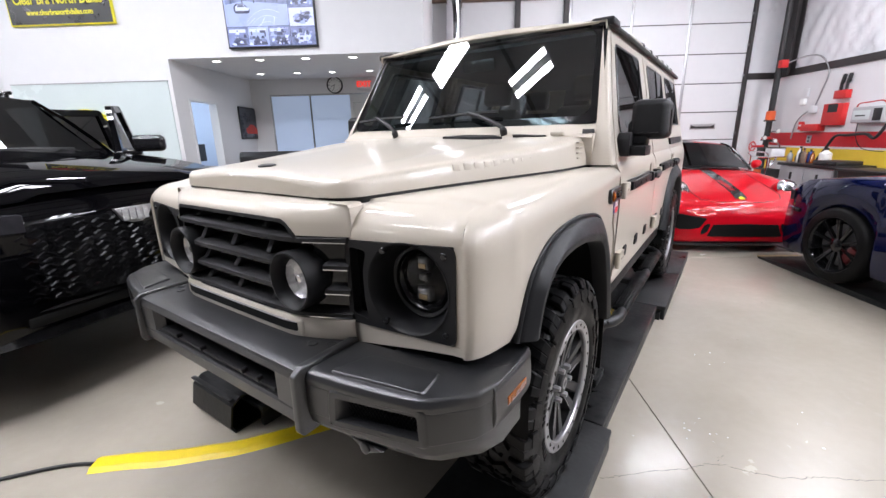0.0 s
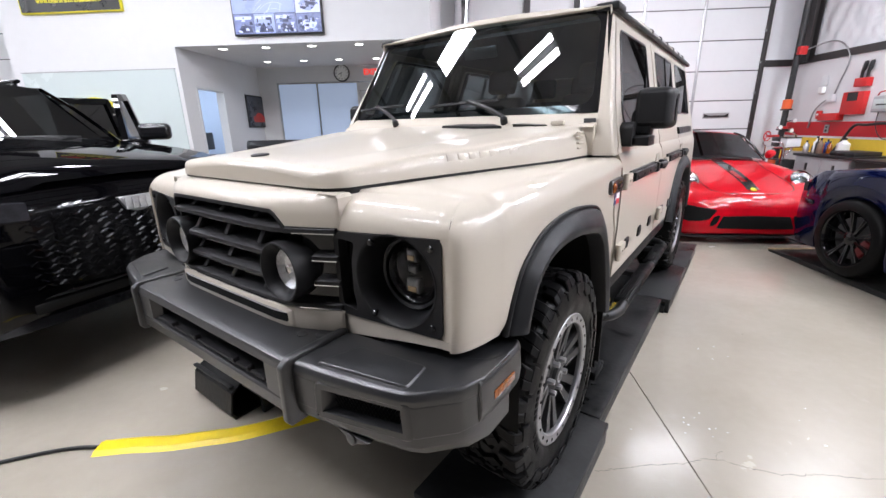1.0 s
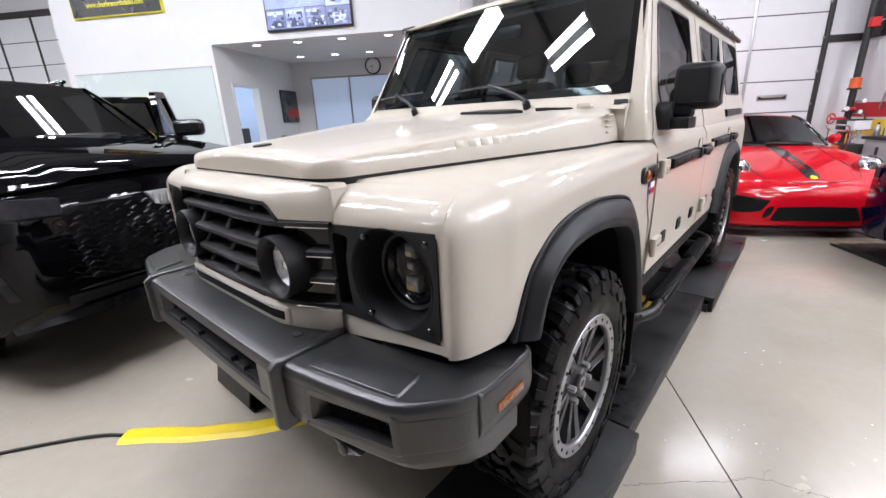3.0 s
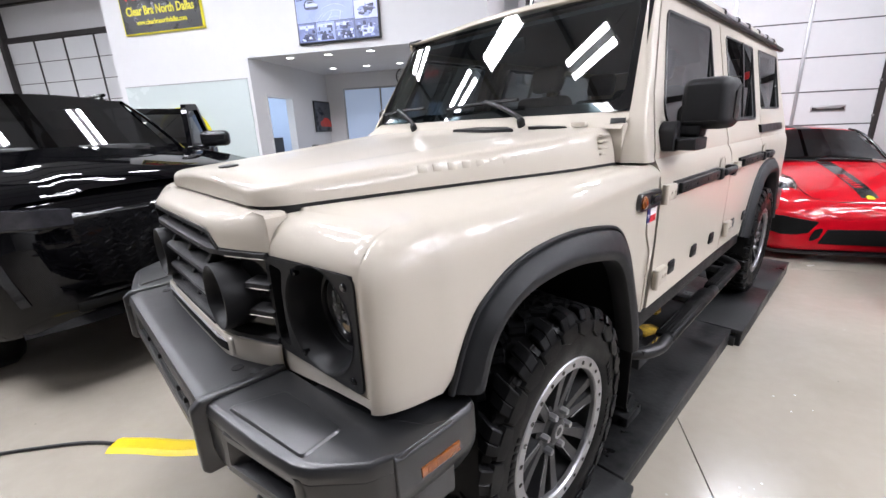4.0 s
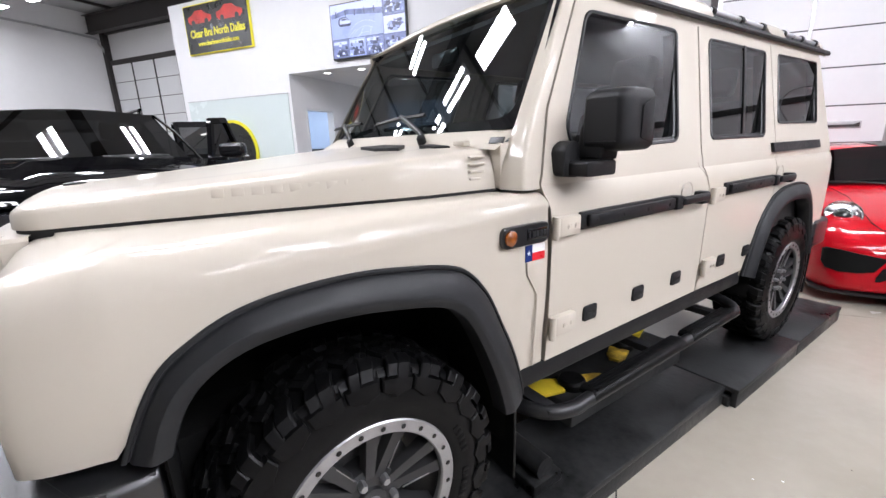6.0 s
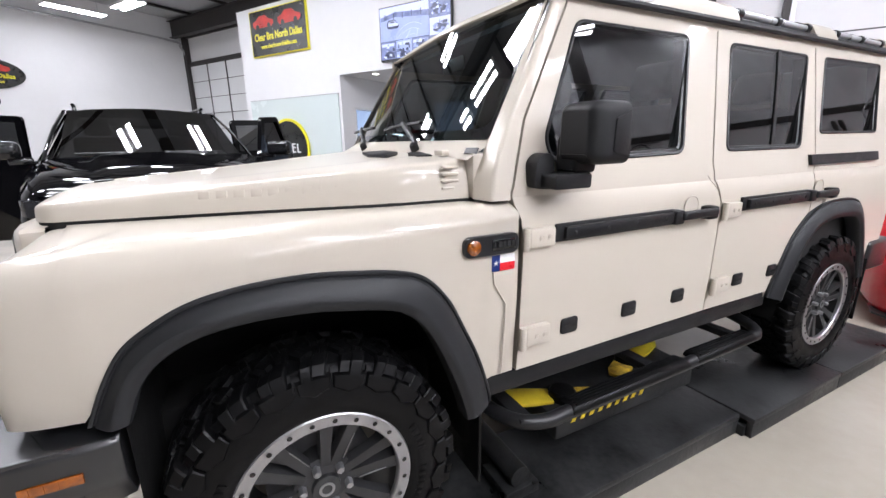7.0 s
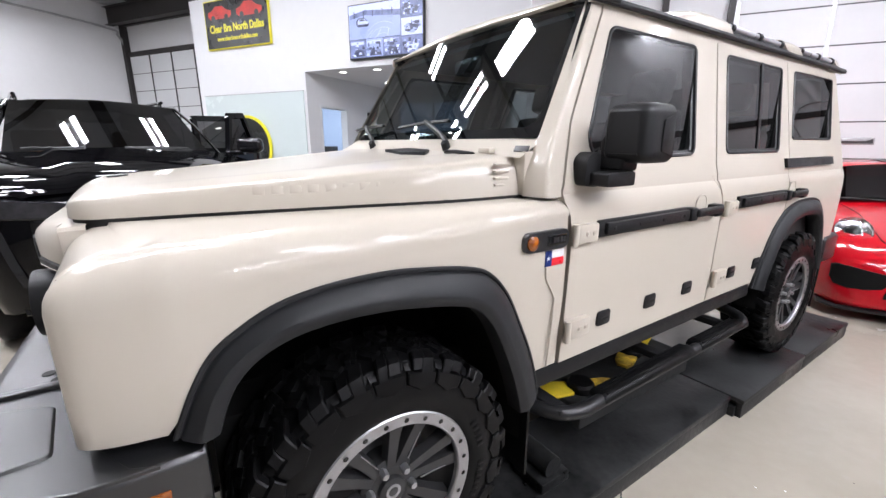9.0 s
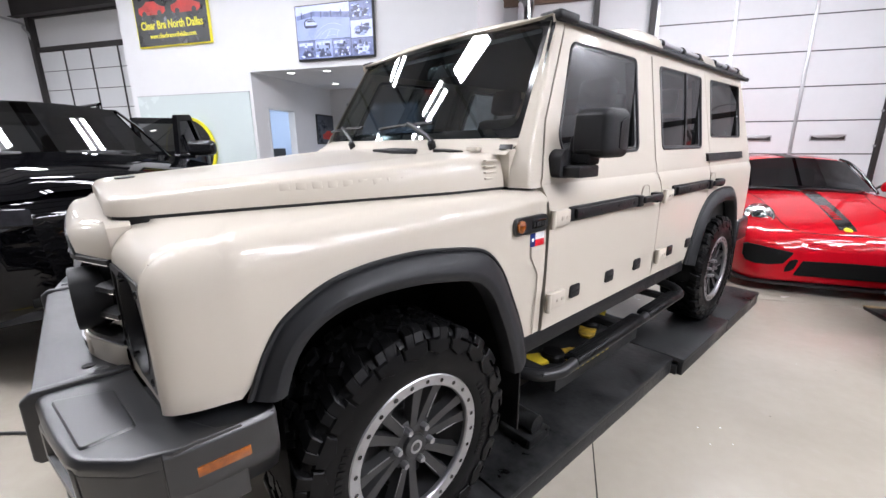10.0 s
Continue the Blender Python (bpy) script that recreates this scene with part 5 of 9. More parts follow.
def interior():
    p = WAGON
    part("underbody", box((-0.62, -0.45, 0.52), (0.62, 3.40, 0.74), 0.02), LINER, p)
    part("body_lining_left", box((0.84, 0.70, 0.66), (0.868, 3.48, 1.33)), SEAM, p)
    part("body_lining_right", box((-0.868, 0.70, 0.66), (-0.84, 3.48, 1.33)), SEAM, p)
    part("engine_bay", box((-0.44, -0.58, 0.70), (0.44, 0.50, 1.27)), SEAM, p)
    part("cabin_floor", box((-0.84, 0.62, 0.72), (0.84, 3.45, 0.78)), CABIN, p)
    part("headlining", box((-0.70, 0.90, 1.935), (0.70, 3.45, 1.955)), SEAT, p)
    part("dashboard", prism([(0.60, 1.38), (0.66, 1.47), (0.80, 1.485), (0.98, 1.43), (1.02, 1.30), (1.0, 0.95), (0.62, 0.95)], "x", -0.80, 0.80, 0.02), CABIN, p, "black dashboard")
    part("centre_screen", box((-0.15, 0.93, 1.40), (0.15, 0.96, 1.53), 0.008), GLOSS_BLACK, p)
    st = part("steering_wheel", lathe([(0.185, -0.012), (0.197, 0), (0.185, 0.012), (0.173, 0)], 36, m=pose(0.37, 1.12, 1.36, 68, 0, 0), closed=True), CABIN, p, "black steering wheel", 60)
    part("steering_boss", box((-0.09, -0.05, -0.03), (0.09, 0.05, 0.01), 0.02, m=pose(0.37, 1.12, 1.36, 68, 0, 0)), CABIN, st)
    for x, y in ((0.38, 1.50), (-0.38, 1.50), (0.40, 2.42), (-0.40, 2.42), (0.0, 2.42)):
        s = part("seat", box((x - 0.23, y - 0.25, 0.98), (x + 0.23, y + 0.22, 1.12), 0.05, 3), SEAT, p, "grey cloth seat", 50)
        part("seat_back", box((-0.22, -0.06, 0), (0.22, 0.07, 0.62), 0.05, 3, m=pose(x, y + 0.22, 1.06, -14, 0, 0)), SEAT, s, "", 50)
        part("headrest", box((-0.12, -0.045, 0.66), (0.12, 0.05, 0.84), 0.035, 3, m=pose(x, y + 0.22, 1.06, -14, 0, 0)), SEAT, s, "", 50)
    part("interior_mirror", box((-0.11, 0.90, 1.83), (0.11, 0.92, 1.895), 0.012), GLOSS_BLACK, p)
    part("spare_wheel", lathe([(0.20, -0.12), (0.37, -0.12), (0.39, 0), (0.37, 0.12), (0.20, 0.12)], 40, m=pose(-0.2, 3.70, 1.2, 90, 0, 0)), RUBBER, p)
    for y in (0, WHEELBASE):
        part("axle", rod((-0.75, y, HUB_Z), (0.75, y, HUB_Z), 0.045), LINER, p)


for side in (1, -1):
    wagon_side(side)
bonnet(WAGON)
nose(WAGON)
bumper(WAGON)
roof_and_screen()
interior()
for wy in (0, WHEELBASE):
    for side in (1, -1):
        wheel(0.800 * side, wy - 0.003, side, WAGON)
# ---- the workshop: floor, walls, ceiling (building axes) ----
WALL = mat("white_wall_paint", (0.71, 0.71, 0.72), 0.55, var=0.03, scale=0.8, bump=0.04, bscale=120)
VINYL = mat("white_vinyl_sheet", (0.74, 0.75, 0.77), 0.32, var=0.05, scale=1.2, bump=0.9, bscale=3.0)
STEEL_DARK = mat("dark_primed_steel", (0.030, 0.026, 0.026), 0.55, var=0.25, scale=3, bump=0.05, bscale=60)
GREY_METAL = mat("galvanised_steel", (0.42, 0.42, 0.43), 0.38, 0.8, var=0.15, scale=8)
DOOR_WHITE = mat("white_door_panel", (0.68, 0.69, 0.70), 0.45, var=0.03, scale=1.5, bump=0.06, bscale=160)
CEIL = mat("grey_roof_sheet", (0.42, 0.43, 0.45), 0.6, var=0.08, scale=1.0, bump=0.15, bscale=10)
SOFFIT = mat("white_soffit", (0.70, 0.70, 0.71), 0.7, var=0.03)
RED_BAND = mat("red_band_paint", (0.52, 0.012, 0.02), 0.45, var=0.08, scale=2)
YELLOW_BAND = mat("yellow_band_paint", (0.80, 0.55, 0.05), 0.45, var=0.06, scale=2)
YELLOW = mat("yellow_plastic", (0.85, 0.62, 0.01), 0.45, var=0.08, scale=6, bump=0.05)
BLACK = mat("black_plastic", (0.015, 0.015, 0.016), 0.45, var=0.2, scale=8)
RED = mat("red_enamel", (0.55, 0.02, 0.02), 0.35, var=0.1, scale=5)
ORANGE = mat("orange_enamel", (0.75, 0.12, 0.03), 0.4, var=0.1, scale=5)
FROST = mat("pale_green_glass", (0.60, 0.67, 0.66), 0.22, var=0.02, scale=0.7)
LIGHT = mat("lamp_diffuser", (0.918, 0.925, 1.01), 0.5, var=0, emit=LAMP)
DOWNLIGHT = mat("downlight_lens", (1.0, 0.99, 0.97), 0.5, var=0, emit=9.0)
FACE = mat("clock_face", (0.80, 0.80, 0.78), 0.4, var=0.02)
WOOD = mat("brown_wood", (0.16, 0.10, 0.07), 0.5, var=0.25, scale=10)


def concrete():
    """Polished slab: broad cloudy tone, fine mottling, small pits and pale scuffs, uneven polish."""
    m = mat("polished_concrete", (0.395, 0.355, 0.297), 0.21, var=0.07, scale=1.7, bump=0.05, bscale=90, rvar=0.07)
    nt = m.node_tree
    p = nt.nodes["Principled BSDF"]
    base = p.inputs["Base Color"].links[0].from_socket
    tc = nt.nodes.new("ShaderNodeTexCoord")
    for kind, scale, lo, hi, tone in (("n", 0.55, 0.42, 0.72, (0.285, 0.255, 0.212)), ("n", 14.0, 0.60, 0.78, (0.40, 0.365, 0.32)), ("v", 9.0, 0.045, 0.02, (0.12, 0.10, 0.085)), ("v", 5.3, 0.05, 0.03, (0.62, 0.60, 0.56))):
        if kind == "n":
            tx = nt.nodes.new("ShaderNodeTexNoise")
            tx.inputs["Detail"].default_value = 6
            out = tx.outputs["Fac"]
        else:
            tx = nt.nodes.new("ShaderNodeTexVoronoi")
            tx.inputs["Randomness"].default_value = 1.0
            out = tx.outputs["Distance"]
        tx.inputs["Scale"].default_value = scale
        nt.links.new(tc.outputs["Object"], tx.inputs["Vector"])
        rg = nt.nodes.new("ShaderNodeMapRange")
        rg.inputs["From Min"].default_value, rg.inputs["From Max"].default_value = lo, hi
        rg.inputs["To Max"].default_value = 0.55 if kind == "n" else 0.8
        nt.links.new(out, rg.inputs["Value"])
        mx = nt.nodes.new("ShaderNodeMix")
        mx.data_type = "RGBA"
        mx.inputs[7].default_value = (*tone, 1)
        fac = rg.outputs[0]
        if kind == "v":
            # only a few of the cells carry a speck
            wn, gt, mu = nt.nodes.new("ShaderNodeTexWhiteNoise"), nt.nodes.new("ShaderNodeMath"), nt.nodes.new("ShaderNodeMath")
            nt.links.new(tx.outputs["Position"], wn.inputs["Vector"])
            gt.operation, mu.operation = "GREATER_THAN", "MULTIPLY"
            gt.inputs[1].default_value = 0.93
            nt.links.new(wn.outputs["Value"], gt.inputs[0])
            nt.links.new(gt.outputs[0], mu.inputs[0])
            nt.links.new(rg.outputs[0], mu.inputs[1])
            fac = mu.outputs[0]
        nt.links.new(fac, mx.inputs[0])
        nt.links.new(base, mx.inputs[6])
        base = mx.outputs[2]
    nt.links.new(base, p.inputs["Base Color"])
    return m


CONCRETE = concrete()
U0, U1, N0, N1, ZC = -13.05, 6.70, -8.0, 7.20, 5.35

# floor: slabs with sawn joints between them
bm = bmesh.new()
us, ns = [U0 - 0.3, -9.3, -3.95, 1.395, U1 + 0.3], [N0 - 0.3, -5.2, 2.9, 12.0]
for i in range(len(us) - 1):
    for j in range(len(ns) - 1):
        box((us[i] + 0.003, ns[j] + 0.003, -0.2), (us[i + 1] - 0.003, ns[j + 1] - 0.003, 0), 0, bm=bm)
floor = tagged(link("floor", bm, CONCRETE, m=B), "polished beige concrete floor with sawn joints and hairline cracks", "floor", kind="structure")
tagged(link("floor_base", box((U0 - 0.3, N0 - 0.3, -0.25), (U1 + 0.3, 12, -0.012)), SEAM, m=B), "dark bed under the floor joints", "floor", kind="structure")


def fleck_patch(cx, cy, spread, count, seed):
    """Small chips of white paint stuck to the slab."""
    rng = random.Random(seed)
    k = bmesh.new()
    for _ in range(count):
        x, y, r = cx + rng.gauss(0, spread), cy + rng.gauss(0, spread * 0.6), rng.uniform(0.0015, 0.0050)
        turn = rng.uniform(0, 6.3)
        o = [(x + r * rng.uniform(0.5, 1.2) * math.cos(turn + q) * 1.5, y + r * rng.uniform(0.5, 1.2) * math.sin(turn + q)) for q in (0, 1.0, 2.1, 3.1, 4.2, 5.3)]
        prism(o, "z", 0.0005, 0.0016, bm=k)
    tagged(link("paint_flecks", k, FLAG_WHITE), "white paint flecks stuck to the concrete floor", "paint flecks", kind="stuff")


fleck_patch(1.40, 0.77, 0.06, 9, 5)
fleck_patch(1.33, 1.60, 0.10, 4, 6)
fleck_patch(1.9, 1.1, 0.35, 4, 7)


def crack(pts, w, seed):
    rnd = random.Random(seed)
    line = []
    for (a, b), (c, d) in zip(pts, pts[1:]):
        for k in range(12):
            f = k / 12
            line.append((a + (c - a) * f + rnd.uniform(-0.004, 0.004), b + (d - b) * f + rnd.uniform(-0.006, 0.006)))
    k = bmesh.new()
    vs = []
    for i, (x, y) in enumerate(line):
        ww = w * rnd.uniform(0.4, 1.2)
        vs.append((k.verts.new((x, y - ww, 0.0012)), k.verts.new((x, y + ww, 0.0012))))
    for a, b in zip(vs, vs[1:]):
        k.faces.new((a[0], b[0], b[1], a[1]))
    return tagged(link("floor_crack", k, SEAM, m=B), "hairline crack in the concrete floor", "crack", kind="structure")


crack([(0.97, -0.41), (1.08, -0.39), (1.19, -0.37), (1.38, -0.35), (1.47, -0.32), (1.56, -0.33), (1.62, -0.36), (1.75, -0.40), (1.93, -0.39), (2.11, -0.41), (2.6, -0.36), (3.2, -0.42)], 0.0013, 1)
crack([(1.52, -0.33), (1.54, -0.29), (1.58, -0.27)], 0.0008, 2)

sbox("wall_left", (U0 - 0.2, N0, 0), (U0, N1 + 0.2, ZC + 0.3), WALL, "white painted side wall")
# unseen closing wall, kept dark so less light bounces onto front faces
GREY_WALL = mat("bounce_cut_grey", (0.10, 0.10, 0.105), 0.6, var=0.05, scale=0.8)
sbox("wall_front", (U0 - 0.2, N0 - 0.2, 0), (U1 + 0.2, N0, ZC + 0.3), GREY_WALL, "unseen front wall, made dark grey to cut bounced light")
# tv wall round the office opening
sbox("wall_tv_left", (-6.74, 4.70, 0), (-4.03, 4.90, 4.09), WALL, "white partition wall with a glazed panel")
sbox("wall_tv_top", (-4.03, 4.70, 2.683), (-0.13, 4.90, 4.09), WALL, "white partition wall over the office opening")
sbox("wall_tv_right", (-0.33, 4.70, 0), (-0.13, 7.20, 2.683), WALL, "white partition return wall")
sbox("wall_tv_return", (-0.33, 4.90, 2.683), (-0.13, 7.20, 4.09), WALL, "white partition return wall")
sbox("wall_office_end", (-6.74, 4.90, 0), (-6.60, 7.20, 4.09), WALL, "white partition end wall")
sbox("mezzanine_top", (-6.74, 4.90, 3.95), (-0.33, 7.20, 4.05), SOFFIT, "plain deck over the office", category="deck")
sbox("office_ceiling", (-4.03, 4.90, 2.690), (-0.33, 9.4, 2.74), SOFFIT, "white office ceiling with recessed lamps", category="ceiling")
# side wall of the office with a door opening
sbox("wall_office_side", (-4.16, 4.90, 0), (-4.03, 5.06, 2.69), WALL, "white office side wall")
sbox("wall_office_side_far", (-4.16, 5.82, 0), (-4.03, 8.2, 2.69), WALL, "white office side wall")
sbox("wall_office_lintel", (-4.16, 5.06, 2.13), (-4.03, 5.82, 2.69), WALL, "white wall over the office door")
# a darker blue than the room's other wall, about 0.56 of its value
OFFICE_BLUE = mat("darker_blue_wall", (0.32, 0.38, 0.50), 0.6, var=0.03, scale=1.0)
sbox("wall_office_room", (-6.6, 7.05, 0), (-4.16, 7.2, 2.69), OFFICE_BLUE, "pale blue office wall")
for lo, hi in (((-4.17, 5.03, 0), (-4.02, 5.07, 2.16)), ((-4.17, 5.81, 0), (-4.02, 5.85, 2.16)), ((-4.17, 5.03, 2.12), (-4.02, 5.85, 2.16))):
    sbox("door_frame", lo, hi, DOOR_WHITE, "white door frame", 0.004, "trim")
# back wall of the office hall: glazed front of the lobby
sbox("wall_hall_back", (-4.03, 7.20, 2.39), (-0.33, 7.36, 2.69), WALL, "white wall over the lobby glazing")
sbox("wall_hall_left", (-4.03, 7.20, 0), (-3.64, 7.36, 2.39), WALL, "white wall beside the lobby glazing")
sbox("wall_hall_right", (-0.80, 7.20, 0), (-0.33, 7.36, 2.39), WALL, "white wall beside the lobby door")
PANE_BLUE = mat("frosted_daylit_glass", (0.45, 0.55, 0.74), 0.35, var=0.03, scale=0.6, emit=0.38)
for i, (a, b) in enumerate(((-3.62, -2.79), (-2.77, -1.92))):
    w = tagged(link("window_%d" % (i + 1), box((a, 7.26, 0.05), (b, 7.28, 2.36)), PANE_BLUE, m=B), "tall frosted lobby pane with daylight behind", "window", kind="structure")
    for lo, hi in (((a - 0.02, 7.22, 0), (a, 7.31, 2.39)), ((b, 7.22, 0), (b + 0.02, 7.31, 2.39)), ((a, 7.22, 2.36), (b, 7.31, 2.39))):
        part("window_frame", box(lo, hi), GREY_METAL, w)
d = tagged(link("door_1", box((-1.86, 7.24, 0.01), (-0.86, 7.29, 2.20), 0.004), DOOR_WHITE, m=B), "white office door with a small glazed panel", "door", kind="structure")
part("door_glass", box((-1.72, 7.232, 1.1), (-1.40, 7.239, 2.0)), PANE_BLUE, d)
part("door_casing", box((-1.92, 7.20, 0), (-1.86, 7.30, 2.28)), DOOR_WHITE, d)
part("door_head", box((-1.92, 7.20, 2.21), (-0.80, 7.30, 2.36)), DOOR_WHITE, d)
# glazed panel on the tv wall
g = tagged(link("window_3", box((-6.60, 4.678, 0.0), (-4.09, 4.696, 2.372)), FROST, m=B), "pale green back-painted glass panel on the wall", "window", kind="structure")
part("glass_edge", box((-6.60, 4.672, 2.372), (-4.085, 4.697, 2.384)), GREY_METAL, g)
# back wall
sbox("wall_back_left", (U0, N1, 0), (-6.6, N1 + 0.2, ZC + 0.3), WALL, "white back wall behind the roll-up door")
sbox("wall_back_middle", (-0.33, N1, 0), (2.56, N1 + 0.2, ZC + 0.3), WALL, "white back wall")
sbox("wall_back_door_top", (2.56, N1, 4.3), (6.12, N1 + 0.2, ZC + 0.3), VINYL, "white insulation over the roll-up door")
sbox("wall_back_corner", (6.12, N1, 0), (U1 + 0.2, N1 + 0.2, 2.43), WALL, "white lining board in the corner")
sbox("wall_back_corner_top", (6.12, N1, 2.55), (U1 + 0.2, N1 + 0.2, ZC + 0.3), VINYL, "wrinkled white vinyl insulation")
sbox("girt_back", (6.12, N1 - 0.02, 2.43), (U1, N1 + 0.2, 2.55), STEEL_DARK, "dark steel wall girt", category="beam")
# right wall
sbox("wall_right_low", (U1, N0, 0), (U1 + 0.2, N1, 2.43), WALL, "white lining board with red and yellow bands")
sbox("girt_right", (U1 - 0.02, N0, 2.43), (U1 + 0.2, N1 - 0.02, 2.55), STEEL_DARK, "dark steel wall girt", category="beam")


def vinyl_wall():
    """Loose white insulation facing, hung in wrinkled sheets between girt and eaves."""
    k = bmesh.new()
    rows, cols = 64, 320
    grid = []
    for i in range(rows + 1):
        z = 2.55 + (ZC - 2.55) * i / rows
        line = []
        for j in range(cols + 1):
            n = N0 + (N1 - N0) * j / cols
            seam = math.exp(-((n % 1.5 - 0.75) / 0.09) ** 2)
            d = 0.04 * noise.noise((n * 1.3, z * 0.9, 1.7)) + 0.024 * noise.noise((n * 6.0 + z * 2.5, z * 2.2, 4.2)) + 0.012 * noise.noise((n * 13.0 - z * 5.0, z * 5.0, 7.7)) + 0.03 * seam * noise.noise((n * 9, z * 6, 9.1))
            line.append(k.verts.new((U1 + 0.03 - d, n, z)))
        grid.append(line)
    for a, b in zip(grid, grid[1:]):
        for j in range(cols):
            k.faces.new((a[j], a[j + 1], b[j + 1], b[j]))
    return k


VINYL_PLAIN = mat("white_vinyl_facing", (0.74, 0.75, 0.77), 0.3, var=0.04, scale=1.2)
tagged(link("wall_right_sheet", vinyl_wall(), VINYL_PLAIN, smooth=60, m=B), "wrinkled white vinyl insulation sheet", "wall", kind="structure")
sbox("wall_right_outer", (U1 + 0.12, N0, 2.55), (U1 + 0.2, N1, ZC + 0.3), WALL, "outer skin behind the insulation")
sbox("band_red", (U1 - 0.004, 0.5, 1.15), (U1 + 0.05, 7.0, 1.39), RED_BAND, "painted red wall band", category="trim")
sbox("band_yellow", (U1 - 0.004, 0.5, 0.86), (U1 + 0.05, 7.0, 1.115), YELLOW_BAND, "painted yellow wall band", category="trim")
sbox("ceiling", (U0 - 0.2, N0 - 0.2, ZC), (U1 + 0.2, N1 + 0.2, ZC + 0.08), CEIL, "grey ribbed metal roof lining", category="ceiling")


def steel_frame(n, name):
    """Tapered portal frame: column at each end and a rafter under the roof."""
    k = bmesh.new()
    z0, d0, z1, d1, base = 2.45, 0.125, 4.95, 0.15, U1 - 0.005
    prism([(base, z0), (base, z1), (base - d1, z1), (base - d0, z0)], "y", n - 0.006, n + 0.006, bm=k)
    prism([(base - d0, z0), (base - d1, z1), (base - d1 - 0.012, z1), (base - d0 - 0.012, z0)], "y", n - 0.11, n + 0.11, bm=k)
    prism([(base, z0), (base, z1), (base - 0.012, z1), (base - 0.012, z0)], "y", n - 0.11, n + 0.11, bm=k)
    box((U0, n - 0.006, 4.80), (U1 - 0.02, n + 0.006, 5.25), bm=k)
    for z in (4.79, 5.25):
        box((U0, n - 0.10, z), (U1 - 0.02, n + 0.10, z + 0.012), bm=k)
    return tagged(link(name, k, STEEL_DARK, m=B), "dark primed steel portal frame", "beam", kind="structure")


for i, n in enumerate((6.78, 1.92, -2.6, -6.9)):
    steel_frame(n, "steel_frame_%d" % (i + 1))
k = bmesh.new()
for i in range(11):
    u = U0 + 1.2 + i * 1.75
    prism([(u, 5.26), (u + 0.06, 5.26), (u + 0.06, 5.268), (u + 0.008, 5.268), (u + 0.008, 5.34), (u - 0.055, 5.34), (u - 0.055, 5.332), (u, 5.332)], "y", N0, N1, bm=k)
tagged(link("purlin_row", k, STEEL_DARK, m=B), "thin steel purlins under the roof", "beam", kind="structure")


# ---- roll-up doors ----
def rollup(name, u0, u1, step, cols, z_top, label, dark=0.012, first=0.5):
    ob = thing(name, B, label, "door", kind="structure")
    z = 0.0
    n = 0
    while z < z_top - 0.05:
        h = first if n == 0 else min(step, z_top - z)
        k = box((u0, N1 - 0.05, z + 0.006), (u1, N1 - 0.01, z + h - 0.006), 0.004, 1)
        part("door_panel", k, DOOR_WHITE, ob)
        part("panel_joint", box((u0, N1 - 0.052, z + h - dark), (u1, N1 - 0.004, z + h + dark * 0.6)), DULL_STEEL if dark > 0.011 else STEEL_DARK, ob)
        z += h
        n += 1
    for c in cols:
        part("stile", box((c - 0.028, N1 - 0.058, 0.0), (c + 0.028, N1 - 0.049, z_top - 0.01), 0.001), GREY_METAL if dark > 0.011 else STEEL_DARK, ob)
    return ob


rd = rollup("roll_up_door", 2.60, 6.06, 0.547, (3.78, 4.90), 4.38, "white sectional roll-up door with steel stiles", first=0.733)
for u in (3.23, 4.34, 5.40):
    hh = part("lift_handle", box((u - 0.255, N1 - 0.056, 1.49), (u + 0.255, N1 - 0.048, 1.595), 0.002), GREY_METAL, rd, "recessed lift handle")
    part("handle_slot", box((u - 0.235, N1 - 0.059, 1.51), (u + 0.235, N1 - 0.055, 1.575)), STEEL_DARK, hh)
    part("handle_bar", prism([(u - 0.235, 1.575), (u + 0.235, 1.575), (u + 0.15, 1.545), (u - 0.15, 1.545)], "y", N1 - 0.066, N1 - 0.058), ALLOY, hh)
for u in (2.57, 6.09):
    part("door_track", box((u - 0.03, N1 - 0.11, 0), (u + 0.03, N1 - 0.03, 4.6), 0.004), STEEL_DARK if u > 3 else GREY_METAL, rd)
    for i in range(8):
        part("roller", rod((u - 0.05, N1 - 0.075, 0.3 + 0.553 * i), (u + 0.02, N1 - 0.075, 0.3 + 0.553 * i), 0.022, 10), GREY_METAL, rd)
ld = rollup("roll_up_door_far", -13.0, -7.0, 0.495, (-12.0, -11.02, -10.04, -9.06, -8.08), 4.0, "white sectional roll-up door with thin dark joints", 0.010, 0.535)
part("door_track", box((-13.05, N1 - 0.14, 0), (-12.98, N1 - 0.05, 4.3)), GREY_METAL, ld)
part("curved_track", tube(smooth_line([(-12.98, N1 - 0.1, 4.2), (-12.98, N1 - 0.25, 4.55), (-12.98, N1 - 0.7, 4.72), (-12.98, 2.5, 4.80)], 6), 0.03, 8), GREY_METAL, ld)
part("curved_track", tube(smooth_line([(-7.0, N1 - 0.1, 4.2), (-7.0, N1 - 0.25, 4.55), (-7.0, N1 - 0.7, 4.72), (-7.0, 2.5, 4.80)], 6), 0.03, 8), GREY_METAL, ld)
sbox("girt_far_door", (-13.05, N1 - 0.09, 4.01), (-6.74, N1, 4.12), STEEL_DARK, "dark steel door header", category="beam")
sbox("girt_far_wall", (-13.05, N1 - 0.09, 4.84), (-6.74, N1, 4.93), STEEL_DARK, "dark steel wall girt", category="beam")
sbox("post_far_wall", (-13.05, N1 - 0.16, 0), (-12.92, N1, ZC), STEEL_DARK, "dark steel corner post", category="beam")
sbox("post_far_mid", (-7.1, N1 - 0.16, 4.3), (-6.95, N1, ZC), STEEL_DARK, "dark steel wall post", category="beam")
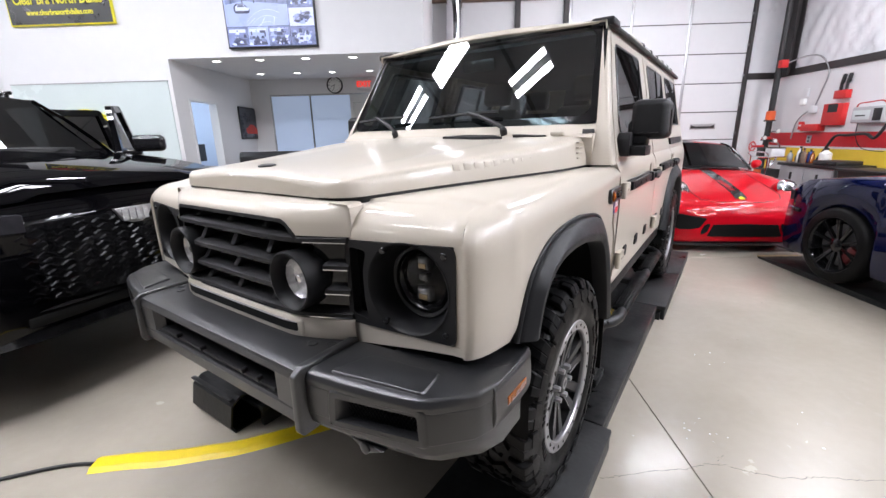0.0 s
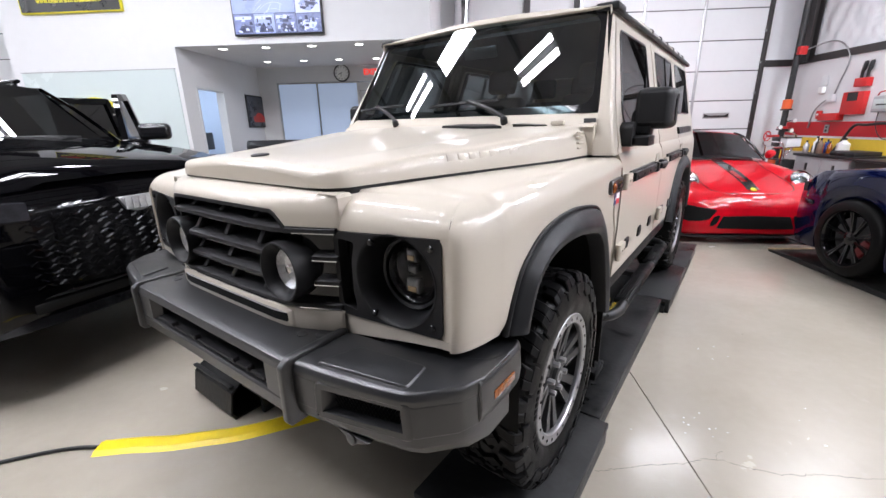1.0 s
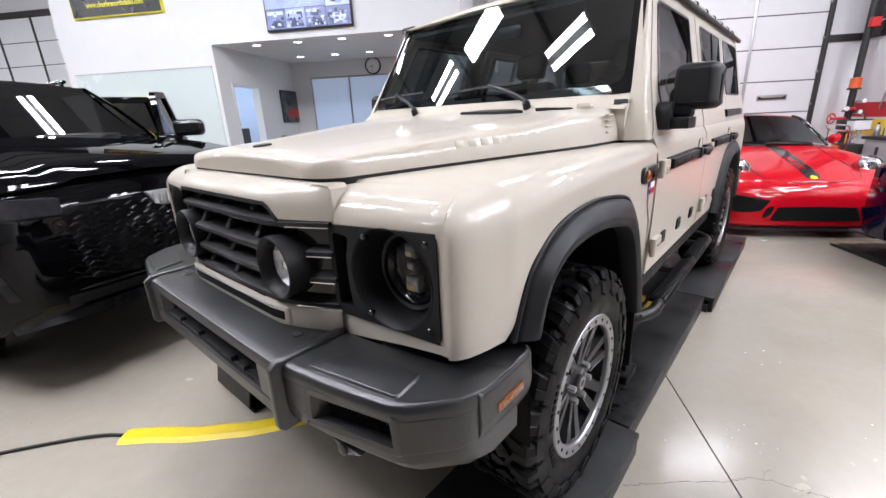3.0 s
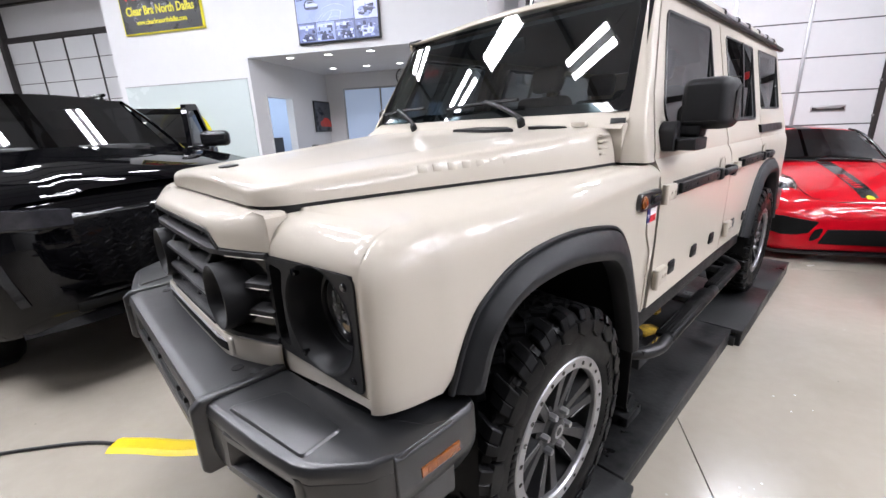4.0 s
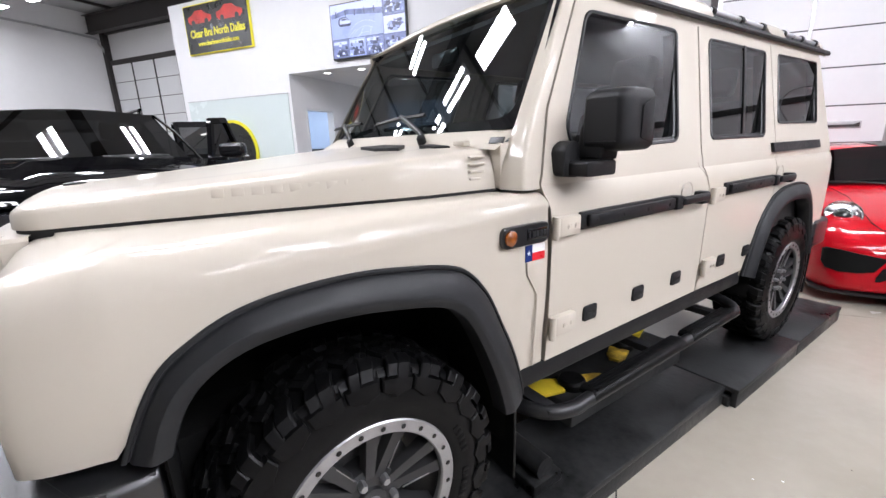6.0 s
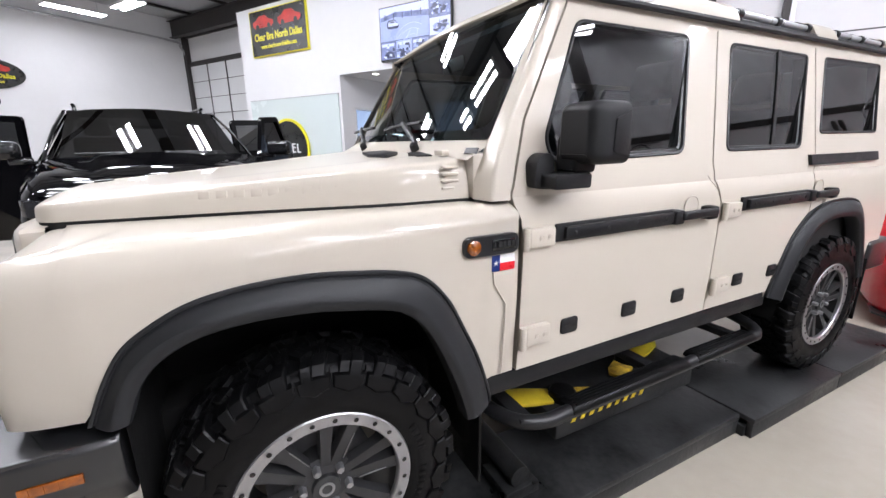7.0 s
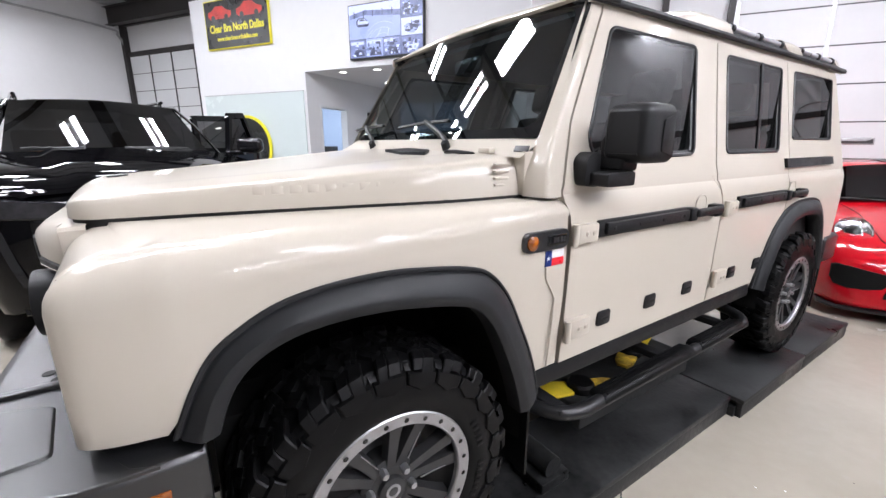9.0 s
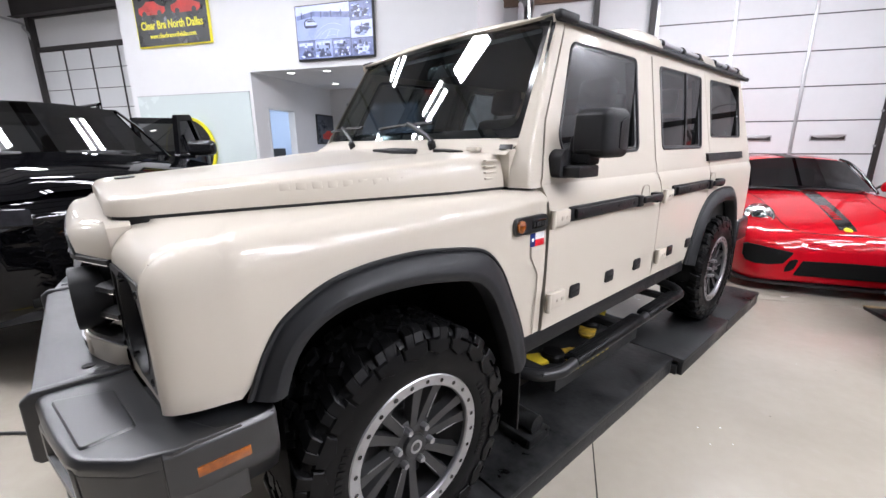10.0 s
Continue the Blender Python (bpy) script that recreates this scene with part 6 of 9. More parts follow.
# steel and duct on the middle back wall
sbox("girt_middle", (-0.33, N1 - 0.08, 4.0), (2.54, N1, 4.14), WOOD, "brown steel girt", category="beam")
sbox("post_middle", (1.50, N1 - 0.1, 0), (1.60, N1, ZC), STEEL_DARK, "dark steel wall post", category="beam")
sbox("post_middle_right", (2.45, N1 - 0.1, 0), (2.54, N1 - 0.002, ZC), STEEL_DARK, "dark steel door post", category="beam")
rings = []
for i in range(60):
    z = 2.2 + i * 0.045
    r = 0.17 if i % 2 else 0.155
    rings.append([(0.30 + 0.03 * (z - 3.6) + r * math.cos(2 * math.pi * a / 14), N1 - 0.22 + r * math.sin(2 * math.pi * a / 14), z) for a in range(14)])
tagged(link("flexible_duct", loft(rings, True, True), CHROME, smooth=70, m=B), "shiny silver flexible air duct on the back wall", "duct")


# ---- lamps ----
def led_fixture(u, n, z, size, tubes, turn=0, name="ceiling_light"):
    """Long led fixture hung from the roof: steel pan and glowing diffusers."""
    ob = thing(name, B @ pose(u, n, z, 0, 0, turn), "white linear led fixture hung from the roof, many added as fill", "ceiling light", "workshop lamps")
    L, W = size
    part("pan", box((-L / 2 - 0.02, -W / 2 - 0.02, 0.012), (L / 2 + 0.02, W / 2 + 0.02, 0.06), 0.006), DOOR_WHITE, ob)
    tw = W if tubes == 1 else W * 0.30
    for i in range(tubes):
        c = 0 if tubes == 1 else (-1 if i == 0 else 1) * W * 0.34
        part("diffuser", box((-L / 2, c - tw / 2, 0.0), (L / 2, c + tw / 2, 0.011)), LIGHT, ob, "glowing diffuser")
    for x in (-L * 0.4, L * 0.4):
        part("hanger", rod((x, 0, 0.05), (x, 0, ZC - z), 0.004, 6), GREY_METAL, ob)


# First seven, (6.12, 4.0) and (4.03, 4.65) are known; the rest added fill.
for u, n, L, W, tb, tn in ((-1.80, 1.10, 0.86, 0.30, 1, 0), (-0.76, -0.05, 0.68, 0.30, 2, 0), (-3.05, 1.25, 0.9, 0.30, 2, 0), (-3.5, 2.72, 0.8, 0.30, 2, 0), (-4.0, 1.18, 0.40, 0.30, 2, 0),
                            (-11.3, 3.7, 1.15, 0.26, 2, 90), (-9.9, 4.2, 0.95, 0.30, 2, 0), (-7.0, 1.0, 1.2, 0.3, 2, 0), (-6.0, 2.4, 1.2, 0.3, 2, 0), (-9.0, 1.4, 1.2, 0.3, 2, 0), (-11.0, -1.0, 1.2, 0.3, 2, 0), (-9.2, -4.6, 1.2, 0.3, 2, 0),
                            (-5.4, -1.0, 1.2, 0.3, 2, 0), (-4.0, -0.6, 1.2, 0.3, 2, 0), (-1.6, -1.0, 1.2, 0.3, 2, 0), (-2.7, -1.3, 1.2, 0.3, 2, 0), (-2.2, -1.9, 1.2, 0.3, 2, 0), (3.2, -1.2, 1.2, 0.3, 2, 0),
                            (6.12, 4.0, 1.2, 0.3, 2, 0), (2.2, 4.7, 1.2, 0.3, 2, 0), (4.03, 4.65, 1.2, 0.3, 2, 0), (4.3, -0.5, 1.2, 0.3, 2, 0), (5.4, -0.2, 1.2, 0.3, 2, 90), (4.6, -1.6, 1.2, 0.3, 2, 0), (6.0, -1.4, 1.2, 0.3, 2, 90),
                            (6.2, 1.6, 1.2, 0.3, 2, 90), (5.2, -2.7, 1.2, 0.3, 2, 90), (5.7, -3.6, 1.2, 0.3, 2, 0), (5.2, 1.2, 1.2, 0.3, 2, 0), (6.2, -0.6, 1.2, 0.3, 2, 90)):
    led_fixture(u, n, 4.60, (L, W), tb, tn)
for i, (u, n) in enumerate(((-2.75, 5.0), (-2.01, 4.99), (-1.27, 5.0), (-2.69, 6.39), (-2.01, 6.38), (-1.3, 6.38), (-3.4, 6.39), (-3.45, 5.0))):
    ob = thing("downlight", B @ pose(u, n, 2.688), "small round recessed downlight in the office ceiling", "downlight", "office downlights")
    part("trim_ring", lathe([(0.085, 0.001), (0.085, -0.006), (0.065, -0.008), (0.06, 0.0)], 24, closed=True), DOOR_WHITE, ob)
    part("lens", lathe([(0.062, -0.0035), (0.0005, -0.004)], 20), DOWNLIGHT, ob, "glowing lens")
# ---- things on the walls ----
SCREEN_A = mat("screen_pale_blue", (0.27, 0.33, 0.58), 0.3, var=0.15, scale=3, emit=0.55)
SCREEN_B = mat("screen_grey_blue", (0.14, 0.17, 0.33), 0.3, var=0.5, scale=9, emit=0.5)
SCREEN_C = mat("screen_white", (0.45, 0.50, 0.74), 0.3, var=0.1, scale=4, emit=0.6)
SCREEN_D = mat("screen_dark", (0.05, 0.06, 0.12), 0.3, var=0.3, scale=12, emit=0.4)


def flat(outline, u0, z0, n, t, material, parent, name, label=""):
    """A thin plate facing the room, its outline in (u, z)."""
    return part(name, prism([(u0 + a, z0 + b) for a, b in outline], "y", n - t, n), material, parent, label)


def rect(a, b, c, d):
    return [(a, b), (c, b), (c, d), (a, d)]


tv = thing("television", B, "wall-mounted television showing blue-tinted camera views", "television")
part("tv_frame", box((-3.030, 4.64, 2.785), (-1.690, 4.69, 3.575), 0.006), BLACK, tv)
part("tv_screen", box((-3.012, 4.636, 2.805), (-1.708, 4.642, 3.557)), SCREEN_D, tv, "lit screen")
W, H, TU, TZ = 1.304, 0.752, -3.012, 2.805
flat(rect(0.0, 0.27, 0.93, H), TU, TZ, 4.636, 0.002, SCREEN_A, tv, "camera_view")
flat(rect(0.0, 0.62, 0.93, H), TU, TZ, 4.634, 0.002, SCREEN_C, tv, "view_sky")
flat([(0.02, 0.56), (0.30, 0.60), (0.93, 0.54), (0.93, 0.62), (0.30, 0.67), (0.02, 0.62)], TU, TZ, 4.632, 0.001, SCREEN_B, tv, "view_building")
flat(round_poly([(0.14, 0.47), (0.17, 0.44), (0.36, 0.44), (0.38, 0.49), (0.33, 0.53), (0.29, 0.57), (0.18, 0.57), (0.14, 0.53)], 0.02), TU, TZ, 4.632, 0.001, SCREEN_D, tv, "view_vehicle")
for i in range(3):
    flat([(0.30 + 0.2 * i, 0.27), (0.31 + 0.2 * i, 0.27), (0.45 + 0.14 * i, 0.38), (0.44 + 0.14 * i, 0.38)], TU, TZ, 4.632, 0.001, SCREEN_C, tv, "view_line")
for i in range(3):
    flat(rect(0.94, 0.005 + 0.25 * i + 0.0, W - 0.004, 0.245 + 0.25 * i), TU, TZ, 4.636, 0.002, SCREEN_B if i != 1 else SCREEN_C, tv, "small_view")
    flat(round_poly([(1.0, 0.06 + 0.25 * i), (1.2, 0.05 + 0.25 * i), (1.25, 0.13 + 0.25 * i), (1.05, 0.17 + 0.25 * i)], 0.03), TU, TZ, 4.633, 0.001, SCREEN_D if i != 0 else SCREEN_C, tv, "view_shape")
for i, (a, b) in enumerate(((0.004, 0.30), (0.306, 0.61), (0.616, 0.93))):
    flat(rect(a, 0.005, b, 0.262), TU, TZ, 4.636, 0.002, (SCREEN_B, SCREEN_A, SCREEN_B)[i], tv, "small_view")
    flat([(a + 0.03, 0.02), (b - 0.02, 0.02), (b - 0.05, 0.10), (a + 0.12, 0.13)], TU, TZ, 4.633, 0.001, SCREEN_D, tv, "view_shape")
    flat(rect(a + 0.02, 0.19, b - 0.03, 0.235), TU, TZ, 4.633, 0.001, SCREEN_C, tv, "view_shape")

rnd = random.Random(11)
for a, b, c, d in ((0.004, 0.005, 0.60, 0.262), (0.62, 0.005, 0.93, 0.262), (0.945, 0.01, 1.298, 0.245), (0.945, 0.26, 1.298, 0.49), (0.945, 0.51, 1.298, 0.745)):
    for material, cnt, big in ((SCREEN_D, 9, 0.10), (SCREEN_C, 9, 0.07), (SCREEN_A, 6, 0.08), (SCREEN_B, 6, 0.08)):
        k = bmesh.new()
        for _ in range(cnt):
            w_, h_ = rnd.uniform(0.02, big), rnd.uniform(0.015, big * 0.6)
            x_, z_ = rnd.uniform(a + 0.01, c - w_ - 0.01), rnd.uniform(b + 0.01, d - h_ - 0.02)
            n_ = 4.6290 - 0.0002 * rnd.randint(0, 8)
            prism(round_poly([(TU + x_, TZ + z_), (TU + x_ + w_, TZ + z_ + rnd.uniform(-0.01, 0.01)), (TU + x_ + w_ * rnd.uniform(0.6, 1), TZ + z_ + h_), (TU + x_ + w_ * rnd.uniform(0, 0.3), TZ + z_ + h_)], 0.008, 2), "y", n_, n_ + 0.003, bm=k)
        tagged(part("view_shape", k, material, tv), kind="stuff")
for i in range(5):
    flat(rect(0.10 + 0.17 * i, 0.57, 0.115 + 0.17 * i, 0.66), TU, TZ, 4.630, 0.001, SCREEN_D, tv, "view_post")
flat(round_poly([(0.165, 0.475), (0.36, 0.475), (0.375, 0.505), (0.32, 0.52), (0.29, 0.555), (0.20, 0.555), (0.165, 0.53)], 0.01), TU, TZ, 4.6305, 0.001, SCREEN_C, tv, "view_vehicle")
flat([(0.20, 0.523), (0.305, 0.523), (0.283, 0.548), (0.205, 0.548)], TU, TZ, 4.629, 0.001, SCREEN_D, tv, "view_window")
for r_ in (0.20, 0.28, 0.36):
    pts = arc(0.62, 0.12, r_, 60, 150, 12)
    flat(pts + [(x_ * 0.995 + 0.003, z_ + 0.006) for x_, z_ in pts[::-1]], TU, TZ, 4.629, 0.001, SCREEN_C, tv, "view_line")

SIGN_BLACK = mat("sign_black", (0.012, 0.013, 0.012), 0.3, var=0.1)
SIGN_YELLOW = mat("sign_yellow", (0.78, 0.70, 0.03), 0.35, var=0.04)
SIGN_RED = mat("sign_red", (0.50, 0.03, 0.02), 0.35, var=0.3, scale=7)
CAR_SHAPE = [(-0.24, -0.05), (-0.20, -0.085), (0.18, -0.085), (0.23, -0.05), (0.23, 0.0), (0.13, 0.03), (0.06, 0.08), (-0.08, 0.085), (-0.16, 0.03), (-0.24, 0.01)]


def words(text, size, m, material, parent, name, depth=0.003, shear=0.0, sx=1.0):
    cu = bpy.data.curves.new(name, "FONT")
    cu.body, cu.size, cu.extrude, cu.align_x, cu.align_y, cu.shear = text, size, depth, "CENTER", "CENTER", shear
    cu.resolution_u = 3
    cu.offset = size * 0.022
    tmp = bpy.data.objects.new("tmp", cu)
    me = bpy.data.meshes.new_from_object(tmp)
    bpy.data.objects.remove(tmp)
    me.name = name
    me.transform(m @ Matrix.Diagonal((sx, 1, 1, 1)))
    me.materials.clear()
    me.materials.append(material)
    ob = new(name, me)
    ob.parent = parent
    return ob


sg = thing("wall_sign", B, "black rectangular sign with yellow border, words and red cars", "sign")
part("sign_board", box((-6.30, 4.655, 3.185), (-4.70, 4.698, 4.01), 0.003), SIGN_YELLOW, sg)
part("sign_face", box((-6.28, 4.650, 3.203), (-4.72, 4.656, 3.992)), SIGN_BLACK, sg)
cu_, cz_ = -5.50, 3.60
for du, sc in ((-0.38, 1.0), (0.36, 1.05)):
    flat([(a * sc * 1.25, b * sc * 1.25) for a, b in CAR_SHAPE], cu_ + du, cz_ + 0.20, 4.650, 0.004, SIGN_RED, sg, "red_car_shape")
    for w in (-0.14, 0.13):
        flat(arc(0, 0, 0.05, 0, 345, 15), cu_ + du + w * sc * 1.25, cz_ + 0.11, 4.645, 0.002, SIGN_BLACK, sg, "wheel_shape")
words("Clear Bra North Dallas", 0.185, pose(cu_, 4.648, cz_ - 0.075, 90, 0, 0), SIGN_YELLOW, sg, "sign_words", sx=0.78)
words("www.clearbranorthdallas.com", 0.105, pose(cu_, 4.648, cz_ - 0.245, 90, 0, 0), SIGN_YELLOW, sg, "sign_address", sx=0.80)

# oval sign and clock on the side wall, facing +u
so = thing("oval_sign", B @ pose(U0 + 0.01, 2.20, 3.235, 0, 0, 90), "black oval sign with yellow words and red cars", "sign")
ov = [(0.83 * math.cos(a), 0.375 * math.sin(a)) for a in [2 * math.pi * i / 48 for i in range(48)]]
part("sign_board", prism(ov, "y", -0.03, 0.0), SIGN_BLACK, so)
for du in (-0.32, 0.30):
    part("red_car_shape", prism([(a * 1.15 + du, b * 1.15 + 0.16) for a, b in CAR_SHAPE], "y", -0.036, -0.03), SIGN_RED, so)
words("Clear Bra North Dallas", 0.155, pose(0, -0.034, -0.045, 90, 0, 0), SIGN_YELLOW, so, "sign_words", sx=0.86)
words("www.clearbranorthdallas.com", 0.085, pose(0, -0.034, -0.18, 90, 0, 0), SIGN_YELLOW, so, "sign_address", sx=0.80)


def wall_clock(m, r, label):
    ob = thing("wall_clock", m, label, "clock", "wall clocks")
    ym = pose(0, 0, 0, 90, 0, 0)
    part("rim", lathe([(r, 0.0), (r, 0.045), (r - 0.008, 0.052), (r * 0.88, 0.046), (r * 0.87, 0.03)], 40, m=ym), BLACK, ob, "", 40)
    part("face", lathe([(r * 0.88, 0.032), (0.0005, 0.033)], 32, m=ym), FACE, ob)
    for i in range(12):
        a = radians(30 * i)
        part("hour_bar", box((-r * 0.035, -0.001, -r * 0.07), (r * 0.035, 0.001, r * 0.07), 0, m=pose(r * 0.72 * math.sin(a), -0.0345, r * 0.72 * math.cos(a), 0, 30 * i, 0)), BLACK, ob)
    for ang, ln, w in ((250, 0.45, 0.05), (195, 0.66, 0.035)):
        part("hand", box((-r * w / 2, -0.0015, -r * 0.1), (r * w / 2, 0.0015, r * ln), 0, m=pose(0, -0.038, 0, 0, ang, 0)), BLACK, ob)


wall_clock(B @ pose(-2.21, 7.195, 2.545), 0.165, "round black-rimmed clock over the lobby glazing")
wall_clock(B @ pose(U0 + 0.005, 2.29, 2.62, 0, 0, 90), 0.165, "round black-rimmed clock under the oval sign")
wall_clock(B @ pose(U1 - 0.005, 2.57, 2.24, 0, 0, -90), 0.165, "round black-rimmed clock on the lined wall")

ex = thing("exit_sign", B @ pose(-1.59, 7.19, 2.545), "white exit sign with red letters", "exit sign")
part("housing", box((-0.15, -0.05, -0.095), (0.15, 0, 0.095), 0.008), DOOR_WHITE, ex)
EXIT_RED = mat("exit_red", (0.80, 0.03, 0.02), 0.4, var=0, emit=1.3)
words("EXIT", 0.15, pose(0, -0.052, 0, 90, 0, 0), EXIT_RED, ex, "exit_letters")

pf = thing("framed_picture", B @ pose(-4.025, 7.0, 1.82, 0, 0, 90), "dark framed picture of a red car on the office wall", "picture")
part("picture_frame", box((-0.46, -0.025, -0.32), (0.46, 0.0, 0.31), 0.004), BLACK, pf)
part("picture_print", box((-0.43, -0.028, -0.29), (0.43, -0.024, 0.28)), mat("print_dark", (0.05, 0.06, 0.08), 0.3, var=0.8, scale=4), pf)
part("red_car_shape", prism([(a * 1.1, b * 1.1 - 0.12) for a, b in CAR_SHAPE], "y", -0.031, -0.028), SIGN_RED, pf)

rs = thing("round_sign", B @ pose(-5.48, 4.66, 1.42), "large round black sign with a yellow border on the glass", "sign")
part("sign_disc", lathe([(0.575, 0), (0.575, 0.03), (0.0005, 0.03)], 56, m=pose(0, 0, 0, 90, 0, 0)), SIGN_YELLOW, rs)
part("sign_face", lathe([(0.525, 0.03), (0.525, 0.034), (0.0005, 0.034)], 56, m=pose(0, 0, 0, 90, 0, 0)), SIGN_BLACK, rs)
for i, x in enumerate((0.10, 0.24)):
    part("letter_bar", prism(rect(x, -0.09, x + 0.035, 0.09), "y", -0.038, -0.034), FLAG_WHITE, rs)
    for z in ((-0.09, 0.0, 0.065) if i == 0 else (-0.09,)):
        part("letter_bar", prism(rect(x, z, x + 0.10, z + 0.026), "y", -0.038, -0.034), FLAG_WHITE, rs)

# ---- office things ----
pl = thing("large_format_plotter", B @ pose(-3.05, 5.85, 0, 0, 0, 8), "black wide-format cutting plotter on a stand", "plotter")
part("plotter_body", box((-0.62, -0.16, 1.06), (0.62, 0.16, 1.20), 0.03, 3), BLACK, pl)
part("plotter_lid", prism([(-0.15, 1.19), (0.15, 1.19), (0.12, 1.255), (-0.05, 1.265)], "x", -0.56, 0.5, 0.01), WHEEL_GREY, pl)
part("end_housing", lathe([(0.11, -0.07), (0.115, -0.05), (0.115, 0.05), (0.10, 0.07)], 24, m=pose(-0.56, 0, 1.15, 0, 90, 0)), BLACK, pl)
part("control_panel", box((0.40, -0.175, 1.12), (0.60, -0.15, 1.21), 0.008), GREY_METAL, pl)
for x in (-0.5, 0.5):
    part("leg", box((x - 0.03, -0.03, 0.06), (x + 0.03, 0.03, 1.07), 0.006), BLACK, pl)
    part("foot", box((x - 0.035, -0.28, 0.0), (x + 0.035, 0.28, 0.06), 0.012), BLACK, pl)
part("crossbar", rod((-0.5, 0, 0.5), (0.5, 0, 0.5), 0.02), BLACK, pl)
dk = thing("office_desk", B @ pose(-4.75, 5.60, 0), "dark brown wooden desk inside the office", "desk")
part("desktop", box((-0.35, -0.5, 0.96), (0.40, 0.6, 1.0), 0.005), WOOD, dk)
part("modesty_panel", box((0.33, -0.48, 0.0), (0.36, 0.58, 0.96)), WOOD, dk)
part("side_panel", box((-0.33, -0.48, 0.0), (0.33, -0.45, 0.96)), WOOD, dk)
part("side_panel", box((-0.33, 0.55, 0.0), (0.33, 0.58, 0.96)), WOOD, dk)
mo = thing("computer_monitor", B @ pose(-4.62, 5.95, 1.0), "black computer monitor on the office desk", "monitor")
part("screen", box((-0.01, -0.25, 0.10), (0.02, 0.25, 0.42), 0.006), BLACK, mo)
part("stand", box((-0.03, -0.03, 0.01), (0.0, 0.03, 0.12)), BLACK, mo)
part("base", box((-0.09, -0.12, 0), (0.09, 0.12, 0.012), 0.004), BLACK, mo)
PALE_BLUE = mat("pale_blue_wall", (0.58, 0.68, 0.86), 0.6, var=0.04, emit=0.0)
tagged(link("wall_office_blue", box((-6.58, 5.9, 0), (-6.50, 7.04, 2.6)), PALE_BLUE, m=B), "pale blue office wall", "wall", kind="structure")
# fill light added without a fixture to brighten the side office
data = bpy.data.lights.new("office_fill", "AREA")
data.shape, data.size, data.size_y, data.energy, data.color = "RECTANGLE", 0.6, 0.6, 55, (0.78, 0.88, 1.0)
new("office_fill", data).matrix_world = B @ pose(-5.3, 5.9, 2.6)

# ---- fire riser and bench on the right wall ----
fr = thing("fire_riser", B @ pose(6.42, 6.70, 0), "black sprinkler riser with red valves and gauges", "pipe")
part("riser_pipe", rod((0, 0, 0), (0, 0, 5.2), 0.05, 18), BLACK, fr)
for z, h, r in ((0.45, 0.20, 0.085), (0.90, 0.10, 0.08), (1.26, 0.06, 0.085), (1.62, 0.18, 0.078)):
    part("valve_body", lathe([(0.052, 0), (r, 0.01), (r, h - 0.01), (0.052, h)], 18, m=pose(0, 0, z)), ORANGE if z > 1.5 else RED, fr)
    part("flange", lathe([(0.05, -0.015), (0.095, -0.015), (0.095, 0.012), (0.05, 0.012)], 18, m=pose(0, 0, z)), BLACK, fr)
part("hand_wheel", lathe([(0.085, -0.01), (0.10, 0), (0.085, 0.01), (0.072, 0)], 24, m=pose(-0.28, -0.05, 1.14, 90, 0, 20), closed=True), RED, fr, "", 60)
for a in range(3):
    part("wheel_spoke", rod((-0.28, -0.05, 1.14), (-0.28 + 0.085 * math.cos(a * 2.1), -0.05, 1.14 + 0.085 * math.sin(a * 2.1)), 0.008, 6), RED, fr)
part("valve_stem", rod((-0.28, -0.05, 1.14), (0, 0, 1.14), 0.022, 10), RED, fr)
for dx, z in ((-0.10, 1.30), (0.11, 1.24), (0.13, 1.42)):
    g_ = part("gauge", lathe([(0.042, 0), (0.045, 0.02), (0.038, 0.03), (0.0005, 0.03)], 20, m=pose(dx, -0.07, z, 90, 0, 0)), CHROME, fr, "round pressure gauge")
    part("gauge_face", lathe([(0.036, 0.031), (0.0005, 0.032)], 18, m=pose(dx, -0.07, z, 90, 0, 0)), FACE, g_)
    part("gauge_pipe", rod((dx, -0.03, z), (0, 0, z - 0.03), 0.010, 8), BLACK, fr)
part("bypass_pipe", tube(smooth_line([(0.05, 0, 0.75), (0.18, -0.02, 0.80), (0.24, -0.05, 0.98), (0.22, -0.06, 1.18), (0.06, 0, 1.24)], 5), 0.022, 10), CHROME, fr, "", 60)
part("drain_pipe", tube([(-0.05, 0, 0.62), (-0.22, 0, 0.60), (-0.24, -0.02, 0.05)], 0.025, 10), BLACK, fr, "", 60)
part("yellow_tape", rod((0.03, -0.05, 0.60), (0.03, -0.05, 0.92), 0.02, 10), YELLOW_BAND, fr)
part("bell_box", box((-0.05, -0.12, 2.56), (0.08, -0.03, 2.70), 0.01), RED, fr, "red alarm box")
part("alarm_hose", tube(smooth_line([(0.08, -0.1, 2.64), (0.25, -0.28, 2.72), (0.262, -0.60, 2.66), (0.262, -0.82, 2.40), (0.262, -0.74, 2.05), (0.262, -0.68, 1.85)], 6), 0.012, 8), GREY_METAL, fr, "grey flexible conduit", 60)
part("junction_box", box((0.20, -0.73, 1.72), (0.277, -0.62, 1.84), 0.006), DOOR_WHITE, fr)
part("alarm_hose", tube(smooth_line([(0.262, -0.64, 1.76), (0.24, -0.52, 1.73), (0.23, -0.36, 1.56), (0.25, -0.28, 1.28)], 6), 0.012, 8), GREY_METAL, fr, "", 60)

